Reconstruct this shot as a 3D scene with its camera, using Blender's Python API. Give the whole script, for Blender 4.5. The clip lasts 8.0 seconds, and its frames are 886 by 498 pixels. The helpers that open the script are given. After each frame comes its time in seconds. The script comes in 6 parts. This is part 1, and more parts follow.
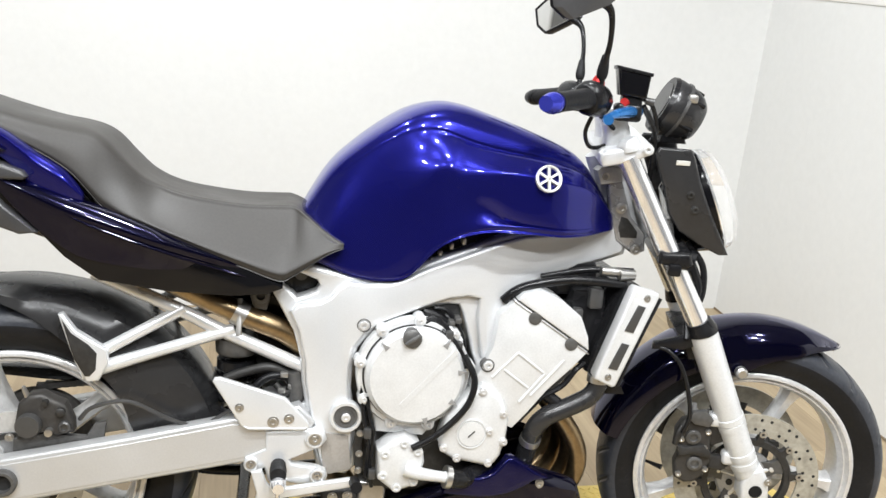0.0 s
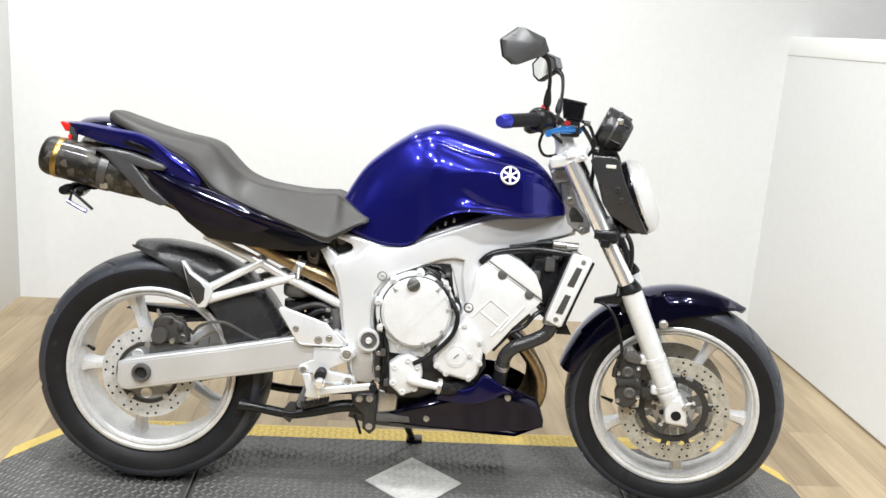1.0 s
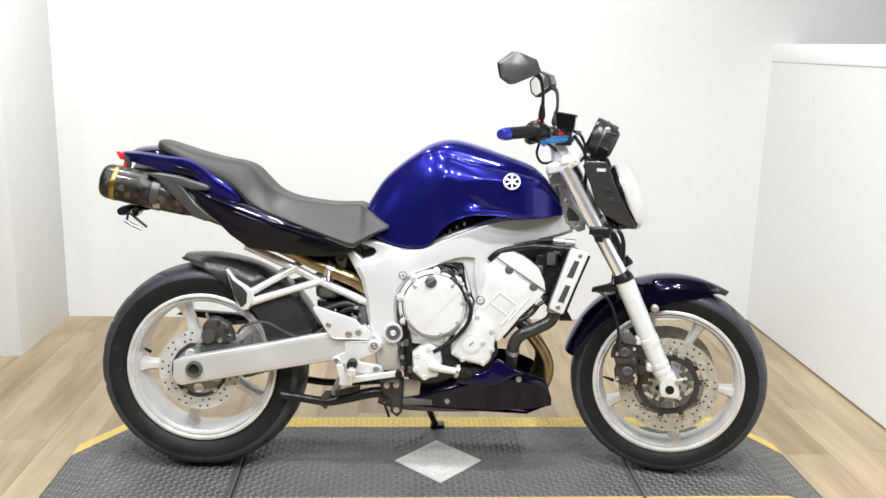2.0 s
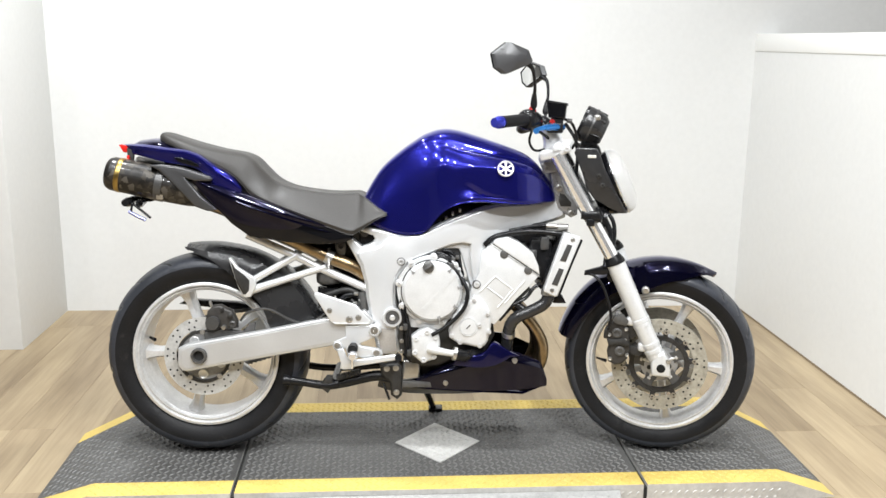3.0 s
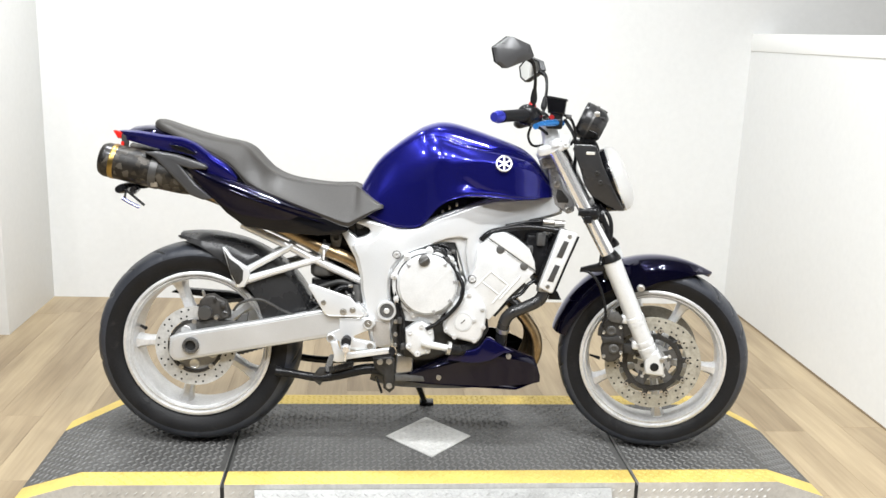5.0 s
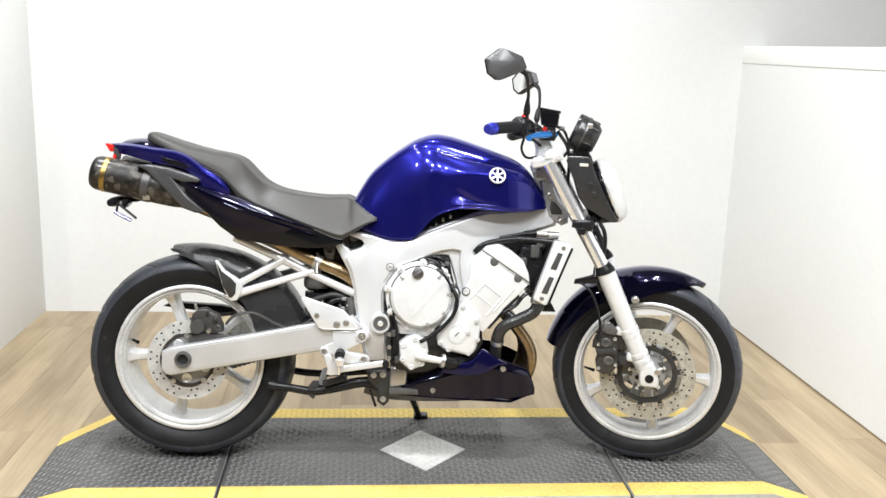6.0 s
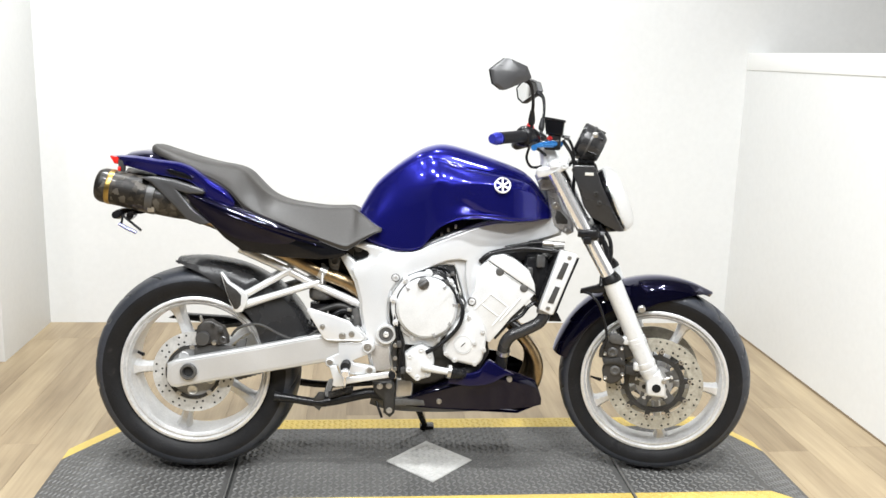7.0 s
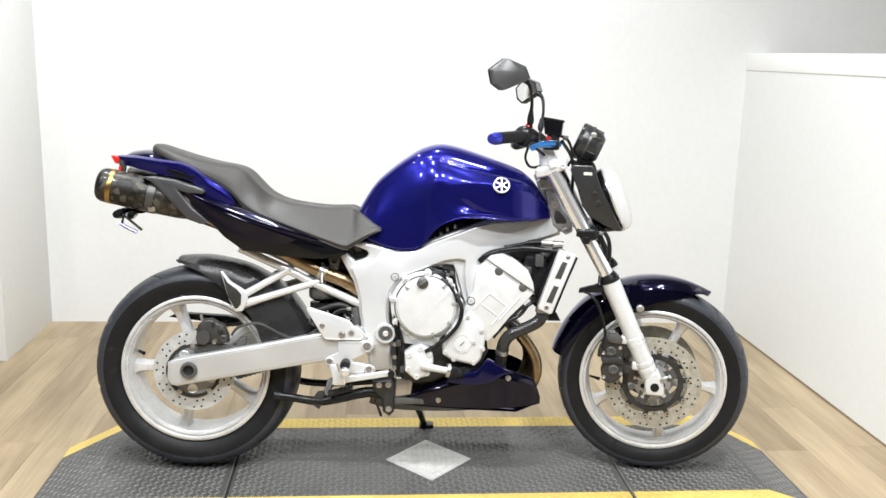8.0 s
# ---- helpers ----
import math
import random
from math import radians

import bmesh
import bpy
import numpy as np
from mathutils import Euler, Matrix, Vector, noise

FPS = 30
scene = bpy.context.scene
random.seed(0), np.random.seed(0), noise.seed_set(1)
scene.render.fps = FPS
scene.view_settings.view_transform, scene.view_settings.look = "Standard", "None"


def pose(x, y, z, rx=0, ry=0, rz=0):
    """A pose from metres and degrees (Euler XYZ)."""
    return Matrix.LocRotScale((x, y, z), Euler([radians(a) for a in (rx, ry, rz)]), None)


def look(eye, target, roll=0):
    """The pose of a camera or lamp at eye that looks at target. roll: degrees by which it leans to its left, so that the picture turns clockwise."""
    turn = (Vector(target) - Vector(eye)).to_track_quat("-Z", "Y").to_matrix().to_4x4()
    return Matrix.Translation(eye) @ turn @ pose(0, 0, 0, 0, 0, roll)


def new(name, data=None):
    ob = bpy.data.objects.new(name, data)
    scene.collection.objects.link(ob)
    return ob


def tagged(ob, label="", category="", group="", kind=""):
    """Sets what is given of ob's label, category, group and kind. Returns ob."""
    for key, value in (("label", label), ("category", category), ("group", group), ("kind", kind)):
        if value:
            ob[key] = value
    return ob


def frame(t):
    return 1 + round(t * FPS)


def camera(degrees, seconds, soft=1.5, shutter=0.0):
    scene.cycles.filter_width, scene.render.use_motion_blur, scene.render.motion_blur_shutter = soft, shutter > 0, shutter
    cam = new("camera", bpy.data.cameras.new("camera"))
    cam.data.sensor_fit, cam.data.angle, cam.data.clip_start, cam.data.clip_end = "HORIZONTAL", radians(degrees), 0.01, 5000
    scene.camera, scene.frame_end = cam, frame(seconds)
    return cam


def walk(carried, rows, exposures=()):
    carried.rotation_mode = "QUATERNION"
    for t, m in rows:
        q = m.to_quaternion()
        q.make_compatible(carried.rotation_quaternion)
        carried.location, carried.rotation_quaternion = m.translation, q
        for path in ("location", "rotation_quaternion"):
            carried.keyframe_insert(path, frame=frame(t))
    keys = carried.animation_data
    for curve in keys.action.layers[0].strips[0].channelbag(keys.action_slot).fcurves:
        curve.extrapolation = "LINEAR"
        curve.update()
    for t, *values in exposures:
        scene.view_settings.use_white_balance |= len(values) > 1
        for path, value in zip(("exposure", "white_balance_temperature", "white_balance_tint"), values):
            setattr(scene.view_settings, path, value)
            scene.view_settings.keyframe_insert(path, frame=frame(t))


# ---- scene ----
cam = camera(51.6, 8.0)
PATH = [
    (0, (-0.328, -1.59, 1.278), (0.119, 0.266, 0.6785), 5.3),
    (0.2, (-0.337, -1.776, 1.291), (-0.021, 0.111, 0.7075), 3.57),
    (0.3, (-0.349, -1.861, 1.293), (-0.079, 0.024, 0.6855), 2.95),
    (0.5, (-0.327, -2.035, 1.301), (-0.1, -0.14, 0.705), 0.6),
    (0.7, (-0.258, -2.199, 1.296), (-0.091, -0.273, 0.786), 0.2),
    (0.8, (-0.24, -2.261, 1.288), (-0.023, -0.325, 0.835), 1.9),
    (1, (-0.122, -2.388, 1.284), (0.031, -0.451, 0.812), 4.0),
    (1.2, (-0.107, -2.454, 1.326), (0.066, -0.529, 0.813), 2.9),
    (1.5, (-0.056, -2.577, 1.301), (0.084, -0.637, 0.834), 1.8),
    (1.7, (-0.092, -2.64, 1.311), (0.026, -0.692, 0.876), 1.5),
    (2.8, (-0.155, -2.781, 1.302), (-0.029, -0.836, 0.856), 0.8),
    (3, (-0.161, -2.788, 1.298), (-0.021, -0.843, 0.853), 0.7),
    (3.5, (-0.167, -2.789, 1.29), (-0.015, -0.85, 0.826), 0.9),
    (4, (-0.17, -2.786, 1.292), (-0.011, -0.847, 0.827), 1.9),
    (4.2, (-0.175, -2.783, 1.291), (-0.012, -0.845, 0.823), 2.1),
    (5.3, (-0.196, -2.768, 1.301), (-0.022, -0.827, 0.851), 2.1),
    (5.5, (-0.191, -2.769, 1.292), (-0.022, -0.824, 0.859), 2.2),
    (6, (-0.194, -2.762, 1.294), (-0.007, -0.818, 0.862), 2.0),
    (6.5, (-0.198, -2.756, 1.298), (-0.016, -0.811, 0.872), 1.9),
    (7, (-0.199, -2.752, 1.303), (-0.02, -0.805, 0.885), 1.6),
    (7.5, (-0.195, -2.756, 1.299), (-0.008, -0.81, 0.877), 1.6),
    (8, (-0.192, -2.765, 1.304), (-0.017, -0.817, 0.886), 1.6),
]
EXPOSURES = [(0.0, -0.05), (0.3, -0.02), (0.5, 0.02), (1.0, 0.02), (1.5, 0.0), (3.0, -0.01), (4.2, 0.01), (5.5, 0.10), (7.0, 0.11), (8.0, 0.05)]
walk(cam, [(t, look(eye, target, roll)) for t, eye, target, roll in PATH], EXPOSURES)

# ---- light ----
FLOOR = -0.07
CEIL = 3.3
world = bpy.data.worlds.new("world")
scene.world = world
world.use_nodes = True
world.node_tree.nodes["Background"].inputs[0].default_value = (0.9, 0.95, 1.0, 1)
world.node_tree.nodes["Background"].inputs[1].default_value = 0.3


def area_lamp(x, y, sx, sy, watts, z=CEIL - 0.06, tone=(0.955, 0.98, 1.0)):
    data = bpy.data.lights.new("panel_lamp", "AREA")
    data.shape, data.size, data.size_y, data.energy, data.color = "RECTANGLE", sx, sy, watts, tone
    ob = new("panel_lamp", data)
    ob.location = (x, y, z)
    return ob


# square downlights under the ceiling
# (0.7, -2.1) is an added fill lamp; the y=0.5 pair brightens the back wall
PANELS = [(x, -2.9) for x in (-2.6, -1.4, -0.2, 1.0)] + [(x, -1.3) for x in (-1.4, -0.2, 1.0)] + [(0.7, -2.1)] + [(-1.2, 0.5), (0.2, 0.5)]
PANEL_X, PANEL_Y = 0.16, 0.16
for x, y in PANELS:
    area_lamp(x, y, PANEL_X, PANEL_Y, 46)


# ---- materials ----
def material(name, colour, rough=0.5, metal=0.0, coat=0.0, vary=0.12, scale=6.0, fine=120.0, bump=0.0, bump_scale=200.0,
             island=0.0, objects=0.0, spec=0.5, sheen=0.0):
    """A surface with stains and grain at two scales, and a fine relief."""
    m = bpy.data.materials.new(name)
    m.use_nodes = True
    nt = m.node_tree
    b = nt.nodes["Principled BSDF"]
    tc = nt.nodes.new("ShaderNodeTexCoord")
    big, small = nt.nodes.new("ShaderNodeTexNoise"), nt.nodes.new("ShaderNodeTexNoise")
    big.inputs["Scale"].default_value, small.inputs["Scale"].default_value = scale, fine
    big.inputs["Detail"].default_value, small.inputs["Detail"].default_value = 5, 3
    for n in (big, small):
        nt.links.new(tc.outputs["Object"], n.inputs["Vector"])
    mix = nt.nodes.new("ShaderNodeMath")
    mix.operation = "MULTIPLY_ADD"
    mix.inputs[1].default_value = 0.45
    nt.links.new(small.outputs["Fac"], mix.inputs[0])
    half = nt.nodes.new("ShaderNodeMath")
    half.operation = "MULTIPLY"
    half.inputs[1].default_value = 0.55
    nt.links.new(big.outputs["Fac"], half.inputs[0])
    nt.links.new(half.outputs[0], mix.inputs[2])
    last = mix.outputs[0]
    for amount, node, socket in ((objects, "ShaderNodeObjectInfo", "Random"), (island, "ShaderNodeNewGeometry", "Random Per Island")):
        if amount:
            info = nt.nodes.new(node)
            add = nt.nodes.new("ShaderNodeMath")
            add.operation = "MULTIPLY_ADD"
            add.inputs[1].default_value = amount
            nt.links.new(info.outputs[socket], add.inputs[0])
            nt.links.new(last, add.inputs[2])
            last = add.outputs[0]
    ramp = nt.nodes.new("ShaderNodeMapRange")
    extra = objects + island
    ramp.inputs["From Min"].default_value, ramp.inputs["From Max"].default_value = 0.3, 0.7 + extra
    ramp.inputs["To Min"].default_value, ramp.inputs["To Max"].default_value = 1 - vary, 1 + vary
    nt.links.new(last, ramp.inputs["Value"])
    mul = nt.nodes.new("ShaderNodeVectorMath")
    mul.operation = "SCALE"
    mul.inputs[0].default_value = colour
    nt.links.new(ramp.outputs[0], mul.inputs["Scale"])
    nt.links.new(mul.outputs[0], b.inputs["Base Color"])
    rr = nt.nodes.new("ShaderNodeMapRange")
    rr.inputs["From Min"].default_value, rr.inputs["From Max"].default_value = 0.3, 0.7
    rr.inputs["To Min"].default_value, rr.inputs["To Max"].default_value = max(rough * 0.8, 0.02), min(rough * 1.2, 1)
    nt.links.new(big.outputs["Fac"], rr.inputs["Value"])
    nt.links.new(rr.outputs[0], b.inputs["Roughness"])
    b.inputs["Metallic"].default_value = metal
    b.inputs["Coat Weight"].default_value = coat
    b.inputs["Coat Roughness"].default_value = 0.04
    b.inputs["Specular IOR Level"].default_value = spec
    b.inputs["Sheen Weight"].default_value = sheen
    if bump:
        grain = nt.nodes.new("ShaderNodeTexNoise")
        grain.inputs["Scale"].default_value = bump_scale
        nt.links.new(tc.outputs["Object"], grain.inputs["Vector"])
        bp = nt.nodes.new("ShaderNodeBump")
        bp.inputs["Strength"].default_value, bp.inputs["Distance"].default_value = bump, 0.002
        nt.links.new(grain.outputs["Fac"], bp.inputs["Height"])
        nt.links.new(bp.outputs[0], b.inputs["Normal"])
    return m


def wood_material(name, light, dark):
    """Vinyl planks with grain along y; each plank has its own tone."""
    m = bpy.data.materials.new(name)
    m.use_nodes = True
    nt = m.node_tree
    b = nt.nodes["Principled BSDF"]
    tc, info = nt.nodes.new("ShaderNodeTexCoord"), nt.nodes.new("ShaderNodeObjectInfo")
    shift = nt.nodes.new("ShaderNodeVectorMath")
    shift.operation = "MULTIPLY_ADD"
    shift.inputs[1].default_value = (7, 13, 3)
    nt.links.new(info.outputs["Random"], shift.inputs[0])
    nt.links.new(tc.outputs["Object"], shift.inputs[2])
    fac = None
    for scale, weight in (((9, 0.9, 1), 0.55), ((60, 3.0, 1), 0.28), ((2.0, 1.0, 1), 0.3)):
        mp, n = nt.nodes.new("ShaderNodeMapping"), nt.nodes.new("ShaderNodeTexNoise")
        mp.inputs["Scale"].default_value = scale
        n.inputs["Scale"].default_value, n.inputs["Detail"].default_value = 1.6, 6
        nt.links.new(shift.outputs[0], mp.inputs["Vector"])
        nt.links.new(mp.outputs[0], n.inputs["Vector"])
        k = nt.nodes.new("ShaderNodeMath")
        k.operation = "MULTIPLY_ADD"
        k.inputs[1].default_value, k.inputs[2].default_value = weight, 0
        nt.links.new(n.outputs["Fac"], k.inputs[0])
        if fac is not None:
            nt.links.new(fac, k.inputs[2])
        fac = k.outputs[0]
    k = nt.nodes.new("ShaderNodeMath")
    k.operation = "MULTIPLY_ADD"
    k.inputs[1].default_value = 0.13
    nt.links.new(info.outputs["Random"], k.inputs[0])
    nt.links.new(fac, k.inputs[2])
    ramp = nt.nodes.new("ShaderNodeValToRGB")
    ramp.color_ramp.elements[0].position, ramp.color_ramp.elements[1].position = 0.42, 0.95
    ramp.color_ramp.elements[0].color, ramp.color_ramp.elements[1].color = (*dark, 1), (*light, 1)
    nt.links.new(k.outputs[0], ramp.inputs[0])
    nt.links.new(ramp.outputs[0], b.inputs["Base Color"])
    b.inputs["Roughness"].default_value = 0.42
    bp = nt.nodes.new("ShaderNodeBump")
    bp.inputs["Strength"].default_value, bp.inputs["Distance"].default_value = 0.12, 0.001
    nt.links.new(fac, bp.inputs["Height"])
    nt.links.new(bp.outputs[0], b.inputs["Normal"])
    return m


def paint_material(name, colour, flake, rough=0.28, metal=0.55):
    """Metallic car paint under clear lacquer."""
    m = material(name, colour, rough=rough, metal=metal, coat=0.65, vary=0.06, scale=3.0, fine=900.0)
    b = m.node_tree.nodes["Principled BSDF"]
    b.inputs["Specular Tint"].default_value = (*flake, 1)
    b.inputs["Specular IOR Level"].default_value = 0.2
    return m


def blotch_material(name, tones, scale=17.0):
    """Angular patches of a few tones, with ragged borders, on a satin shell."""
    m = bpy.data.materials.new(name)
    m.use_nodes = True
    nt = m.node_tree
    b = nt.nodes["Principled BSDF"]
    tc, n, v = nt.nodes.new("ShaderNodeTexCoord"), nt.nodes.new("ShaderNodeTexNoise"), nt.nodes.new("ShaderNodeTexVoronoi")
    n.inputs["Scale"].default_value, n.inputs["Detail"].default_value = scale * 1.4, 3.0
    nt.links.new(tc.outputs["Object"], n.inputs["Vector"])
    warp = nt.nodes.new("ShaderNodeVectorMath")
    warp.operation = "MULTIPLY_ADD"
    warp.inputs[1].default_value = (0.022, 0.022, 0.022)
    nt.links.new(n.outputs["Color"], warp.inputs[0])
    nt.links.new(tc.outputs["Object"], warp.inputs[2])
    v.inputs["Scale"].default_value = scale * 1.7
    nt.links.new(warp.outputs[0], v.inputs["Vector"])
    sep = nt.nodes.new("ShaderNodeSeparateColor")
    nt.links.new(v.outputs["Color"], sep.inputs[0])
    ramp = nt.nodes.new("ShaderNodeValToRGB")
    ramp.color_ramp.interpolation = "CONSTANT"
    ramp.color_ramp.elements[0].color = (*tones[0], 1)
    ramp.color_ramp.elements[1].position, ramp.color_ramp.elements[1].color = 0.40, (*tones[1], 1)
    for pos, tone in ((0.62, tones[2]), (0.80, tones[3])):
        e = ramp.color_ramp.elements.new(pos)
        e.color = (*tone, 1)
    nt.links.new(sep.outputs[0], ramp.inputs[0])
    nt.links.new(ramp.outputs[0], b.inputs["Base Color"])
    b.inputs["Roughness"].default_value = 0.42
    b.inputs["Specular IOR Level"].default_value = 0.3
    b.inputs["Coat Weight"].default_value = 0.12
    return m


def glass_material(name, tint=(1, 1, 1), rough=0.03):
    m = bpy.data.materials.new(name)
    m.use_nodes = True
    b = m.node_tree.nodes["Principled BSDF"]
    b.inputs["Base Color"].default_value = (*tint, 1)
    b.inputs["Transmission Weight"].default_value, b.inputs["Roughness"].default_value, b.inputs["IOR"].default_value = 1, rough, 1.45
    return m


WALL = material("white_wall_paint", (0.675, 0.679, 0.670), rough=0.62, vary=0.035, scale=0.9, fine=40, bump=0.1, bump_scale=90)
SIDE_WALL = material("mid_grey_wall_paint", (0.20, 0.20, 0.195), rough=0.75, vary=0.05, scale=1.0)
GREY_WALL = material("grey_wall_paint", (0.55, 0.54, 0.53), rough=0.7, vary=0.04, scale=1.0)
WHITE_TRIM = material("white_satin_trim", (0.84, 0.84, 0.82), rough=0.35, vary=0.02)
DIM_WALL = material("dark_showroom_wall", (0.045, 0.042, 0.04), rough=0.8, vary=0.1, scale=1.5)
CEILING = material("ceiling_grey", (0.36, 0.36, 0.36), rough=0.8, vary=0.03, bump=0.3, bump_scale=60)
PLANK = wood_material("oak_vinyl", (0.46, 0.365, 0.230), (0.185, 0.133, 0.078))
GROOVE = material("plank_joint", (0.20, 0.15, 0.095), rough=0.8)
DECK = material("dark_tread_deck", (0.088, 0.087, 0.084), rough=0.5, metal=0.2, vary=0.4, scale=9, fine=160, bump=0.3, bump_scale=260)
LUG = material("worn_tread_lugs", (0.165, 0.163, 0.158), rough=0.50, metal=0.15, vary=0.35, scale=7, fine=90, island=0.15)
TAPE = material("yellow_safety_paint", (0.56, 0.415, 0.11), rough=0.5, vary=0.14, scale=10, fine=90, bump=0.2)
PLATE = material("bare_diamond_plate", (0.54, 0.535, 0.515), rough=0.48, metal=0.2, vary=0.2, scale=12, fine=90, bump=0.15)
STEP_PLATE = material("scuffed_step_plate", (0.33, 0.33, 0.32), rough=0.55, metal=0.3, vary=0.25, scale=9, fine=120, bump=0.15)
# near-black for real joints and for shade painted into holes and crevices
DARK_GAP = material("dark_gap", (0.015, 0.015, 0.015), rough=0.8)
BLUE = paint_material("metallic_blue_paint", (0.0095, 0.010, 0.148), (0.30, 0.35, 1.0), rough=0.24, metal=0.68)
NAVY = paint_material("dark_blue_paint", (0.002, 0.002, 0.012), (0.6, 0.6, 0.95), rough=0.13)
SILVER = material("silver_frame_paint", (0.70, 0.71, 0.72), rough=0.34, metal=0.42, coat=0.25, vary=0.05, scale=8, fine=400)
HEAD_PAINT = material("grey_head_casting", (0.33, 0.33, 0.335), rough=0.28, metal=0.55, vary=0.15, scale=14)
# warm tone imitates the floor mirrored in the shaded lower frame
FLOOR_TINT_GREY = material("floor_reflection_grey", (0.33, 0.305, 0.275), rough=0.5, metal=0.25, vary=0.15, scale=20, fine=200, bump=0.15)
FORGED = material("grey_forged_metal", (0.33, 0.33, 0.33), rough=0.42, metal=0.4, vary=0.2, scale=18, fine=200)
ARM = material("brushed_aluminium_arm", (0.57, 0.575, 0.58), rough=0.38, metal=0.5, vary=0.07, scale=9, fine=300)
CASE = material("cast_aluminium_paint", (0.67, 0.678, 0.682), rough=0.38, metal=0.25, vary=0.10, scale=22, fine=260, bump=0.12, bump_scale=500)
RIM = material("rim_silver", (0.72, 0.72, 0.72), rough=0.36, metal=0.52, vary=0.16, scale=22)
CHROME = material("polished_steel", (0.88, 0.885, 0.90), rough=0.09, metal=0.78, vary=0.03)
DISC = material("worn_disc_steel", (0.38, 0.36, 0.305), rough=0.48, metal=0.3, vary=0.3, scale=40)
REAR_DISC = material("bright_disc_steel", (0.50, 0.50, 0.49), rough=0.42, metal=0.3, vary=0.22, scale=40)
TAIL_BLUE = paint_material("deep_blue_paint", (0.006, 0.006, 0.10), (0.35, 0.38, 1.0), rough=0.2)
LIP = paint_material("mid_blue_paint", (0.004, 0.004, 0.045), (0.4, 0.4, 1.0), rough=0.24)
STEEL = material("brushed_steel", (0.50, 0.49, 0.47), rough=0.34, metal=0.9, vary=0.14, scale=20)
DULL = material("dirty_grey_casting", (0.10, 0.098, 0.095), rough=0.5, metal=0.4, vary=0.3, scale=25, bump=0.2)
RUBBER = material("tyre_rubber", (0.011, 0.011, 0.012), spec=0.18, rough=0.48, vary=0.25, scale=14, fine=150, bump=0.25, bump_scale=180)
# base lifted to bluish grey to paint in the tread's sheen, besides its wear
TREAD = material("scuffed_sheen_tread_rubber", (0.030, 0.033, 0.041), spec=0.42, rough=0.40, vary=0.25, scale=18, fine=120, bump=0.35, bump_scale=150)


def add_scuffs(m, tone):
    """Dusty scuff marks, ragged and sparse."""
    nt = m.node_tree
    b = nt.nodes["Principled BSDF"]
    tc, n, ramp, mix = (nt.nodes.new("ShaderNode" + k) for k in ("TexCoord", "TexNoise", "ValToRGB", "Mix"))
    n.inputs["Scale"].default_value, n.inputs["Detail"].default_value, n.inputs["Roughness"].default_value = 13.0, 9.0, 0.75
    nt.links.new(tc.outputs["Object"], n.inputs["Vector"])
    ramp.color_ramp.elements[0].position, ramp.color_ramp.elements[1].position = 0.57, 0.74
    nt.links.new(n.outputs["Fac"], ramp.inputs[0])
    mix.data_type = "RGBA"
    nt.links.new(ramp.outputs[0], mix.inputs["Factor"])
    nt.links.new(b.inputs["Base Color"].links[0].from_socket, mix.inputs["A"])
    mix.inputs["B"].default_value = (*tone, 1)
    nt.links.new(mix.outputs["Result"], b.inputs["Base Color"])


add_scuffs(RUBBER, (0.035, 0.034, 0.033))
add_scuffs(TREAD, (0.060, 0.060, 0.062))
BLACK = material("black_plastic", (0.010, 0.010, 0.011), spec=0.25, rough=0.26, vary=0.2, scale=20, bump=0.10, bump_scale=400)
GLOSS_BLACK = material("gloss_black", (0.005, 0.005, 0.006), rough=0.12, spec=0.25, vary=0.1)
GREY_PLASTIC = material("grey_metallic_plastic", (0.075, 0.074, 0.073), rough=0.36, metal=0.4, vary=0.08)
HUGGER = material("satin_grey_plastic", (0.022, 0.022, 0.023), rough=0.28, vary=0.2, scale=12, bump=0.06, bump_scale=300)
CALIPER = material("dusty_grey_caliper", (0.050, 0.047, 0.044), rough=0.5, metal=0.4, vary=0.3, scale=25, bump=0.2)
SHELL = material("grey_satin_shell", (0.043, 0.043, 0.045), rough=0.34, vary=0.12, scale=14, fine=200)
VINYL = material("black_seat_vinyl", (0.026, 0.0235, 0.021), rough=0.46, spec=0.42, vary=0.3, scale=7, fine=260, bump=0.10, bump_scale=900)
BRONZE = material("heat_tinted_pipe", (0.31, 0.23, 0.135), rough=0.34, metal=1.0, vary=0.35, scale=14)
GOLD = material("gold_anodised", (0.38, 0.265, 0.09), rough=0.34, metal=1.0, vary=0.1)
CAMO = blotch_material("grey_blotched_wrap", ((0.007, 0.006, 0.005), (0.030, 0.025, 0.019), (0.014, 0.012, 0.010), (0.070, 0.062, 0.051)), scale=36.0)
RED = material("red_anodised", (0.55, 0.03, 0.03), rough=0.3, metal=0.5, vary=0.05)
RED_LENS = material("red_lens", (0.62, 0.02, 0.015), rough=0.12, coat=0.6, vary=0.03)
# dark parts' own colour, also shade painted into recesses and the crankcase
CAVITY = material("dark_casting_and_shade", (0.028, 0.027, 0.026), rough=0.5, metal=0.2, vary=0.4, scale=30, bump=0.3, bump_scale=150)
PALE_BLUE = material("pale_blue_plated", (0.30, 0.32, 0.62), rough=0.25, metal=0.8, vary=0.05)
ANODISED = material("blue_anodised", (0.05, 0.06, 0.50), rough=0.24, metal=0.7, vary=0.05)
SKY_ANODISED = material("light_blue_anodised", (0.04, 0.22, 0.60), rough=0.26, metal=0.7, vary=0.05)
BADGE = material("badge_silver", (0.78, 0.77, 0.72), rough=0.25, metal=0.4, vary=0.03)
LENS = glass_material("clear_lens")
HAZY = glass_material("hazy_lens", (0.97, 0.97, 0.97), 0.03)
HAZY.node_tree.nodes["Principled BSDF"].inputs["Transmission Weight"].default_value = 0.80
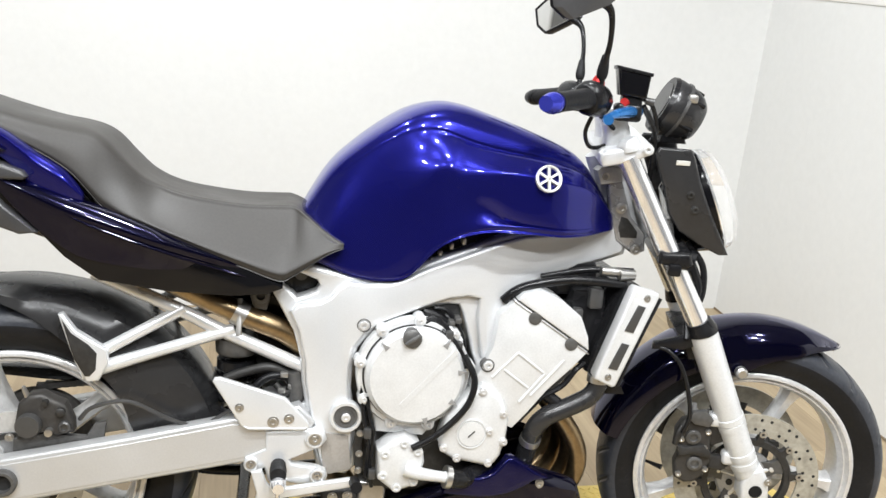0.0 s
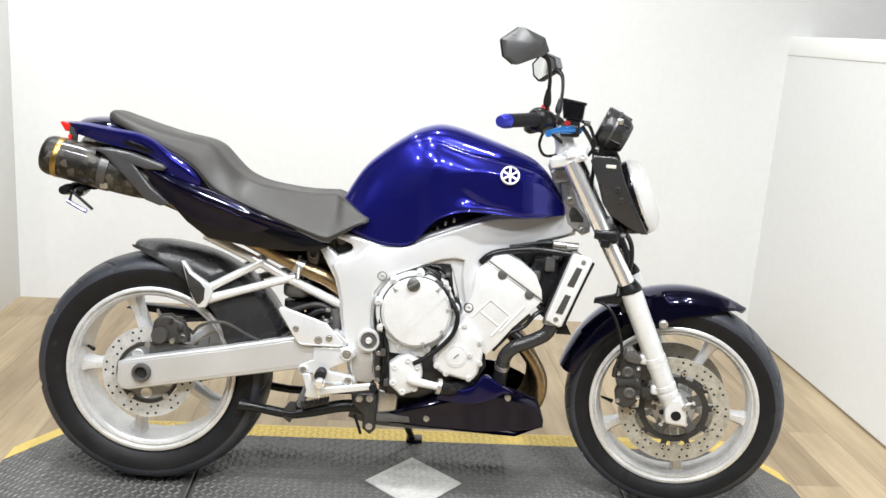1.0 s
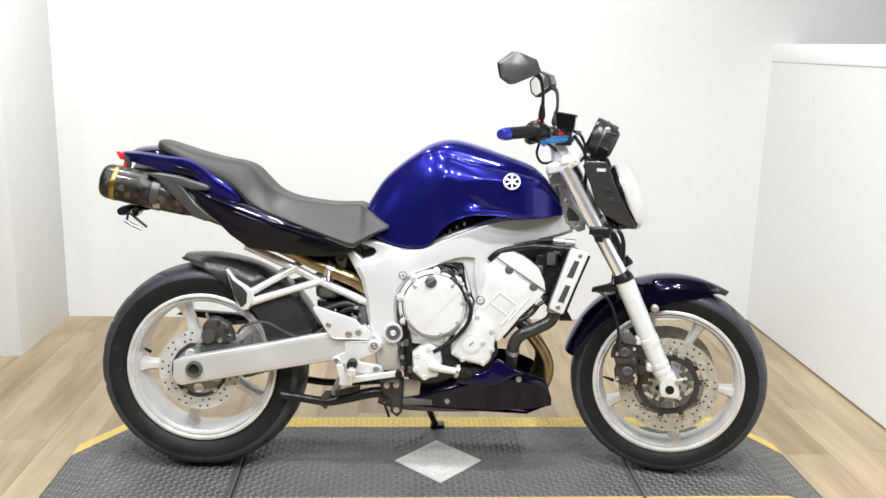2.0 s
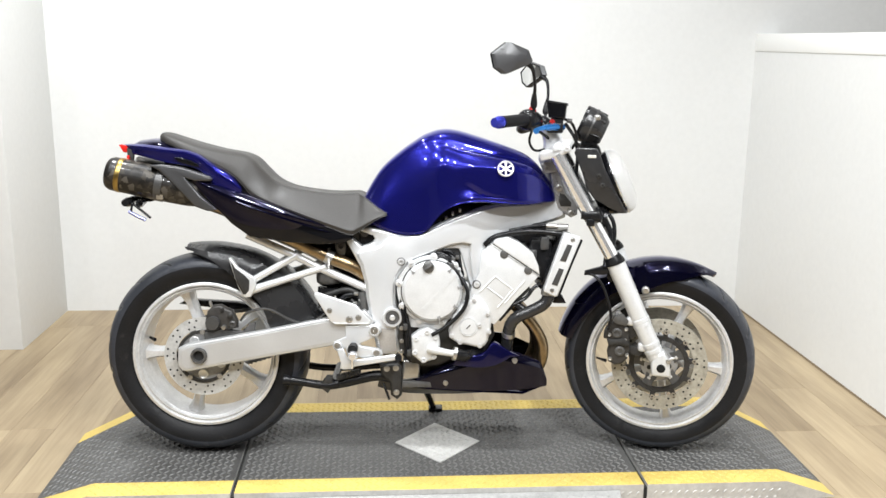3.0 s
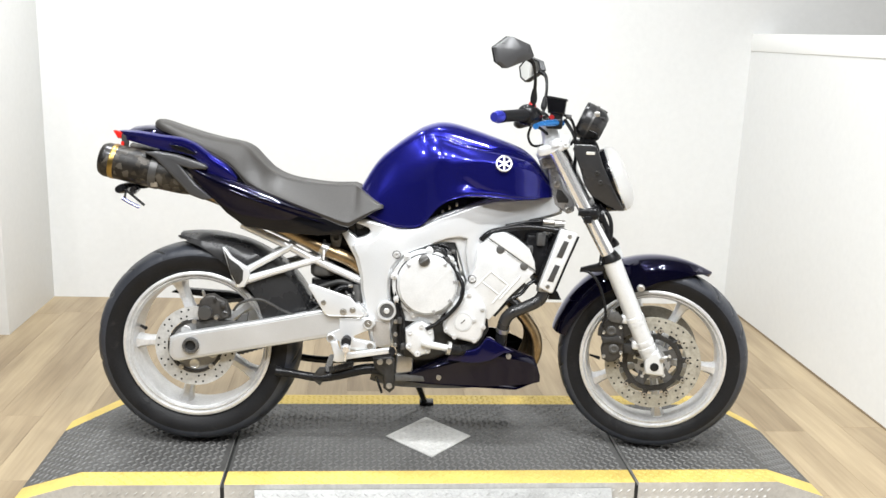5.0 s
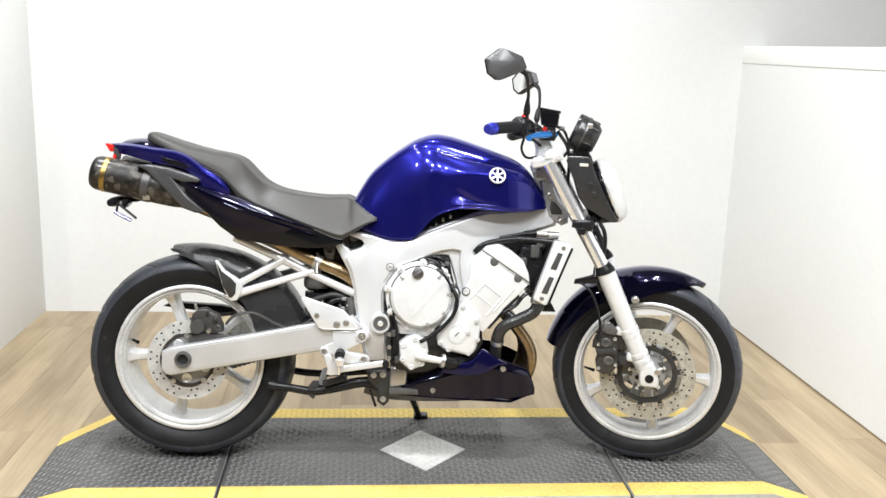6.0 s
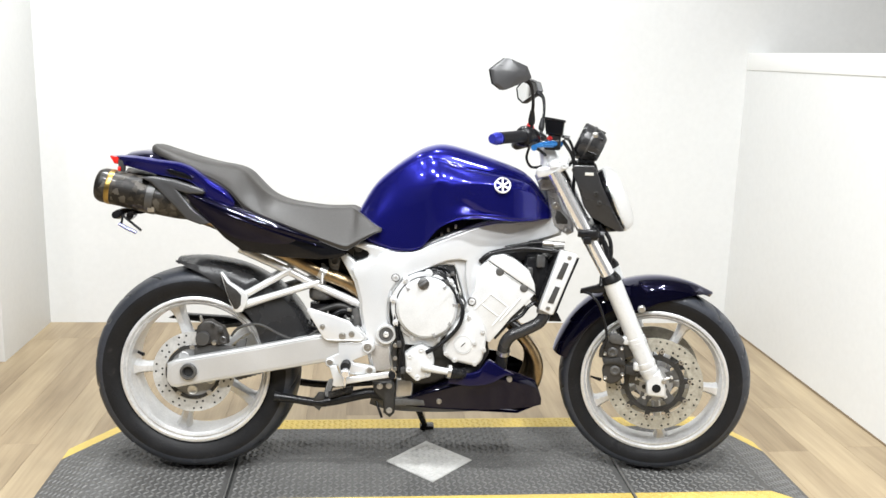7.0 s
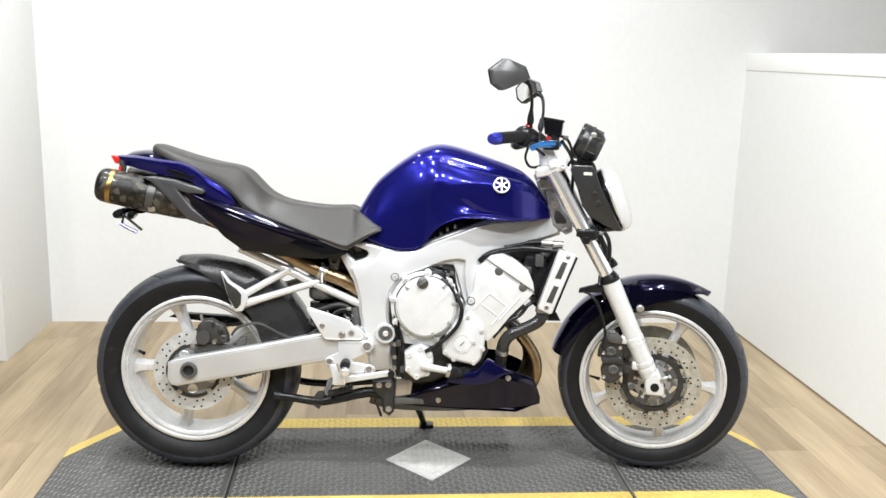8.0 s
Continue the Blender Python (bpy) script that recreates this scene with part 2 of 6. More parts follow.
REFLECTOR = material("lamp_reflector", (0.92, 0.92, 0.91), rough=0.45, metal=0.25, vary=0.02)
MIRROR = material("mirror_glass", (0.85, 0.86, 0.86), rough=0.02, metal=1.0, vary=0.0)
DIFFUSER = bpy.data.materials.new("lamp_diffuser")
DIFFUSER.use_nodes = True
DIFFUSER.node_tree.nodes["Principled BSDF"].inputs["Emission Color"].default_value = (0.96, 0.98, 1.0, 1)
DIFFUSER.node_tree.nodes["Principled BSDF"].inputs["Emission Strength"].default_value = 12.0


# ---- shapes ----
def part(name, bm, mat, parent=None, label="", sharp=38, mirror=False):
    """Links a bmesh as one mesh object under a thing or a part. mirror: flipped to the other side."""
    if mirror:
        bm = bm.copy()
        bm.transform(Matrix.Diagonal((1, -1, 1, 1)))
        bmesh.ops.reverse_faces(bm, faces=bm.faces)
    me = bpy.data.meshes.new(name)
    bm.to_mesh(me)
    me.polygons.foreach_set("use_smooth", [True] * len(me.polygons))
    me.set_sharp_from_angle(angle=radians(sharp))
    for m in mat if isinstance(mat, (list, tuple)) else [mat]:
        me.materials.append(m)
    ob = new(name, me)
    ob.parent = parent
    return tagged(ob, label) if label else ob


def thing(name, label, category, group="", at=None):
    ob = new(name)
    if at is not None:
        ob.matrix_world = at
    return tagged(ob, label, category, group)


def structure(name, bm, mat, label, category=""):
    return tagged(part(name, bm, mat), label, category or name.split("_")[0], kind="structure")


def curve_through(points, steps=6, closed=False):
    """Catmull-Rom through points."""
    pts = [Vector(p) for p in points]
    n, out = len(pts), []
    for i in range(n if closed else n - 1):
        a, b, c, d = (pts[(i + k) % n] if closed else pts[min(max(i + k, 0), n - 1)] for k in (-1, 0, 1, 2))
        for s in range(steps):
            t = s / steps
            out.append(0.5 * (2 * b + (c - a) * t + (2 * a - 5 * b + 4 * c - d) * t * t + (3 * b - a - 3 * c + d) * t ** 3))
    if not closed:
        out.append(pts[-1])
    return out


def box(x0, x1, y0, y1, z0, z1, bevel=0.0, seg=2, bm=None):
    bm = bm or bmesh.new()
    r = bmesh.ops.create_cube(bm, size=1.0, matrix=Matrix.Translation(((x0 + x1) / 2, (y0 + y1) / 2, (z0 + z1) / 2))
                              @ Matrix.Diagonal((x1 - x0, y1 - y0, z1 - z0, 1)))
    if bevel:
        edges = list({e for v in r["verts"] for e in v.link_edges})
        bmesh.ops.bevel(bm, geom=edges, offset=bevel, segments=seg, affect="EDGES", profile=0.5)
    return bm


def loft(rings, caps=True, bm=None, closed=True):
    bm = bm or bmesh.new()
    rows = [[bm.verts.new(p) for p in ring] for ring in rings]
    n = len(rows[0])
    for a, b in zip(rows, rows[1:]):
        for i in range(n if closed else n - 1):
            j = (i + 1) % n
            bm.faces.new((a[i], a[j], b[j], b[i]))
    if caps:
        bm.faces.new(rows[0][::-1])
        bm.faces.new(rows[-1])
    bmesh.ops.recalc_face_normals(bm, faces=bm.faces)
    return bm


def tube(points, radius, n=12, steps=6, bm=None, flat=1.0):
    """A swept round bar; radius may be a list, one for each point."""
    radii = radius if isinstance(radius, (list, tuple)) else [radius] * len(points)
    path = curve_through([(*p, r) if False else p for p, r in zip(points, radii)], steps)
    rad = [v.x for v in curve_through([(r, 0, 0) for r in radii], steps)]
    rings, side = [], None
    for i, p in enumerate(path):
        d = (path[min(i + 1, len(path) - 1)] - path[max(i - 1, 0)]).normalized()
        if side is None:
            side = d.cross(Vector((0, 1, 0)) if abs(d.y) < 0.9 else Vector((1, 0, 0))).normalized()
        side = (side - d * side.dot(d)).normalized()
        up = d.cross(side)
        rings.append([p + (side * math.cos(k * math.tau / n) * flat + up * math.sin(k * math.tau / n)) * rad[i] for k in range(n)])
    return loft(rings, bm=bm)


def rod(a, b, radius, n=12, bm=None):
    return tube([a, b], radius, n, 1, bm)


def plate(outline, y0, y1, bevel=0.003, seg=2, smooth=0, bm=None):
    """An outline in x and z, with a thickness from y0 to y1 and softened edges."""
    bm = bm or bmesh.new()
    pts = [(v.x, v.y) for v in curve_through([(x, z, 0) for x, z in outline], smooth, True)] if smooth else outline
    front = bm.faces.new([bm.verts.new((x, y0, z)) for x, z in pts])
    ext = bmesh.ops.extrude_face_region(bm, geom=[front])
    verts = [g for g in ext["geom"] if isinstance(g, bmesh.types.BMVert)]
    bmesh.ops.translate(bm, verts=verts, vec=(0, y1 - y0, 0))
    faces = {f for v in verts for f in v.link_faces} | {front}
    bmesh.ops.recalc_face_normals(bm, faces=list(faces))
    if bevel:
        caps = [front] + [g for g in ext["geom"] if isinstance(g, bmesh.types.BMFace)]
        edges = list({e for f in caps for e in f.edges})
        bmesh.ops.bevel(bm, geom=edges, offset=bevel, segments=seg, affect="EDGES", profile=0.5, clamp_overlap=True)
    return bm


def lathe(profile, x, z, n=48, bm=None, closed=False):
    """A profile of (radius, y) turned round an axle along y through x, z."""
    bm = bm or bmesh.new()
    rows = [[bm.verts.new((x + r * math.cos(k * math.tau / n), y, z + r * math.sin(k * math.tau / n))) for k in range(n)]
            for r, y in profile]
    pairs = list(zip(rows, rows[1:])) + ([(rows[-1], rows[0])] if closed else [])
    for a, b in pairs:
        for k in range(n):
            j = (k + 1) % n
            bm.faces.new((a[k], a[j], b[j], b[k]))
    if not closed:
        for row in (rows[0], rows[-1]):
            bm.faces.new(row)
    bmesh.ops.recalc_face_normals(bm, faces=bm.faces)
    return bm


def bolt_head(x, z, y, r=0.007, h=0.005, bm=None):
    """A flanged bolt on a face that looks towards -y, with a socket in it."""
    return lathe([(r * 1.35, y), (r * 1.35, y - h * 0.3), (r, y - h * 0.4), (r * 0.9, y - h), (r * 0.5, y - h), (r * 0.45, y - h * 0.4), (0.0005, y - h * 0.4)], x, z, 14, bm)


def section_body(stations, n_side=9):
    """A body lofted along x. Each station: x, then (y, z) points from the top's middle down its right side; the left is its mirror."""
    rings = []
    for x, pts in stations:
        half = [(v.x, v.y) for v in curve_through([(a, b, 0) for a, b in pts], n_side)]
        ring = [(x, -a, b) for a, b in half] + [(x, a, b) for a, b in half[::-1] if a > 1e-6]
        rings.append(ring)
    return loft(rings)


def smooth_stations(keys, steps=4):
    """More stations between those given (each a list of numbers)."""
    width = len(keys[0])
    chans = [[v.x for v in curve_through([(k[c], 0, 0) for k in keys], steps)] for c in range(width)]
    return list(zip(*chans))


def table(keys, a):
    """Straight lines between the rows of (position, value)."""
    return float(np.interp(a, [k[0] for k in keys], [k[1] for k in keys]))


def lugs(x0, x1, y0, y1, pitch, height, inside=None, base=0.0, slope=None, weave="check", long=0.56, wide=0.17):
    """Raised lozenges on a plane, joined into one mesh: in alternating directions (check), in chevron rows (rows) or all one way (slash)."""
    verts, faces = [], []
    nx, ny = int((x1 - x0) / pitch), int((y1 - y0) / pitch)
    for i in range(nx):
        for j in range(ny):
            cx, cy = x0 + (i + 0.5) * pitch, y0 + (j + 0.5) * pitch
            if inside and not inside(cx, cy):
                continue
            turn = {"check": (i + j) % 2, "rows": i % 2, "slash": 1}[weave]
            if weave == "slash":
                cx += pitch * 0.5 * (j % 2)
            a = radians(45 if turn else -45)
            ca, sa = math.cos(a), math.sin(a)
            L, W = pitch * long, pitch * wide
            s = len(verts)
            for u, v, h in ((-L, 0, 0), (0, -W, 0), (L, 0, 0), (0, W, 0), (-L * 0.45, 0, height), (L * 0.45, 0, height)):
                px, py = cx + u * ca - v * sa, cy + u * sa + v * ca
                verts.append((px, py, (slope(px, py) if slope else base) + h))
            faces += [(s, s + 1, s + 4), (s + 1, s + 5, s + 4), (s + 1, s + 2, s + 5), (s + 2, s + 3, s + 5), (s + 3, s + 4, s + 5), (s + 3, s, s + 4)]
    me = bpy.data.meshes.new("tread")
    me.from_pydata(verts, [], faces)
    bm = bmesh.new()
    bm.from_mesh(me)
    bpy.data.meshes.remove(me)
    return bm


# ---- room ----
LEFT, RIGHT, BACK, PIER = -1.743, 1.737, 1.815, 1.214
FRONT, FAR_LEFT, FAR_RIGHT = -6.0, -4.2, 4.2
RAIL = 1.346
structure("floor", box(FAR_LEFT - 0.1, FAR_RIGHT + 0.1, FRONT - 0.1, BACK + 0.1, FLOOR - 0.2, FLOOR - 0.004), GROOVE,
          "light oak vinyl plank floor", "floor")
structure("wall_back", box(LEFT - 0.12, FAR_RIGHT, BACK, BACK + 0.12, FLOOR - 0.004, CEIL), WALL, "plain white painted back wall")
pier = box(FAR_LEFT, LEFT, PIER, BACK + 0.12, FLOOR - 0.004, CEIL, 0.004)
structure("wall_pier", pier, WALL, "white painted wall pier beside the display bay")
structure("wall_right", box(RIGHT, RIGHT + 0.11, -1.4, BACK, FLOOR - 0.004, RAIL - 0.03), WALL, "white painted half-height partition wall")
structure("trim", box(RIGHT - 0.005, RIGHT + 0.115, -1.41, BACK, RAIL - 0.085, RAIL, 0.004), WHITE_TRIM, "white wooden cap on the partition wall")
structure("baseboard", box(RIGHT - 0.004, RIGHT, -1.4, BACK, FLOOR, FLOOR + 0.007), GROOVE, "thin dark joint at the foot of the partition wall", "baseboard")
structure("wall_front", box(FAR_LEFT, FAR_RIGHT, FRONT - 0.12, FRONT, FLOOR - 0.004, CEIL), DIM_WALL, "dark wall behind the viewer")
structure("wall_left", box(FAR_LEFT - 0.12, FAR_LEFT, FRONT, BACK + 0.12, FLOOR - 0.004, CEIL), SIDE_WALL, "grey side wall of the showroom")
structure("wall_far_right", box(FAR_RIGHT, FAR_RIGHT + 0.12, FRONT, BACK + 0.12, FLOOR - 0.004, CEIL), GREY_WALL, "grey wall beyond the partition")
structure("ceiling", box(FAR_LEFT - 0.1, FAR_RIGHT + 0.1, FRONT - 0.1, BACK + 0.1, CEIL, CEIL + 0.1), CEILING, "dull grey showroom ceiling")
for x, y in PANELS:
    lamp = thing("ceiling_light", "small white ceiling downlight with a pale diffuser", "ceiling light", "ceiling lights")
    frame_bm = box(x - PANEL_X / 2 - 0.03, x + PANEL_X / 2 + 0.03, y - PANEL_Y / 2 - 0.03, y + PANEL_Y / 2 + 0.03, CEIL - 0.045, CEIL, 0.004)
    part("housing", frame_bm, WHITE_TRIM, lamp)
    part("diffuser", box(x - PANEL_X / 2, x + PANEL_X / 2, y - PANEL_Y / 2, y + PANEL_Y / 2, CEIL - 0.052, CEIL - 0.045), DIFFUSER, lamp)

# ---- lift platform ----
PX0, PX1, PY0, PY1 = -1.009, 1.079, -0.304, 0.371
RX0, RX1, RY0, RY1 = -1.193, 1.247, -0.275, 0.288
SEAM_L, SEAM_R, TAPE_W = -0.591, 0.639, 0.082
lift = thing("motorcycle_lift", "low dark tread-plate motorcycle lift edged with yellow paint", "lift", at=pose(0, 0, 0))


def deck_part(name, x0, x1, ramp):
    """One section of the deck: dark top with yellow edges, bare metal sides; ramp: the x of its low end, or None."""
    bm = bmesh.new()
    cols = [(x0, PY0, PY1, 0.0), (x1, PY0, PY1, 0.0)]
    if ramp is not None:
        low = (ramp, RY0, RY1, FLOOR + 0.004)
        cols = [low] + cols if ramp < x0 else cols + [low]
    grid = []
    for x, a, b, z in cols:
        ys = (a, a + TAPE_W, b - TAPE_W, b)
        grid.append(([bm.verts.new((x, y, z)) for y in ys], bm.verts.new((x, a, FLOOR)), bm.verts.new((x, b, FLOOR))))
    for (p, pa, pb), (q, qa, qb) in zip(grid, grid[1:]):
        for k in range(3):
            f = bm.faces.new((p[k], q[k], q[k + 1], p[k + 1]))
            f.material_index = 0 if k == 1 else 1
        for quad in ((pa, qa, q[0], p[0]), (p[3], q[3], qb, pb), (pa, pb, qb, qa)):
            bm.faces.new(quad).material_index = 2
    for p, pa, pb in (grid[0], grid[-1]):
        bm.faces.new((p[0], p[1], p[2], p[3], pb, pa)).material_index = 2
    bmesh.ops.recalc_face_normals(bm, faces=bm.faces)
    return part(name, bm, [DECK, TAPE, PLATE], lift)


left_deck = deck_part("deck_section", PX0, SEAM_L - 0.006, RX0)
mid_deck = deck_part("deck_section", SEAM_L + 0.006, SEAM_R - 0.006, None)
right_deck = deck_part("deck_section", SEAM_R + 0.006, PX1, RX1)
part("seam_filler", box(SEAM_L - 0.006, SEAM_L + 0.006, PY0 + 0.003, PY1 - 0.003, FLOOR, -0.012), DARK_GAP, lift)
part("seam_filler", box(SEAM_R - 0.006, SEAM_R + 0.006, PY0 + 0.003, PY1 - 0.003, FLOOR, -0.012), DARK_GAP, lift)

# dark strips paint the shadow line where the deck meets the floor
for x0, x1 in ((PX0, SEAM_L), (SEAM_R, PX1)):
    part("foot_shadow_strip", box(x0, x1, PY0 - 0.0015, PY0 + 0.01, FLOOR, FLOOR + 0.005), DARK_GAP, lift)

DIA_X, DIA_Y, DIA_W, DIA_H = 0.030, 0.018, 0.140, 0.153


def in_diamond(x, y, grow=0.0):
    return abs(x - DIA_X) / (DIA_W + grow) + abs(y - DIA_Y) / (DIA_H + grow) < 1


def ramp_height(x, y):
    if x < PX0:
        return (x - PX0) / (PX0 - RX0) * -(FLOOR + 0.004)
    if x > PX1:
        return (x - PX1) / (RX1 - PX1) * (FLOOR + 0.004)
    return 0.0


def ramp_inside(x, y):
    k = min(max((PX0 - x) / (PX0 - RX0), (x - PX1) / (RX1 - PX1), 0), 1)
    return PY0 + (RY0 - PY0) * k + TAPE_W + 0.006 < y < PY1 + (RY1 - PY1) * k - TAPE_W - 0.006


PITCH = 0.0190
for deck, x0, x1 in ((left_deck, RX0 + 0.01, SEAM_L - 0.01), (mid_deck, SEAM_L + 0.012, SEAM_R - 0.012), (right_deck, SEAM_R + 0.01, RX1 - 0.01)):
    tread = lugs(max(x0, PX0), min(x1, PX1), PY0 + 0.004, PY1 - 0.004, PITCH, 0.0028,
                 lambda x, y: ramp_inside(x, y) and not in_diamond(x, y, 0.012), long=0.60, wide=0.18)
    for r0, r1 in ((x0, PX0), (PX1, x1)):
        if r0 < r1:
            slope_bm = lugs(r0, r1, PY0 + 0.004, PY1 - 0.004, PITCH, 0.0024, ramp_inside, slope=ramp_height)
            tagged(part("tread_pattern", slope_bm, LUG, deck, sharp=20), kind="stuff")
    tagged(part("tread_pattern", tread, LUG, deck, sharp=20), kind="stuff")
    edge = lugs(x0, x1, PY0 + 0.004, PY1 - 0.004, PITCH, 0.0022,
                lambda x, y: not ramp_inside(x, y) and PX0 < x < PX1 and not (PY0 + TAPE_W - 0.008 < y < PY0 + TAPE_W + 0.014)
                and not (PY1 - TAPE_W - 0.014 < y < PY1 - TAPE_W + 0.008), slope=ramp_height)
    tagged(part("tread_pattern", edge, TAPE, deck, sharp=20), kind="stuff")

# tread on the near faces of the deck
for deck, x0, x1 in ((left_deck, PX0 + 0.004, SEAM_L - 0.006), (mid_deck, SEAM_L + 0.006, SEAM_R - 0.006), (right_deck, SEAM_R + 0.006, PX1 - 0.004)):
    face = lugs(x0, x1, 0.006, 0.066, 0.0240, 0.0018, weave="slash", long=0.38, wide=0.13)
    face.transform(Matrix(((1, 0, 0, 0), (0, 0, -1, PY0), (0, 1, 0, FLOOR), (0, 0, 0, 1))))
    tagged(part("tread_pattern", face, PLATE, deck, sharp=20), kind="stuff")

bm = bmesh.new()
corners = [(DIA_X - DIA_W, DIA_Y), (DIA_X, DIA_Y - DIA_H), (DIA_X + DIA_W, DIA_Y), (DIA_X, DIA_Y + DIA_H)]
loft([[(x, y, z) for x, y in corners] for z in (-0.003, 0.003)], bm=bm)
inset = part("diamond_plate", bm, PLATE, lift, "bare metal diamond-shaped cover plate")
tagged(part("tread_pattern", lugs(DIA_X - DIA_W, DIA_X + DIA_W, DIA_Y - DIA_H, DIA_Y + DIA_H, 0.019, 0.002,
                                  lambda x, y: in_diamond(x, y, -0.018), base=0.003), PLATE, inset, sharp=20), kind="stuff")

# sloping bare metal step in front of the middle section
bm = bmesh.new()
SX0, SX1, SY = -0.498, 0.560, -0.52
loft([[(SX0, PY0 - 0.002, -0.016), (SX1, PY0 - 0.002, -0.016), (SX1 - 0.03, SY, FLOOR + 0.003), (SX0 + 0.03, SY, FLOOR + 0.003)],
      [(SX0, PY0 - 0.002, FLOOR), (SX1, PY0 - 0.002, FLOOR), (SX1 - 0.03, SY, FLOOR), (SX0 + 0.03, SY, FLOOR)]], bm=bm)
step = part("step_plate", bm, STEP_PLATE, lift, "sloping bare diamond-plate step")
tagged(part("tread_pattern", lugs(SX0 + 0.02, SX1 - 0.03, SY + 0.01, PY0 - 0.01, 0.021, 0.002,
                                  slope=lambda x, y: -0.016 + (y - PY0 + 0.002) / (SY - PY0) * (FLOOR + 0.019)), STEP_PLATE, step, sharp=20), kind="stuff")

# ---- motorcycle ----
def inner(name, bm, mat, parent=None, label="", sharp=38, mirror=False):
    """A part of the frame or engine, drawn in towards the machine's middle plane."""
    bm = bm.copy()
    for v in bm.verts:
        k = 0.030 * min(max(-v.co.y / 0.12, -1), 1)
        v.co = (-0.02 + (v.co.x + 0.02) * (1 + 0.36 * max(k, 0)), v.co.y + k, 0.99 + (v.co.z - 0.99) * (1 + 0.36 * max(k, 0)))
    return part(name, bm, mat, parent, label, sharp, mirror)


bike = thing("motorcycle", "blue and silver naked motorcycle leaning on its side stand", "motorcycle",
             at=pose(0, 0, 0, 0, 0, -3) @ pose(0, 0, 0, -6, 0, 0))
bike["state"] = "parked"
# the front end is turned to the right about the steering axis
STEER = Matrix.Translation((0.40, 0, 0.80)) @ Matrix.Rotation(radians(-12), 4, Vector((-math.sin(radians(25)), 0, math.cos(radians(25))))) \
    @ Matrix.Translation((-0.40, 0, -0.80))


def front(name, bm, mat, parent=None, label="", sharp=38, mirror=False):
    """A part of the steered front end."""
    bm = bm.copy()
    if mirror:
        bm.transform(Matrix.Diagonal((1, -1, 1, 1)))
        bmesh.ops.reverse_faces(bm, faces=bm.faces)
    bm.transform(STEER)
    return part(name, bm, mat, parent or bike, label, sharp)


def tyre_bm(x, z, radius, width, rim, grooves=26):
    """A round-shouldered tyre: bead, bulged sidewall, crowned tread cut by slanting grooves."""
    w = width / 2
    half = [(rim - 0.004, w * 0.62), (rim + 0.006, w * 0.74), (rim + 0.018, w * 0.86), (rim + (radius - rim) * 0.42, w * 0.985),
            (rim + (radius - rim) * 0.60, w), (radius - (radius - rim) * 0.26, w * 0.95)]
    crown = [(radius - (radius - rim) * 0.17, w * 0.86), (radius - (radius - rim) * 0.085, w * 0.66), (radius - (radius - rim) * 0.03, w * 0.40), (radius - (radius - rim) * 0.003, w * 0.12), (radius, 0.0)]
    right = half + crown
    prof = [(r, -y) for r, y in right] + [(r, y) for r, y in right[::-1][1:]]
    n = grooves * 12
    bm, rows = bmesh.new(), []
    for k in range(n):
        row = []
        for r, y in prof:
            out = min(abs(y) / width, 0.44)
            a = (k - 15.0 * out) * math.tau / n
            cut = 0.0035 if k % 12 < 2 and 0.05 < abs(y) / width < (0.47 if k % 24 < 12 else 0.40) else 0.0
            row.append(bm.verts.new((x + (r - cut) * math.cos(a), y * (1 - cut * 8), z + (r - cut) * math.sin(a))))
        rows.append(row)
    m = len(prof)
    for k in range(n):
        for i in range(m):
            j = (i + 1) % m
            f = bm.faces.new((rows[k][i], rows[k][j], rows[(k + 1) % n][j], rows[(k + 1) % n][i]))
            # groove floors get near-black, so their shade is in the colour
            if min(prof[i][0], prof[j][0]) > radius - (radius - rim) * 0.50:
                f.material_index = 2 if k % 12 == 0 and 0.05 < abs(prof[i][1] + prof[j][1]) / 2 / width < 0.40 else 1
    bmesh.ops.recalc_face_normals(bm, faces=bm.faces)
    return bm


def rim_bm(x, z, outer, width, n=72):
    """The flanged well of a cast wheel."""
    w = width / 2
    half = [(outer, -w), (outer, -w + 0.008), (outer - 0.010, -w + 0.012), (outer - 0.014, -w + 0.03), (outer - 0.020, -w * 0.4)]
    inner_lip = [(outer - 0.030, -w * 0.3), (outer - 0.027, -w * 0.6), (outer - 0.026, -w + 0.016), (outer - 0.0215, -w + 0.011), (outer - 0.019, -w + 0.004), (outer - 0.0165, -w + 0.004), (outer - 0.0145, -w + 0.009), (outer - 0.0115, -w + 0.004), (outer - 0.009, -w - 0.002), (outer - 0.003, -w - 0.002)]
    prof = half + [(r, -y) for r, y in half[::-1]] + [(r, -y) for r, y in inner_lip[::-1]] + inner_lip
    return lathe(prof, x, z, n, closed=True)


def hub_bm(x, z, hub_r, hub_w):
    return lathe([(0.016, -hub_w / 2), (hub_r * 0.7, -hub_w / 2), (hub_r, -hub_w / 2 + 0.012), (hub_r * 0.9, 0), (hub_r, hub_w / 2 - 0.012), (hub_r * 0.7, hub_w / 2), (0.016, hub_w / 2)], x, z, 32)


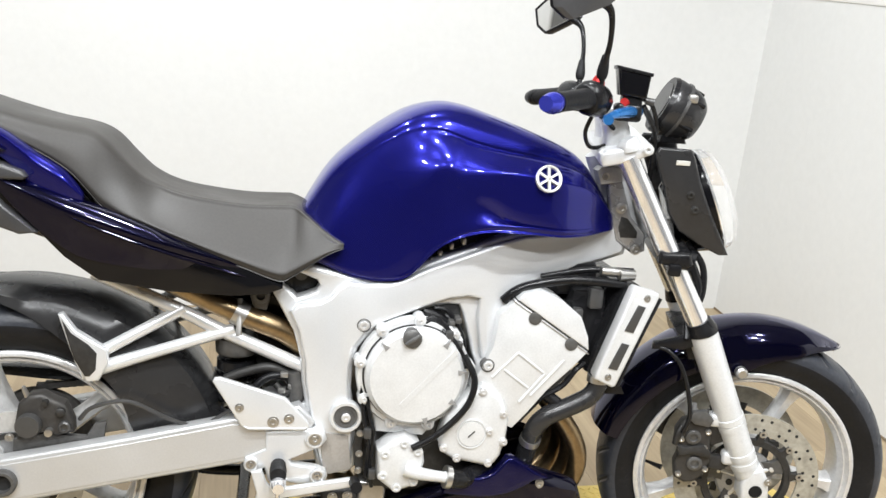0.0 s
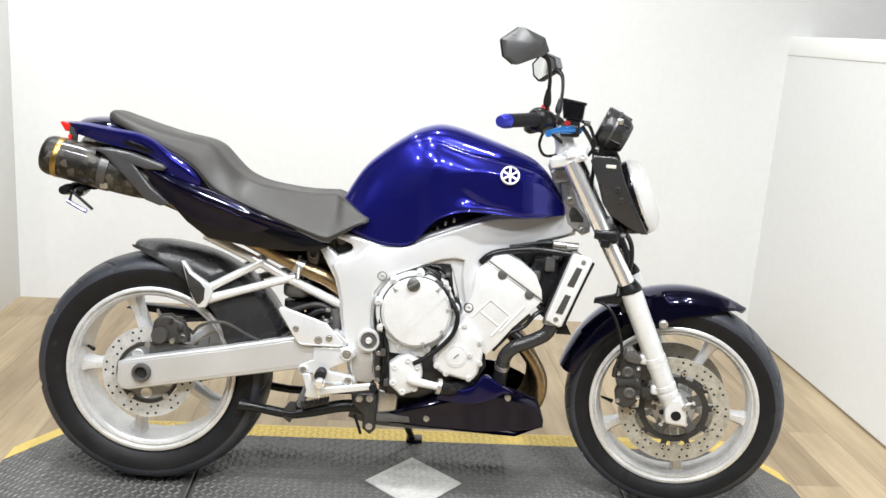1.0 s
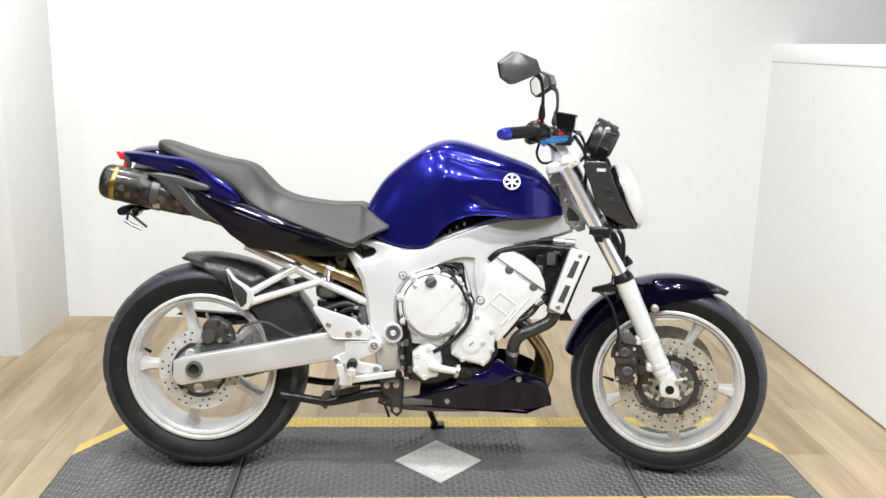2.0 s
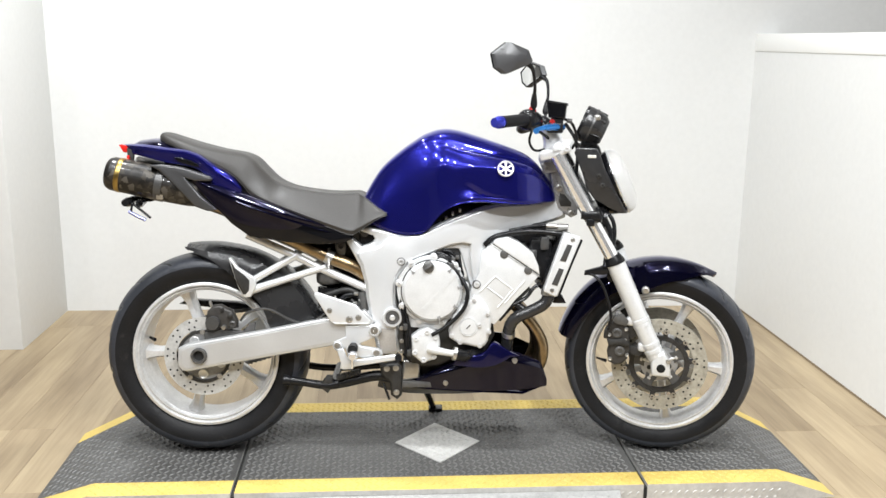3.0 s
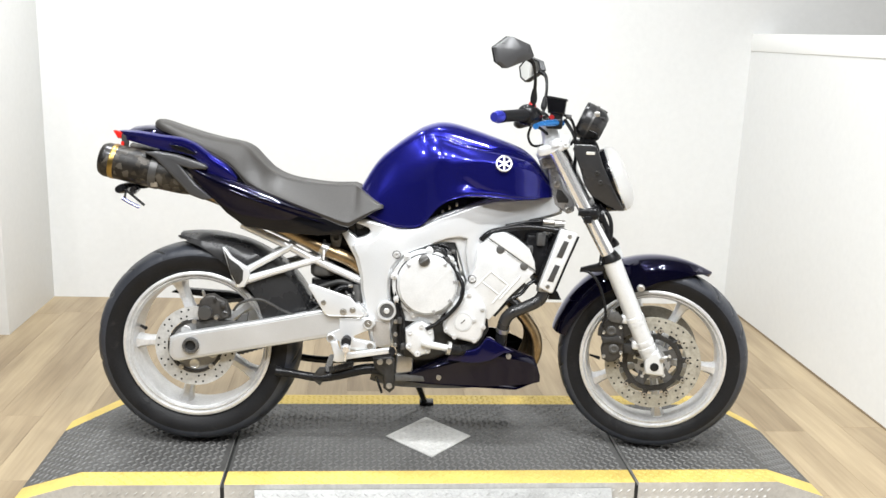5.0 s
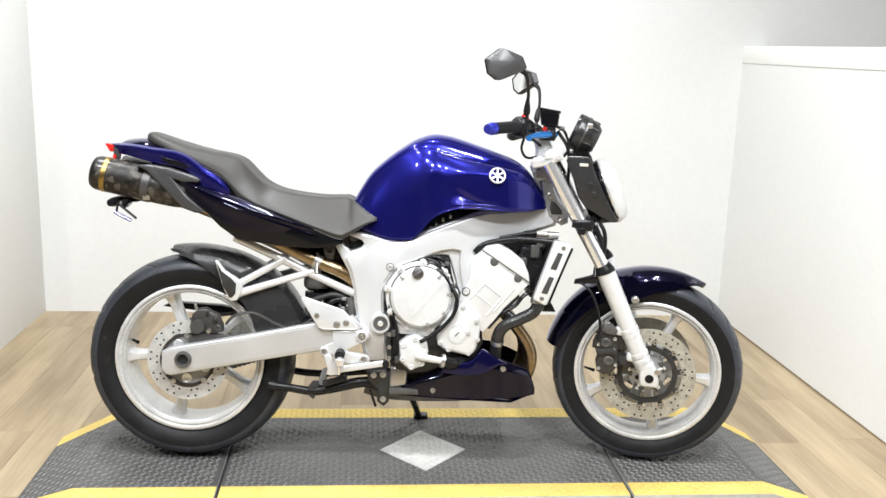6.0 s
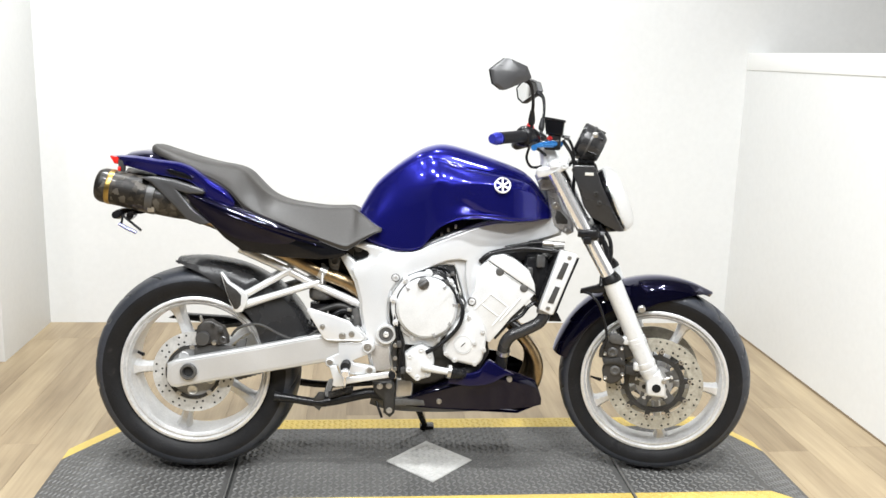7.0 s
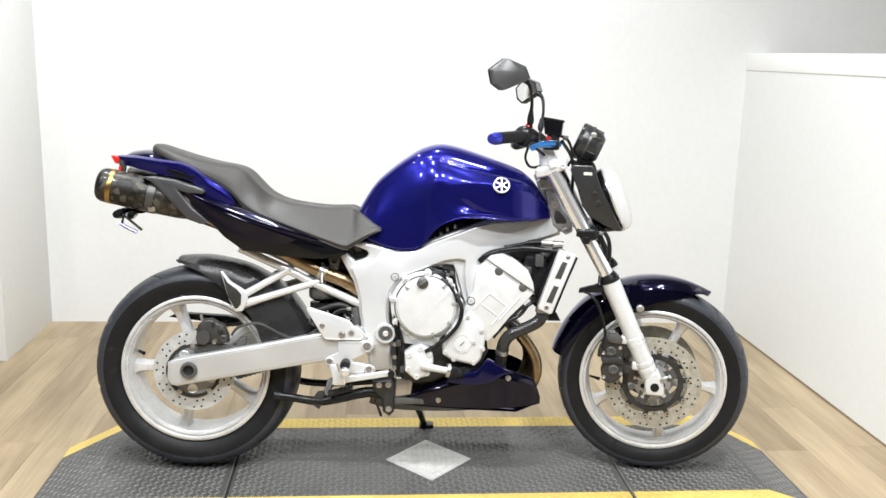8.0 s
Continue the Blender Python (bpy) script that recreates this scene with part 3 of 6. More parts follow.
def spoke_bms(x, z, outer, width, hub_r, hub_w, start, spoke_w):
    """Five tapering spokes, each a bmesh."""
    out, w = [], width / 2
    for k in range(5):
        a = radians(start + 72 * k)
        d, s = Vector((math.cos(a), 0, math.sin(a))), Vector((-math.sin(a), 0, math.cos(a)))
        rings = []
        for r, hw, ht in ((hub_r * 0.8, spoke_w * 0.62, hub_w * 0.36), (hub_r + 0.02, spoke_w * 0.48, hub_w * 0.26), (outer * 0.60, spoke_w * 0.42, w * 0.42),
                          (outer - 0.06, spoke_w * 0.44, w * 0.40), (outer - 0.038, spoke_w * 0.58, w * 0.44), (outer - 0.024, spoke_w * 0.85, w * 0.5)):
            c = Vector((x, 0, z)) + d * r
            rings.append([c + s * hw * u + Vector((0, ht * v, 0)) for u, v in ((-1, -0.5), (-0.55, -1), (0.55, -1), (1, -0.5), (1, 0.5), (0.55, 1), (-0.55, 1), (-1, 0.5))])
        out.append(loft(rings))
    return out


def disc_bm(x, z, y, outer, inner, thick, cells, rows):
    """A brake disc with rows of holes sunk into it, their shade put in as a dark colour."""
    bm = bmesh.new()
    step = (outer - inner) / rows
    for row in range(rows):
        r0, r1 = inner + row * step, inner + (row + 1) * step
        for k in range(cells):
            a0, a1 = (k + 0.5 * (row % 2)) * math.tau / cells, (k + 1 + 0.5 * (row % 2)) * math.tau / cells
            am, rm = (a0 + a1) / 2, (r0 + r1) / 2
            ring = [(r0, a0), (r0, am), (r0, a1), (rm, a1), (r1, a1), (r1, am), (r1, a0), (rm, a0)]
            pol = lambda r, a: (x + r * math.cos(a), y, z + r * math.sin(a))
            outer_v = [bm.verts.new(pol(r, a)) for r, a in ring]
            cx, cz = x + rm * math.cos(am), z + rm * math.sin(am)
            drilled = (k + row) % 3 != 2
            hr = 0.0035
            hole = []
            for r, a in ring:
                px, _, pz = pol(r, a)
                d = Vector((px - cx, 0, pz - cz)).normalized()
                hole.append(bm.verts.new((cx + d.x * hr, y, cz + d.z * hr)))
            for i in range(8):
                j = (i + 1) % 8
                bm.faces.new((outer_v[i], outer_v[j], hole[j], hole[i]))
            if drilled:
                sunk = [bm.verts.new((v.co.x, y + thick * 0.45, v.co.z)) for v in hole]
                for i in range(8):
                    j = (i + 1) % 8
                    bm.faces.new((hole[i], hole[j], sunk[j], sunk[i])).material_index = 1
                bm.faces.new(sunk).material_index = 1
            else:
                bm.faces.new(hole)
    bmesh.ops.remove_doubles(bm, verts=bm.verts, dist=1e-5)
    bmesh.ops.recalc_face_normals(bm, faces=bm.faces)
    bmesh.ops.solidify(bm, geom=bm.faces, thickness=thick)
    return bm


# rear wheel
RWX, RWZ, RR = -0.703, 0.318, 0.318
rear_wheel = part("rear_wheel", rim_bm(RWX, RWZ, 0.229, 0.155), RIM, bike, "silver five-spoke cast wheel")
part("hub", hub_bm(RWX, RWZ, 0.062, 0.15), RIM, rear_wheel)
for bm in spoke_bms(RWX, RWZ, 0.229, 0.155, 0.062, 0.15, 183, 0.034):
    part("spoke", bm, RIM, rear_wheel)
part("tyre", tyre_bm(RWX, RWZ, RR, 0.182, 0.222, 18), [RUBBER, TREAD, DARK_GAP], rear_wheel, "worn wide black tyre", 30)
part("brake_disc", disc_bm(RWX, RWZ, -0.100, 0.124, 0.086, 0.005, 32, 2), [REAR_DISC, DARK_GAP], rear_wheel, "drilled steel brake disc", 30)
part("disc_carrier", lathe([(0.074, -0.094), (0.083, -0.094), (0.084, -0.104), (0.074, -0.104)], RWX, RWZ, 40, closed=True), CAVITY, rear_wheel, "dark disc carrier ring")
part("carrier_web", lathe([(0.034, -0.084), (0.034, -0.096), (0.050, -0.098), (0.074, -0.100), (0.075, -0.094), (0.050, -0.088)], RWX, RWZ, 40, closed=True), FORGED, rear_wheel)
for k in range(5):
    a = radians(50 + 72 * k)
    x, z = RWX + 0.056 * math.cos(a), RWZ + 0.056 * math.sin(a)
    part("web_hole", lathe([(0.0155, -0.095), (0.0155, -0.1015), (0.0135, -0.1025), (0.0120, -0.1015)], x, z, 20), RIM, rear_wheel)
    part("web_hollow", lathe([(0.0125, -0.095), (0.0125, -0.1008), (0.0005, -0.1008)], x, z, 20), DARK_GAP, rear_wheel)
for k in range(5):
    a = radians(20 + 72 * k)
    part("disc_bolt", bolt_head(RWX + 0.078 * math.cos(a), RWZ + 0.078 * math.sin(a), -0.105, 0.006, 0.004), STEEL, rear_wheel)
part("sprocket", lathe([(0.05, 0.092), (0.096, 0.092), (0.100, 0.096), (0.096, 0.100), (0.05, 0.100)], RWX, RWZ, 45, closed=True), DULL, rear_wheel)
part("axle", lathe([(0.0005, -0.12), (0.014, -0.12), (0.014, 0.15), (0.0005, 0.15)], -0.707, 0.330, 24), DULL, rear_wheel)
part("tyre_valve", tube([(RWX - 0.195, -0.01, RWZ + 0.04), (RWX - 0.172, -0.03, RWZ + 0.036)], [0.004, 0.006], 8, 3), BLACK, rear_wheel)

# swinging arm
arm = plate([(-0.775, 0.300), (-0.772, 0.352), (-0.745, 0.365), (-0.50, 0.411), (-0.32, 0.449), (-0.27, 0.452), (-0.20, 0.475), (-0.17, 0.44), (-0.20, 0.40), (-0.252, 0.372), (-0.45, 0.335), (-0.745, 0.279), (-0.762, 0.282)],
            -0.145, -0.112, 0.006, 3)
swing = part("swinging_arm", arm, ARM, bike, "silver box-section swinging arm")
part("swinging_arm_leg", arm, ARM, swing, mirror=True)
part("pivot_beam", box(-0.27, -0.17, -0.115, 0.115, 0.40, 0.47, 0.015), SILVER, swing)
part("arm_panel", plate([(-0.763, 0.304), (-0.761, 0.345), (-0.742, 0.355), (-0.50, 0.401), (-0.32, 0.438), (-0.26, 0.442), (-0.215, 0.455), (-0.190, 0.436), (-0.214, 0.408), (-0.256, 0.383), (-0.45, 0.345), (-0.742, 0.289), (-0.754, 0.291)], -0.1462, -0.140, 0.0008, 1), ARM, swing)
part("axle_nut", lathe([(0.025, -0.146), (0.025, -0.155), (0.022, -0.159), (0.017, -0.159), (0.0155, -0.1475)], -0.707, 0.331, 24), DULL, swing)
part("axle_bore", lathe([(0.0158, -0.146), (0.0158, -0.1482), (0.0005, -0.1482)], -0.707, 0.331, 20), DARK_GAP, swing)
part("chain_guard", plate([(-0.83, 0.448), (-0.80, 0.463), (-0.64, 0.455), (-0.58, 0.444), (-0.50, 0.440), (-0.36, 0.455), (-0.36, 0.430), (-0.58, 0.424), (-0.70, 0.434)], 0.09, 0.125, 0.004), BLACK, swing)

# chain run
for z0, z1 in ((0.42, 0.475), (0.222, 0.395)):
    bm, n = bmesh.new(), 38
    for k in range(n):
        x = -0.70 + 0.56 * k / n
        z = z0 + (z1 - z0) * k / n
        box(x - 0.008, x + 0.008, 0.086, 0.104 if k % 2 else 0.098, z - 0.006, z + 0.006, bm=bm)
    part("drive_chain", bm, DULL, bike, "greasy drive chain")

# hugger over the rear tyre
rings = []
for a in range(100, 12, -4):
    r = table(((14, 0.378), (32, 0.374), (44, 0.369), (54, 0.361), (66, 0.355), (77, 0.350), (92, 0.349), (104, 0.352)), a)
    skirt = table(((14, 0.150), (27, 0.150), (53, 0.114), (70, 0.084), (86, 0.044), (101, 0.008), (104, 0.005)), a)
    w = table(((14, 0.085), (60, 0.088), (92, 0.080), (104, 0.045)), a)
    ca, sa = math.cos(radians(a)), math.sin(radians(a))
    prof = [(r - skirt, -w - 0.016), (r - skirt * 0.5, -w - 0.012), (r - 0.016, -w), (r - 0.003, -w * 0.6), (r, 0), (r - 0.003, w * 0.6), (r - 0.016, w), (r - 0.004 - skirt * 0.4, w + 0.01),
            (r - 0.008 - skirt * 0.4, w + 0.006), (r - 0.019, w - 0.006), (r - 0.008, w * 0.55), (r - 0.004, 0), (r - 0.008, -w * 0.55), (r - 0.019, -w + 0.006), (r - skirt, -w - 0.011)]
    rings.append([(RWX + q * ca, y, RWZ + q * sa) for q, y in prof])
hugger = part("rear_mudguard", loft(rings), HUGGER, bike, "black plastic hugger over the rear tyre", 50)
part("brake_line", tube([(-0.585, -0.115, 0.435), (-0.56, -0.125, 0.462), (-0.50, -0.128, 0.474), (-0.43, -0.125, 0.440), (-0.38, -0.128, 0.428), (-0.345, -0.13, 0.445), (-0.31, -0.13, 0.47)], 0.0040, 8), GREY_PLASTIC, hugger)

# rear caliper above the arm
cal = plate([(-0.687, 0.463), (-0.669, 0.481), (-0.646, 0.484), (-0.626, 0.472), (-0.609, 0.465), (-0.602, 0.449), (-0.595, 0.433), (-0.594, 0.412), (-0.624, 0.404), (-0.640, 0.412), (-0.690, 0.398), (-0.693, 0.430)], -0.122, -0.088, 0.008, 3)
rear_caliper = part("rear_caliper", cal, CALIPER, bike, "dirty grey rear brake caliper")
part("piston_cap", lathe([(0.0215, -0.118), (0.0215, -0.134), (0.0195, -0.137), (0.0005, -0.138)], -0.668, 0.428, 28), GREY_PLASTIC, rear_caliper)
part("slide_boss", lathe([(0.0105, -0.115), (0.0105, -0.130), (0.008, -0.132), (0.006, -0.132), (0.005, -0.129), (0.0005, -0.129)], -0.608, 0.425, 18), GREY_PLASTIC, rear_caliper)
part("slide_boss", lathe([(0.008, -0.115), (0.008, -0.128), (0.005, -0.130), (0.0005, -0.130)], -0.615, 0.452, 16), CAVITY, rear_caliper)
part("pad_pin", tube([(-0.640, -0.120, 0.470), (-0.640, -0.132, 0.470)], [0.006, 0.005], 10, 1), CAVITY, rear_caliper)
part("bleed_nipple", tube([(-0.672, -0.112, 0.476), (-0.677, -0.114, 0.490), (-0.678, -0.114, 0.496)], [0.0055, 0.0045, 0.0030], 8, 1), STEEL, rear_caliper)
part("banjo", lathe([(0.007, -0.122), (0.007, -0.134), (0.0005, -0.135)], -0.634, 0.416, 12), STEEL, rear_caliper)
part("caliper_bracket", plate([(-0.700, 0.36), (-0.698, 0.396), (-0.640, 0.408), (-0.600, 0.402), (-0.575, 0.400), (-0.56, 0.425), (-0.54, 0.428), (-0.545, 0.395), (-0.60, 0.37)], -0.112, -0.098, 0.003), DULL, rear_caliper)

# main frame spar, both sides
spar = [(-0.261, 0.694), (-0.243, 0.702), (-0.226, 0.688), (-0.210, 0.672), (-0.191, 0.678), (-0.176, 0.685), (-0.170, 0.695), (-0.175, 0.704), (-0.195, 0.712), (-0.218, 0.720), (-0.204, 0.728), (-0.186, 0.731), (-0.134, 0.718), (-0.089, 0.710), (-0.043, 0.713), (-0.018, 0.722), (0.021, 0.742), (0.061, 0.758), (0.113, 0.778), (0.153, 0.793), (0.201, 0.804), (0.247, 0.806), (0.300, 0.808), (0.345, 0.812), (0.372, 0.834), (0.396, 0.832), (0.411, 0.811),
        (0.423, 0.781), (0.421, 0.758), (0.385, 0.746), (0.340, 0.734), (0.293, 0.722), (0.247, 0.711), (0.210, 0.695), (0.188, 0.681), (0.176, 0.660), (0.168, 0.631), (0.165, 0.590), (0.163, 0.563), (0.160, 0.535), (0.147, 0.528), (0.134, 0.535), (0.125, 0.550), (0.115, 0.576), (0.103, 0.618), (0.094, 0.648), (0.086, 0.666), (0.065, 0.667),
        (0.038, 0.661), (-0.001, 0.648), (-0.034, 0.635), (-0.055, 0.622), (-0.077, 0.605), (-0.096, 0.582), (-0.104, 0.552), (-0.105, 0.504), (-0.099, 0.472), (-0.093, 0.430), (-0.091, 0.350), (-0.108, 0.334), (-0.160, 0.341), (-0.172, 0.395), (-0.177, 0.427), (-0.188, 0.475), (-0.196, 0.517), (-0.199, 0.558), (-0.206, 0.584), (-0.214, 0.611), (-0.235, 0.648)]
# the proud outer face of the spar; a lower flange stays free round the engine's arch and beside the seat's arm
spar_face = [(-0.206, 0.664), (-0.168, 0.668), (-0.150, 0.678), (-0.139, 0.694), (-0.120, 0.706), (-0.089, 0.703), (-0.043, 0.706), (-0.015, 0.716), (0.023, 0.735), (0.063, 0.751), (0.115, 0.771), (0.155, 0.786), (0.203, 0.797), (0.250, 0.799), (0.345, 0.805), (0.376, 0.824),
             (0.394, 0.822), (0.404, 0.808), (0.415, 0.781), (0.412, 0.764), (0.383, 0.753), (0.340, 0.742), (0.293, 0.730), (0.247, 0.719), (0.206, 0.703), (0.181, 0.686), (0.169, 0.661), (0.161, 0.631), (0.158, 0.590), (0.156, 0.563), (0.150, 0.545), (0.141, 0.548),
             (0.134, 0.563), (0.124, 0.607), (0.119, 0.648), (0.122, 0.682), (0.100, 0.686), (0.064, 0.680), (0.018, 0.663), (-0.027, 0.645), (-0.055, 0.634), (-0.088, 0.612), (-0.106, 0.585), (-0.112, 0.552), (-0.112, 0.504), (-0.106, 0.470), (-0.100, 0.430), (-0.100, 0.352), (-0.112, 0.342), (-0.152, 0.348), (-0.165, 0.395), (-0.170, 0.428), (-0.181, 0.477), (-0.189, 0.518), (-0.192, 0.559), (-0.199, 0.588), (-0.205, 0.616), (-0.221, 0.650)]


def bow_spar(bm):
    """Draws the spar in towards the steering head and, a little, towards its top."""
    for v in bm.verts:
        k = min(max((v.co.x - 0.12) / 0.30, 0), 1)
        k = k * k * (3 - 2 * k)
        v.co.y += 0.085 * k
        if v.co.z > 0.6:
            v.co.y += 0.012 * min((v.co.z - 0.6) / 0.15, 1) * (1 - k)
    return bm


spar_bm = bow_spar(plate(spar, -0.148, -0.106, 0.007, 3))
face_bm = bow_spar(plate(spar_face, -0.162, -0.140, 0.010, 4))
chassis = inner("frame_spar", spar_bm, SILVER, bike, "silver cast aluminium frame spar", 45)
inner("opposite_spar", spar_bm, SILVER, chassis, sharp=45, mirror=True)
inner("spar_face", face_bm, SILVER, chassis, sharp=50)
inner("spar_face", face_bm, SILVER, chassis, sharp=50, mirror=True)
inner("paper_label", bow_spar(plate([(0.288, 0.768), (0.305, 0.772), (0.305, 0.760), (0.288, 0.756)], -0.1635, -0.160, 0.0005, 1)), WHITE_TRIM, chassis)
inner("steering_head", tube([(0.372, 0, 0.955), (0.452, 0, 0.775)], 0.036, 20, 2), SILVER, chassis)
part("head_gusset", plate([(0.372, 0.885), (0.366, 0.918), (0.392, 0.929), (0.399, 0.901), (0.424, 0.834), (0.456, 0.803), (0.460, 0.768), (0.440, 0.758), (0.397, 0.786), (0.382, 0.833)], -0.062, -0.040, 0.005, 3), HEAD_PAINT, chassis)
# thin dark inlay paints the shade of a hollow; nothing is cut
part("gusset_recess_shade", plate([(0.402, 0.836), (0.417, 0.832), (0.440, 0.806), (0.440, 0.792), (0.405, 0.792), (0.398, 0.812)], -0.0635, -0.055, 0.004), CAVITY, chassis)
part("lock_block", plate([(0.342, 0.922), (0.350, 0.930), (0.390, 0.930), (0.396, 0.903), (0.352, 0.894)], -0.070, -0.040, 0.004), FORGED, chassis)
inner("cross_beam", box(-0.17, -0.12, -0.13, 0.13, 0.62, 0.68, 0.015), SILVER, chassis)
inner("lower_beam", box(-0.16, -0.10, -0.13, 0.13, 0.335, 0.39, 0.015), SILVER, chassis)
for x, z, y, r in ((-0.089, 0.628, -0.160, 0.0095), (0.140, 0.563, -0.181, 0.0095)):
    inner("frame_bolt", lathe([(r * 1.35, y + 0.012), (r * 1.35, y), (r * 1.15, y - 0.001), (r * 1.1, y + 0.003), (0.0005, y + 0.003)], x, z, 20), DULL, chassis)
    inner("bolt_cap", lathe([(r * 0.95, y + 0.01), (r * 0.95, y - 0.003), (r * 0.8, y - 0.005), (r * 0.4, y - 0.005), (r * 0.35, y), (0.0005, y)], x, z, 20), RIM, chassis)
inner("pivot_boss", lathe([(0.030, -0.16), (0.030, -0.173), (0.028, -0.176), (0.023, -0.176), (0.022, -0.170), (0.0005, -0.170)], -0.114, 0.458, 32), SILVER, chassis)
inner("pivot_cap", lathe([(0.021, -0.168), (0.021, -0.1725), (0.016, -0.173), (0.015, -0.1715), (0.010, -0.1715), (0.009, -0.176), (0.005, -0.176), (0.004, -0.172), (0.0005, -0.172)], -0.114, 0.458, 28), DULL, chassis)
inner("pivot_bolt", lathe([(0.0085, -0.170), (0.0085, -0.1768), (0.0065, -0.178), (0.0035, -0.178), (0.003, -0.1755), (0.0005, -0.1755)], -0.114, 0.458, 16), RIM, chassis)
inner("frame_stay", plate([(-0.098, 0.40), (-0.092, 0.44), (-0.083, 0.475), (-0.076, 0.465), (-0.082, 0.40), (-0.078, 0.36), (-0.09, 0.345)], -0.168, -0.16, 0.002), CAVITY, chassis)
for z in (0.352, 0.385, 0.425, 0.455):
    inner("stay_bolt", bolt_head(-0.086, z, -0.168, 0.005, 0.004), STEEL, chassis)
for x, z in ((0.400, 0.851), (0.438, 0.771), (0.360, 0.912)):
    part("head_bolt", bolt_head(x, z, -0.064, 0.008, 0.008), STEEL, chassis)

# added panel: floor reflection and shade on the frame, painted as warm grey
part("pivot_reflection_panel", plate([(-0.158, 0.418), (-0.108, 0.412), (-0.104, 0.380), (-0.100, 0.345), (-0.149, 0.334), (-0.156, 0.37)], -0.1350, -0.128, 0.002), FLOOR_TINT_GREY, chassis, "warm grey panel for the floor's reflection in the frame")

# subframe
bm = tube([(-0.56, -0.118, 0.702), (-0.413, -0.120, 0.638), (-0.336, -0.122, 0.600), (-0.190, -0.130, 0.538)], 0.0125, 12)
subframe = inner("subframe_rail", bm, SILVER, bike, "silver tubular subframe")
inner("opposite_rail", bm, SILVER, subframe, mirror=True)
strut_a = tube([(-0.405, -0.122, 0.642), (-0.532, -0.135, 0.570), (-0.575, -0.138, 0.545)], [0.011, 0.011, 0.016], 12)
strut_b = tube([(-0.318, -0.124, 0.606), (-0.45, -0.133, 0.565), (-0.575, -0.138, 0.524)], [0.011, 0.011, 0.014], 12)
for s in (strut_a, strut_b):
    inner("strut", s, SILVER, subframe)
    inner("strut", s, SILVER, subframe, mirror=True)
inner("peg_mount", plate([(-0.612, 0.634), (-0.604, 0.636), (-0.583, 0.606), (-0.552, 0.586), (-0.530, 0.572), (-0.530, 0.546), (-0.545, 0.515), (-0.566, 0.512), (-0.585, 0.548)], -0.155, -0.135, 0.005, 3), SILVER, subframe)
# recess shade as a dark plate lying on the mount's face
inner("mount_recess_shade", plate([(-0.605, 0.626), (-0.590, 0.602), (-0.562, 0.582), (-0.548, 0.566), (-0.550, 0.536), (-0.560, 0.524), (-0.568, 0.524), (-0.586, 0.556)], -0.1565, -0.150, 0.001), CAVITY, subframe)
inner("upper_lug", lathe([(0.016, -0.10), (0.016, -0.135), (0.012, -0.138), (0.008, -0.138), (0.007, -0.13), (0.0005, -0.13)], -0.273, 0.672, 24), GREY_PLASTIC, subframe)
inner("lug_plate", plate([(-0.290, 0.702), (-0.258, 0.702), (-0.257, 0.664), (-0.262, 0.642), (-0.286, 0.646), (-0.292, 0.668)], -0.128, -0.116, 0.004), GREY_PLASTIC, subframe)

# exhaust link pipe, muffler, hanger
link = part("exhaust_link_pipe", tube([(0.02, -0.05, 0.235), (-0.10, -0.05, 0.27), (-0.15, -0.040, 0.42), (-0.172, -0.055, 0.52), (-0.222, -0.085, 0.590), (-0.312, -0.095, 0.632), (-0.424, -0.092, 0.684), (-0.58, -0.092, 0.760), (-0.72, -0.095, 0.818)],
                                      [0.025, 0.025, 0.022, 0.021, 0.021, 0.021, 0.022, 0.024, 0.03], 20), BRONZE, bike, "heat-tinted bronze exhaust pipe")
part("pipe_clamp", tube([(-0.322, -0.095, 0.637), (-0.302, -0.095, 0.627)], 0.0235, 20, 1), STEEL, link)
part("clamp_bolt", tube([(-0.312, -0.13, 0.60), (-0.312, -0.10, 0.66)], 0.005, 8, 1), STEEL, link)
M0, M1 = Vector((-0.690, -0.105, 0.828)), Vector((-0.962, -0.108, 0.884))
axis = (M1 - M0).normalized()
muffler = part("muffler", tube([M0 - axis * 0.03, M0, M0 + axis * 0.04, M0.lerp(M1, 0.5), M1 - axis * 0.01, M1], [0.030, 0.040, 0.050, 0.052, 0.0515, 0.050], 32, 4), CAMO, bike, "blotched dark grey muffler with a gold end ring")
part("end_ring", tube([M1 - axis * 0.030, M1 - axis * 0.028, M1 - axis * 0.017, M1 - axis * 0.015], [0.0515, 0.0528, 0.0528, 0.0515], 32, 2), GOLD, muffler, "gold end ring")
part("end_cap", tube([M1 - axis * 0.004, M1 + axis * 0.006, M1 + axis * 0.016, M1 + axis * 0.020], [0.0505, 0.0495, 0.044, 0.034], 32, 3), CAMO, muffler)
part("outlet", tube([M1 + axis * 0.012, M1 + axis * 0.024], [0.022, 0.020], 24, 1), DARK_GAP, muffler)
S = M0.lerp(M1, 0.47)
part("strap", tube([S - axis * 0.011, S + axis * 0.011], [0.0545, 0.0545], 32, 1), GREY_PLASTIC, muffler, "grey metal strap")
part("strap_lug", box(S.x - 0.008, S.x + 0.014, -0.15, -0.125, S.z - 0.045, S.z + 0.03, 0.004), STEEL, muffler)
part("opposite_muffler", tube([M0 - axis * 0.03, M0, M0 + axis * 0.04, M0.lerp(M1, 0.5), M1], [0.030, 0.040, 0.050, 0.052, 0.050], 32, 4), CAMO, muffler, mirror=True)

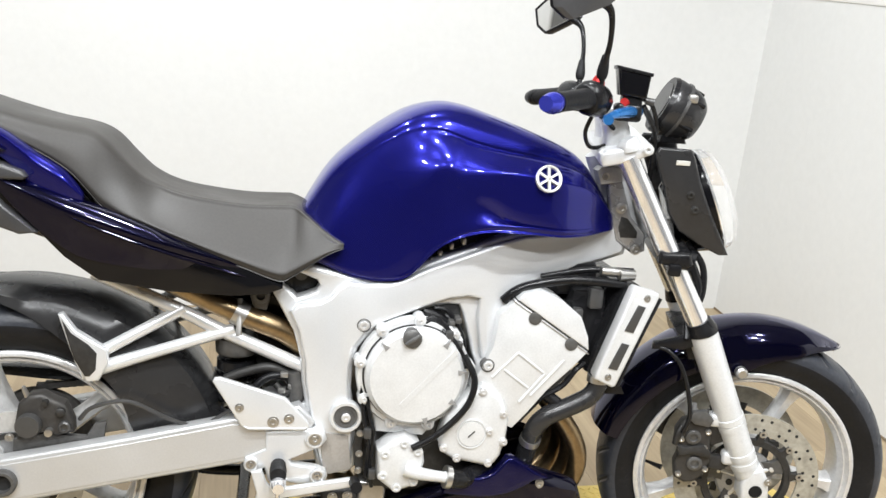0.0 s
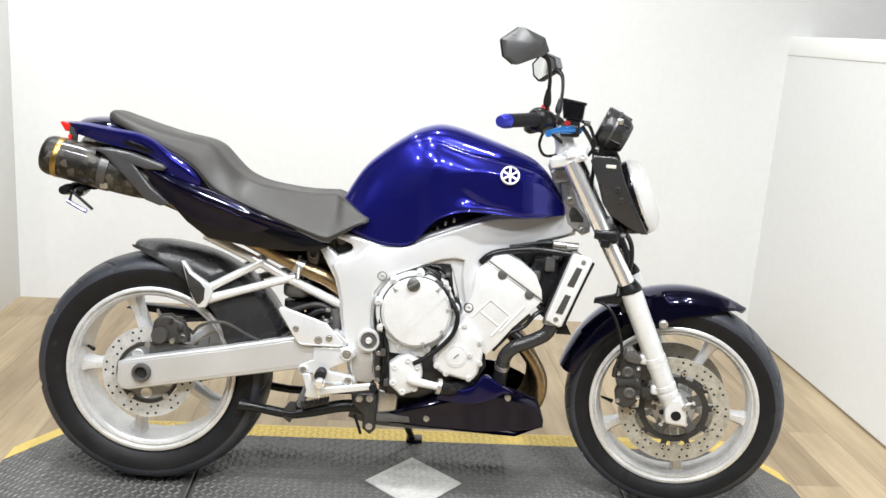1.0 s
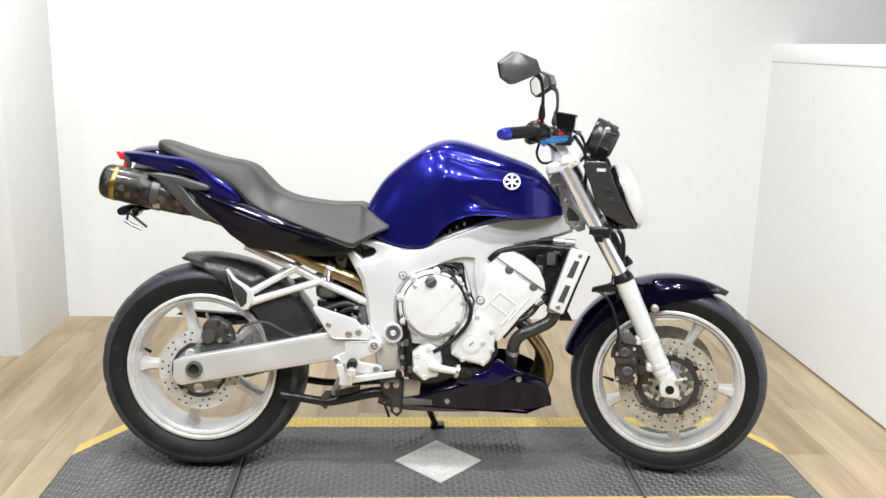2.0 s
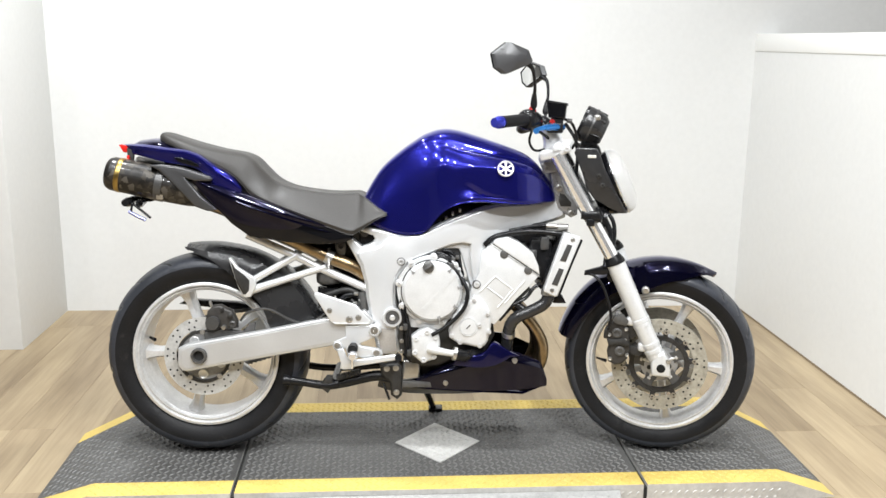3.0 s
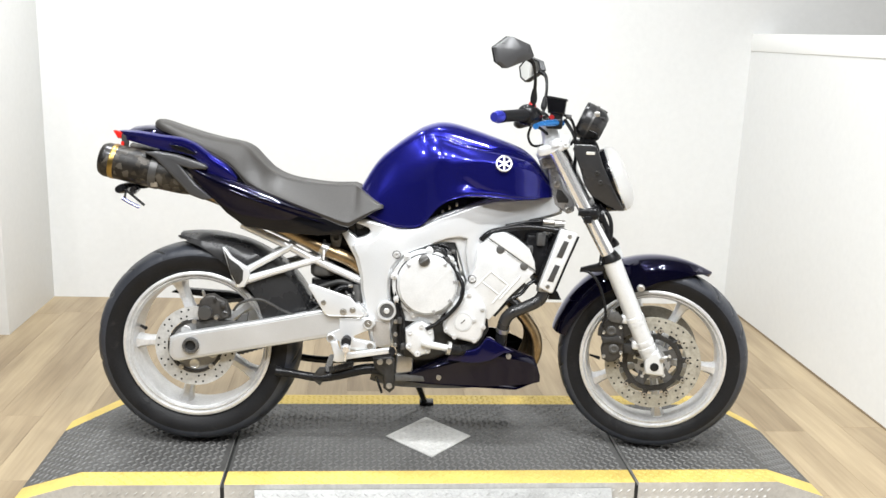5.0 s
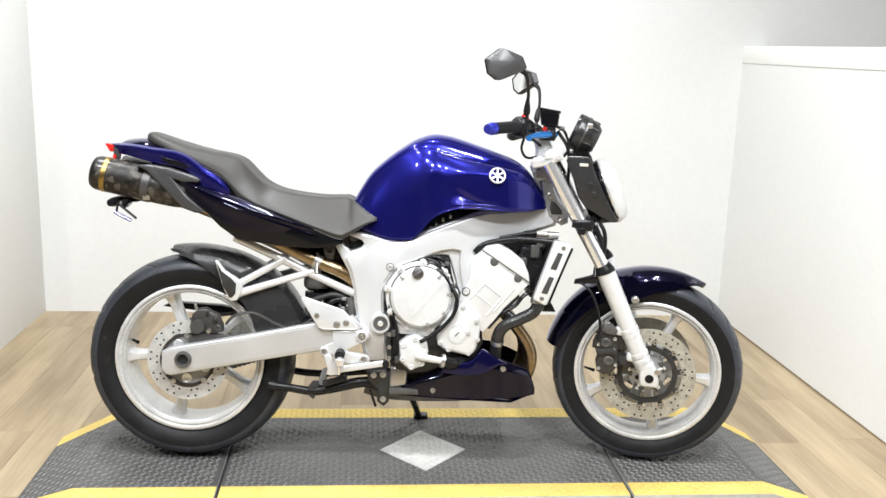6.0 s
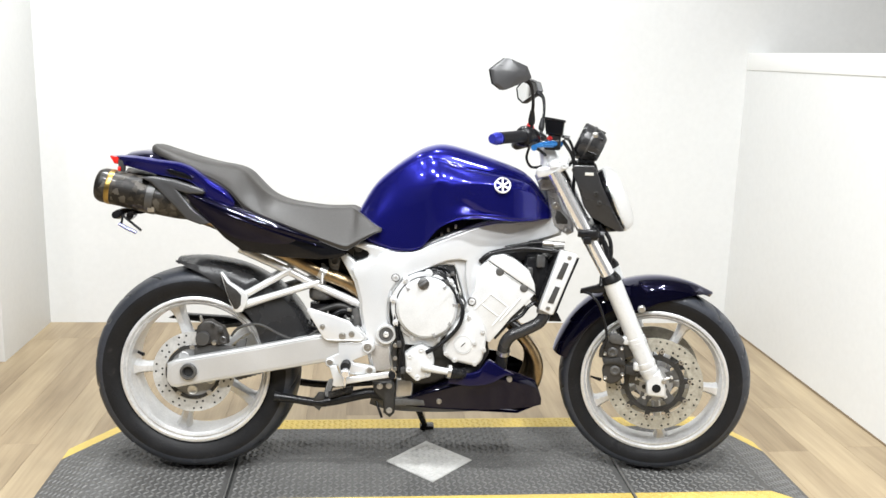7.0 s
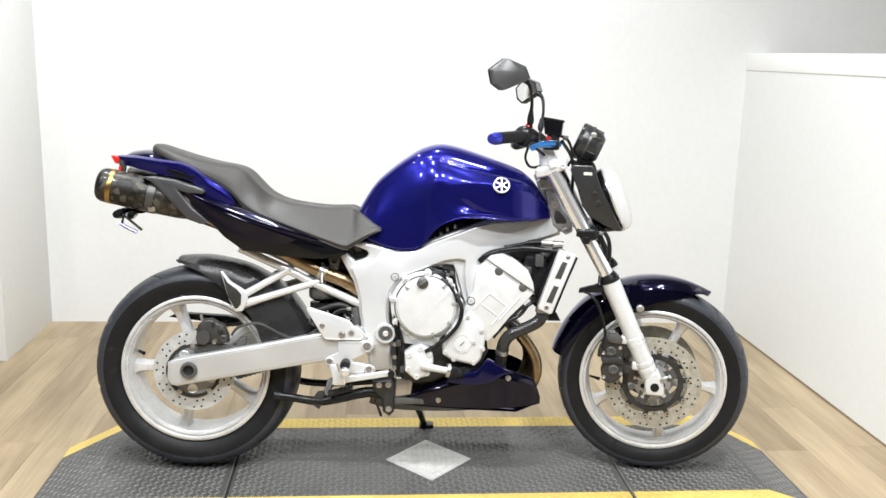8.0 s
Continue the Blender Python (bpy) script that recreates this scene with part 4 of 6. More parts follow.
# seat
seat_keys = [(-0.838, 1.006, 0.992, 0.045), (-0.822, 1.011, 0.984, 0.075), (-0.78, 0.998, 0.970, 0.098), (-0.72, 0.980, 0.944, 0.114), (-0.65, 0.963, 0.914, 0.122), (-0.60, 0.955, 0.885, 0.126), (-0.57, 0.947, 0.855, 0.128),
             (-0.545, 0.932, 0.826, 0.128), (-0.515, 0.900, 0.808, 0.130), (-0.48, 0.868, 0.796, 0.134), (-0.43, 0.846, 0.778, 0.142), (-0.36, 0.834, 0.752, 0.150), (-0.30, 0.829, 0.730, 0.154),
             (-0.245, 0.830, 0.710, 0.152), (-0.222, 0.829, 0.718, 0.148), (-0.19, 0.810, 0.739, 0.144), (-0.16, 0.788, 0.758, 0.138), (-0.134, 0.773, 0.768, 0.132)]
stations = []
for x, zt, zb, w in smooth_stations(seat_keys, 4):
    h = zt - zb
    # the saddle: a flat top, a crisp edge and a flat flank that leans out; towards the rear the edge softens
    f = min(max((x + 0.62) / 0.16, 0), 1)
    wc = w * (0.80 - 0.24 * f)
    if x > -0.222:
        wc = 0.083 + 0.037 * (x + 0.222) / 0.088 + 0.010 * min((x + 0.222) / 0.02, 1)
    soft_pts = [(0, zt), (w * 0.30, zt - h * 0.01), (w * 0.55, zt - h * 0.05), (w * 0.76, zt - h * 0.16), (w * 0.85, zt - h * 0.28), (w * 0.92, zt - h * 0.45), (w * 0.97, zt - h * 0.65)]
    edge_z = zt - min(0.007, h * 0.3)
    lean = lambda u: (wc + (w - wc) * u, edge_z + (zb + 0.010 - edge_z) * u)
    crisp_pts = [(0, zt - 0.003), (wc * 0.5, zt - 0.002), (wc * 0.88, zt), (wc * 0.97, zt - 0.0015), (wc, edge_z), lean(0.10), lean(0.55)]
    pts = [(a * (1 - f) + p * f, b * (1 - f) + q * f) for (a, b), (p, q) in zip(soft_pts, crisp_pts)]
    stations.append((x, pts + [(w * 0.995, zb + h * 0.13), (w, zb + h * 0.04), (w * 0.985, zb - 0.001), (w * 0.9, zb - 0.004), (0.0, zb - 0.002)]))
seat = part("seat", section_body(stations, 5), VINYL, bike, "black vinyl stepped dual seat", 60)

# tank
# x, top, crease z, crease width, shoulder width, waist width, bottom width, bottom z
tank_keys = [(-0.210, 0.810, 0.79, 0.050, 0.066, 0.070, 0.066, 0.742), (-0.196, 0.842, 0.81, 0.062, 0.084, 0.092, 0.088, 0.738), (-0.156, 0.906, 0.868, 0.074, 0.100, 0.110, 0.106, 0.726), (-0.103, 0.956, 0.912, 0.086, 0.117, 0.122, 0.114, 0.710),
             (-0.050, 0.995, 0.946, 0.098, 0.132, 0.130, 0.122, 0.708), (-0.012, 1.017, 0.962, 0.104, 0.143, 0.135, 0.130, 0.722), (0.033, 1.030, 0.966, 0.106, 0.151, 0.141, 0.146, 0.776),
             (0.077, 1.028, 0.961, 0.106, 0.156, 0.144, 0.156, 0.802), (0.131, 1.014, 0.957, 0.104, 0.159, 0.147, 0.160, 0.813), (0.203, 0.991, 0.948, 0.098, 0.156, 0.147, 0.157, 0.811),
             (0.257, 0.972, 0.938, 0.088, 0.147, 0.142, 0.148, 0.806), (0.302, 0.952, 0.924, 0.074, 0.131, 0.130, 0.132, 0.806), (0.335, 0.924, 0.902, 0.060, 0.112, 0.114, 0.114, 0.808),
             (0.362, 0.889, 0.873, 0.046, 0.090, 0.094, 0.090, 0.809), (0.384, 0.857, 0.847, 0.034, 0.066, 0.069, 0.064, 0.810), (0.394, 0.834, 0.829, 0.020, 0.038, 0.040, 0.036, 0.811)]
stations = []
for x, zt, zc, wc, ws, ww, wb, zb in smooth_stations(tank_keys, 5):
    h = zc - zb
    k = min(max((x - 0.02) / 0.10, 0), 1) * min(max((0.38 - x) / 0.08, 0), 1)
    # front: a sloping top panel with a crisp edge, a bulge below it, a hollow that climbs to the rear, and a flared lower edge
    zd = table(((0.0, 0.930), (0.037, 0.917), (0.081, 0.874), (0.136, 0.842), (0.191, 0.824), (0.25, 0.820)), x)
    zp = max(zc - h * 0.32, min(zd + 0.022, zc - 0.024))
    hollow = min(max((x - 0.06) / 0.10, 0), 1)
    plain = lambda u: (ws + (wb - ws) * u, zp + (zb + 0.012 - zp) * u)
    deep = [(ws * 0.99, min(zd + 0.010, zp - 0.006)), (ww + 0.003, min(zd - 0.010, zp - 0.014))]
    waist = [(a * (1 - hollow) + p * hollow, b * (1 - hollow) + q * hollow) for (a, b), (p, q) in zip((plain(0.3), plain(0.68)), deep)]
    front_pts = [(0, zt), (wc * 0.5, zt - (zt - zc) * 0.12), (wc * 0.85, zt - (zt - zc) * 0.50), (wc * 0.985, zt - (zt - zc) * 0.92), (wc * 1.01, zc - 0.005), (wc + (ws - wc) * 0.40, zc - 0.008),
                 (ws * 0.955, zc - 0.012 + (zp - zc + 0.012) * 0.55), (ws, zp)] + waist + [(wb + 0.004 * k, zb + 0.012)]
    # rear: a flat side under a tight upper edge
    d, top_z, low = 0.030, zt - 0.034, (wb + 0.004, zb + 0.012)
    rear_pts = [(0, zt), (wc * 0.55, zt - d * 0.06), (wc * 0.88, zt - d * 0.28), (wc * 1.02, zt - d * 0.70)]
    for q in range(7):
        u = q / 6
        rear_pts.append((wc * 1.06 + (low[0] - wc * 1.06) * u + 0.007 * math.sin(u * math.pi), top_z + (low[1] - top_z) * u))
    f = min(max((x + 0.10) / 0.27, 0), 1)
    f = f * f * (3 - 2 * f)
    pts = [(a * (1 - f) + p * f, b * (1 - f) + q * f) for (a, b), (p, q) in zip(rear_pts, front_pts)]
    pts += [(wb + 0.002, zb + 0.003), (wb - 0.010, zb - 0.002), (0.0, zb)]
    stations.append((x, pts))
tank = part("fuel_tank", section_body(stations, 5), BLUE, bike, "glossy metallic blue fuel tank", 50)


def on_tank(x, z):
    """How far out the tank's side stands at x, z."""
    i = min(range(len(stations)), key=lambda k: abs(stations[k][0] - x))
    side = [(v.x, v.y) for v in curve_through([(a, b, 0) for a, b in stations[i][1]], 5)]
    return max((a for a, b in side if abs(b - z) < 0.008), default=0.15)


# round silver badge, as a plain ring with bars, on the tank's side
BX, BZ = 0.224, 0.911
normal = Vector((BX, -on_tank(BX, BZ), BZ))
slope_z = (on_tank(BX, BZ + 0.02) - on_tank(BX, BZ - 0.02)) / 0.04
slope_x = (on_tank(BX + 0.03, BZ) - on_tank(BX - 0.03, BZ)) / 0.06
ux = Vector((1, -slope_x, 0)).normalized()
uz = Vector((0, -slope_z, 1)).normalized()
un = uz.cross(ux).normalized() * -1
if un.y > 0:
    un = -un
place = Matrix.Translation(normal + un * 0.002) @ Matrix((ux, -un, uz)).transposed().to_4x4()
bm = lathe([(0.021, 0.004), (0.021, -0.001), (0.0235, -0.002), (0.0255, -0.001), (0.0255, 0.004)], 0, 0, 40, closed=True)
for k in range(3):
    a = radians(90 + 60 * k)
    d, s = Vector((math.cos(a), 0, math.sin(a))), Vector((-math.sin(a), 0, math.cos(a)))
    loft([[d * 0.021 * e + s * 0.0022 * f + Vector((0, y, 0)) for e, f in ((-1, -1), (1, -1), (1, 1), (-1, 1))] for y in (-0.001, 0.004)], bm=bm)
bm.transform(place)
part("badge", bm, BADGE, tank, "small round silver badge")
# dark wiring and air box under the tank
airbox = part("air_box", section_body([(x, [(0, 0.80), (w * 0.7, 0.80), (w * 0.96, 0.78), (w, zb + 0.03), (w * 0.9, zb), (0.0, zb)]) for x, zb, w in ((-0.19, 0.69, 0.075), (-0.10, 0.66, 0.078), (0.0, 0.63, 0.080), (0.10, 0.64, 0.080), (0.18, 0.68, 0.070), (0.27, 0.72, 0.05), (0.34, 0.76, 0.03))], 3), BLACK, bike, "black air box under the tank")
clips = random.Random(3)
for k in range(5):
    x = 0.010 + 0.019 * k + 0.006 * clips.random()
    z = 0.724 + 0.0125 * k + 0.006 * clips.random()
    part("air_box_clip", box(x - 0.004, x + 0.003, -0.098, -0.074, z - 0.003, z + 0.006 + 0.005 * clips.random(), 0.002), STEEL, airbox)

# tail
tail_keys = [(-0.948, 0.972, 0.962, 0.054, 0.006), (-0.925, 0.974, 0.949, 0.072, 0.011), (-0.906, 0.974, 0.943, 0.084, 0.014), (-0.864, 0.973, 0.934, 0.104, 0.015), (-0.805, 0.966, 0.921, 0.118, 0.015), (-0.760, 0.961, 0.914, 0.125, 0.014), (-0.733, 0.957, 0.910, 0.129, 0.013),
             (-0.697, 0.944, 0.899, 0.134, 0.013), (-0.670, 0.927, 0.874, 0.136, 0.013), (-0.642, 0.907, 0.845, 0.138, 0.013), (-0.606, 0.885, 0.826, 0.139, 0.012), (-0.585, 0.863, 0.822, 0.139, 0.010), (-0.572, 0.845, 0.826, 0.138, 0.007)]


def side_panel(keys, steps=4):
    """A shell along x: top, bottom, how far out it stands, and its half thickness."""
    rings = []
    for x, zt, zb, y, t in smooth_stations(keys, steps):
        h = (zt - zb) / 2
        zm = (zt + zb) / 2
        rings.append([(x, -(y + t * v), zm + h * u) for u, v in ((1, -0.9), (0.97, 0.05), (0.66, 0.95), (0.48, 1.0), (-0.10, 0.62), (-0.70, 0.55), (-0.99, 0.45), (-1, -0.9))])
    return loft(rings)


tail_bm = side_panel(tail_keys)
tail = part("tail_side", tail_bm, TAIL_BLUE, bike, "glossy blue tail cowl side", 50)
part("opposite_side", tail_bm, TAIL_BLUE, tail, sharp=50, mirror=True)
part("tail_insert", plate([(-0.86, 0.945), (-0.73, 0.940), (-0.67, 0.925), (-0.62, 0.87), (-0.56, 0.825), (-0.60, 0.822), (-0.66, 0.875), (-0.72, 0.905), (-0.84, 0.928)], -0.104, -0.09, 0.003), BLACK, tail)
part("grab_slot", plate([(-0.772, 0.937), (-0.755, 0.936), (-0.721, 0.928), (-0.690, 0.912), (-0.704, 0.908), (-0.732, 0.915), (-0.756, 0.924)], -0.1490, -0.120, 0.002), GLOSS_BLACK, tail)
part("tail_top", section_body([(x, [(0, z), (w * 0.6, z - 0.004), (w, z - 0.016), (w, z - 0.03), (0, z - 0.035)]) for x, z, w in ((-0.93, 0.975, 0.04), (-0.90, 0.988, 0.07), (-0.86, 0.993, 0.09), (-0.82, 0.992, 0.09), (-0.77, 0.975, 0.09))], 4), NAVY, tail)
lens_bm = plate([(-0.956, 0.971), (-0.948, 0.973), (-0.926, 0.966), (-0.924, 0.946), (-0.942, 0.948)], -0.078, -0.012, 0.003)
part("tail_light", lens_bm, RED_LENS, tail, "red tail light lens")
part("tail_light", lens_bm, RED_LENS, tail, "red tail light lens", mirror=True)
part("reflector_stay", plate([(-0.928, 0.962), (-0.905, 0.955), (-0.908, 0.925), (-0.916, 0.905), (-0.926, 0.908)], -0.088, -0.076, 0.003), CAVITY, tail)
part("reflector", box(-0.926, -0.917, -0.10, -0.09, 0.925, 0.940, 0.003), RED_LENS, tail)
under = part("tail_tray", section_body([(x, [(0, zt), (w, zt), (w, zb), (0, zb)]) for x, zt, zb, w in ((-0.855, 0.953, 0.940, 0.07), (-0.82, 0.952, 0.925, 0.08), (-0.785, 0.95, 0.86, 0.085), (-0.60, 0.88, 0.80, 0.09), (-0.40, 0.78, 0.70, 0.09), (-0.22, 0.75, 0.68, 0.09))], 2), BLACK, bike, "black plastic undertail tray")
grey_bm = plate([(-0.842, 0.912), (-0.805, 0.915), (-0.745, 0.907), (-0.662, 0.881), (-0.655, 0.872), (-0.660, 0.866), (-0.705, 0.866), (-0.736, 0.876), (-0.689, 0.822), (-0.640, 0.780), (-0.668, 0.776), (-0.705, 0.789), (-0.761, 0.847), (-0.810, 0.896)], -0.164, -0.120, 0.007, 3)
part("lower_cowl", grey_bm, SHELL, under, "grey lower tail cowl", 50)
cover_keys = [(-0.715, 0.876, 0.866, 0.152, 0.004), (-0.66, 0.862, 0.800, 0.150, 0.012), (-0.60, 0.842, 0.738, 0.148, 0.018), (-0.546, 0.824, 0.700, 0.145, 0.020), (-0.43, 0.780, 0.683, 0.142, 0.020), (-0.327, 0.745, 0.678, 0.138, 0.016), (-0.265, 0.715, 0.683, 0.134, 0.010), (-0.238, 0.704, 0.694, 0.132, 0.006)]
backing_bm = plate([(x, zt - 0.004) for x, zt, zb, y, t in cover_keys] + [(x, zb) for x, zt, zb, y, t in cover_keys[::-1]], -0.152, -0.120, 0.004)
navy_bm = side_panel([(x, zt, zb + (zt - zb) * k, y, t) for (x, zt, zb, y, t), k in zip(cover_keys, (0.0, 0.05, 0.16, 0.26, 0.36, 0.40, 0.30, 0.1))])
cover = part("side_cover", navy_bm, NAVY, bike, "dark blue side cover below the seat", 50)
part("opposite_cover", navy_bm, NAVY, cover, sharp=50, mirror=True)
part("cover_backing", backing_bm, GLOSS_BLACK, cover, "black lower edge of the side cover", 40)
part("cover_crease", tube([(-0.60, -0.163, 0.815), (-0.54, -0.1665, 0.790), (-0.43, -0.163, 0.752), (-0.33, -0.155, 0.722), (-0.27, -0.145, 0.704)], [0.0008, 0.002, 0.0022, 0.0018, 0.0008], 6, 4), NAVY, cover)
# rear turn signal and plate bracket hanging below the muffler
sig = part("plate_bracket", plate([(-0.938, 0.800), (-0.93, 0.812), (-0.865, 0.815), (-0.83, 0.830), (-0.83, 0.810), (-0.87, 0.796)], -0.06, 0.06, 0.003), BLACK, bike, "black plate bracket with a short indicator")
part("bracket_arm", tube([(-0.84, 0, 0.815), (-0.80, 0, 0.85), (-0.76, 0, 0.89)], 0.012, 10), BLACK, sig)
part("indicator", tube([(-0.918, -0.06, 0.800), (-0.918, -0.11, 0.799), (-0.920, -0.145, 0.798)], [0.008, 0.015, 0.011], 14, 3), BLACK, sig)
part("indicator_lens", tube([(-0.878, -0.13, 0.795), (-0.872, -0.152, 0.797)], [0.011, 0.008], 12, 2), LENS, sig)
part("indicator_body", tube([(-0.885, -0.06, 0.798), (-0.880, -0.12, 0.796), (-0.879, -0.135, 0.796)], [0.007, 0.012, 0.012], 12, 2), BLACK, sig)
part("lamp_stalk", tube([(-0.905, -0.125, 0.796), (-0.880, -0.130, 0.778), (-0.848, -0.130, 0.752)], 0.004, 8), BLACK, sig)
part("plated_bar", tube([(-0.912, -0.135, 0.772), (-0.892, -0.135, 0.760), (-0.862, -0.135, 0.746)], 0.0055, 8), PALE_BLUE, sig, "pale blue plated bar")
part("bar_link", tube([(-0.902, -0.130, 0.795), (-0.906, -0.135, 0.769)], 0.0035, 8, 1), BLACK, sig)
part("under_seat_box", box(-0.262, -0.135, -0.078, 0.078, 0.655, 0.742, 0.012), BLACK, under)
part("inner_mudguard", plate([(-0.47, 0.715), (-0.24, 0.70), (-0.205, 0.60), (-0.25, 0.600), (-0.34, 0.645)], -0.055, 0.055, 0.006), BLACK, under)
part("shock_linkage", plate([(-0.345, 0.60), (-0.20, 0.60), (-0.185, 0.44), (-0.28, 0.43), (-0.31, 0.50)], 0.02, 0.08, 0.006), CAVITY, under)
part("seat_lock", tube([(-0.205, -0.076, 0.708), (-0.205, -0.094, 0.708)], [0.014, 0.012], 14, 1), DULL, under)

# rear shock
shock = part("rear_shock", tube([(-0.315, -0.02, 0.600), (-0.320, -0.02, 0.36)], 0.014, 14, 1), CHROME, bike, "dark rear shock absorber")
spring = [(-0.318 + 0.033 * math.cos(k * 0.7), -0.02 + 0.033 * math.sin(k * 0.7), 0.555 - k * 0.0026) for k in range(64)]
part("spring", tube(spring, 0.006, 8, 2), BLACK, shock)
part("reservoir", tube([(-0.318, -0.06, 0.585), (-0.318, -0.06, 0.578), (-0.318, -0.06, 0.55), (-0.318, -0.06, 0.545)], [0.026, 0.038, 0.038, 0.03], 20, 2), DULL, shock)
part("spring_seat", tube([(-0.318, -0.05, 0.532), (-0.318, -0.05, 0.515)], [0.036, 0.036], 20, 1), BLACK, shock)

# footrest hanger
hang = part("heel_plate", plate([(-0.354, 0.523), (-0.350, 0.530), (-0.340, 0.531), (-0.226, 0.494), (-0.182, 0.446), (-0.181, 0.437), (-0.190, 0.431), (-0.289, 0.432), (-0.303, 0.440)], -0.158, -0.146, 0.004, 3), SILVER, bike, "silver footrest hanger with heel plate")
part("heel_flange", plate([(-0.298, 0.4405), (-0.289, 0.4375), (-0.192, 0.4375), (-0.186, 0.4395), (-0.186, 0.4365), (-0.191, 0.4345), (-0.290, 0.4345)], -0.1605, -0.150, 0.0012), SILVER, hang)
part("hanger_bracket", plate([(-0.294, 0.376), (-0.258, 0.393), (-0.259, 0.428), (-0.167, 0.432), (-0.152, 0.424), (-0.148, 0.410), (-0.158, 0.397), (-0.215, 0.372), (-0.210, 0.364), (-0.165, 0.357), (-0.148, 0.350), (-0.144, 0.338), (-0.150, 0.326), (-0.197, 0.324), (-0.218, 0.328), (-0.246, 0.323), (-0.252, 0.332), (-0.259, 0.356), (-0.271, 0.349), (-0.285, 0.347), (-0.294, 0.355)], -0.152, -0.130, 0.005, 3), SILVER, hang)
for x, z, r in ((-0.306, 0.476, 0.006), (-0.246, 0.449, 0.008), (-0.218, 0.455, 0.007)):
    part("hanger_bolt", bolt_head(x, z, -0.158, r, 0.004), STEEL, hang)
for x, z, r in ((-0.170, 0.414, 0.017), (-0.283, 0.366, 0.013), (-0.163, 0.343, 0.014)):
    part("pivot_bolt", lathe([(r, -0.14), (r, -0.157), (r * 0.86, -0.160), (r * 0.72, -0.160), (r * 0.68, -0.156), (r * 0.48, -0.156)], x, z, 24), SILVER, hang)
    part("pivot_washer", lathe([(r * 0.66, -0.14), (r * 0.66, -0.1575), (r * 0.44, -0.1575), (r * 0.40, -0.162), (r * 0.2, -0.162), (0.0005, -0.158)], x, z, 20), STEEL, hang)
part("brake_pedal", plate([(-0.283, 0.357), (-0.263, 0.361), (-0.254, 0.336), (-0.246, 0.328), (-0.230, 0.324), (-0.106, 0.343), (-0.096, 0.341), (-0.094, 0.334), (-0.102, 0.325), (-0.229, 0.304), (-0.240, 0.296), (-0.262, 0.294), (-0.274, 0.298), (-0.271, 0.316)], -0.170, -0.158, 0.004, 3), SILVER, hang)
part("pedal_tip", tube([(-0.096, -0.165, 0.336), (-0.094, -0.200, 0.340)], [0.010, 0.011], 12, 1), RUBBER, hang)
part("footrest", tube([(-0.234, -0.15, 0.362), (-0.234, -0.175, 0.362), (-0.234, -0.196, 0.362)], [0.014, 0.0155, 0.0145], 16, 4), RUBBER, hang, "black rubber footrest")
part("peg_nut", tube([(-0.233, -0.188, 0.347), (-0.233, -0.200, 0.345), (-0.233, -0.212, 0.344)], [0.014, 0.014, 0.010], 16, 2), CHROME, hang)
part("peg_feeler", tube([(-0.234, -0.200, 0.340), (-0.234, -0.200, 0.318), (-0.234, -0.200, 0.306)], [0.004, 0.004, 0.003], 10, 2), CHROME, hang)
part("master_cylinder", tube([(-0.262, -0.12, 0.404), (-0.285, -0.12, 0.396), (-0.314, -0.12, 0.382)], [0.015, 0.018, 0.013], 14, 3), DULL, hang)
part("master_hose", tube([(-0.285, -0.118, 0.405), (-0.300, -0.110, 0.46), (-0.27, -0.105, 0.507), (-0.235, -0.10, 0.515), (-0.205, -0.10, 0.49)], 0.007, 10), BLACK, hang)
part("brake_switch", tube([(-0.212, -0.10, 0.525), (-0.205, -0.10, 0.49), (-0.206, -0.10, 0.46)], [0.013, 0.016, 0.012], 12, 3), DULL, hang)
for pts, r in (([(-0.335, -0.09, 0.505), (-0.300, -0.092, 0.520), (-0.255, -0.095, 0.530), (-0.215, -0.09, 0.515)], 0.009), ([(-0.245, -0.10, 0.50), (-0.225, -0.104, 0.485), (-0.198, -0.102, 0.500), (-0.190, -0.095, 0.470), (-0.200, -0.095, 0.430)], 0.006)):
    part("loom", tube(pts, r, 10), CAVITY, hang)
for x, z in ((-0.228, 0.520), (-0.214, 0.498), (-0.232, 0.490)):
    part("loom_clip", box(x - 0.008, x + 0.006, -0.112, -0.096, z - 0.005, z + 0.005, 0.002), STEEL, hang)

# centre stand and side stand
stand = part("centre_stand", tube([(-0.455, -0.11, 0.246), (-0.40, -0.11, 0.240), (-0.323, -0.11, 0.230), (-0.27, -0.11, 0.238), (-0.16, -0.11, 0.262), (-0.10, -0.11, 0.245)], [0.017, 0.013, 0.014, 0.016, 0.017, 0.015], 12), BLACK, bike, "folded black centre stand")
part("stand_foot", plate([(-0.345, 0.228), (-0.32, 0.262), (-0.302, 0.262), (-0.300, 0.232), (-0.317, 0.206)], -0.122, -0.10, 0.004), CAVITY, stand)
part("stand_leg", tube([(-0.455, 0.11, 0.246), (-0.323, 0.11, 0.230), (-0.10, 0.11, 0.245)], 0.012, 12), BLACK, stand)
part("cross_tube", tube([(-0.30, -0.11, 0.238), (-0.30, 0.11, 0.238)], 0.012, 12, 1), BLACK, stand)
coil = [(-0.287 + 0.0014 * k, -0.128 + 0.009 * math.cos(k * 1.25), 0.258 + 0.00040 * k + 0.009 * math.sin(k * 1.25)) for k in range(52)]
part("stand_spring", tube(coil, 0.0036, 6, 2), CAVITY, stand)
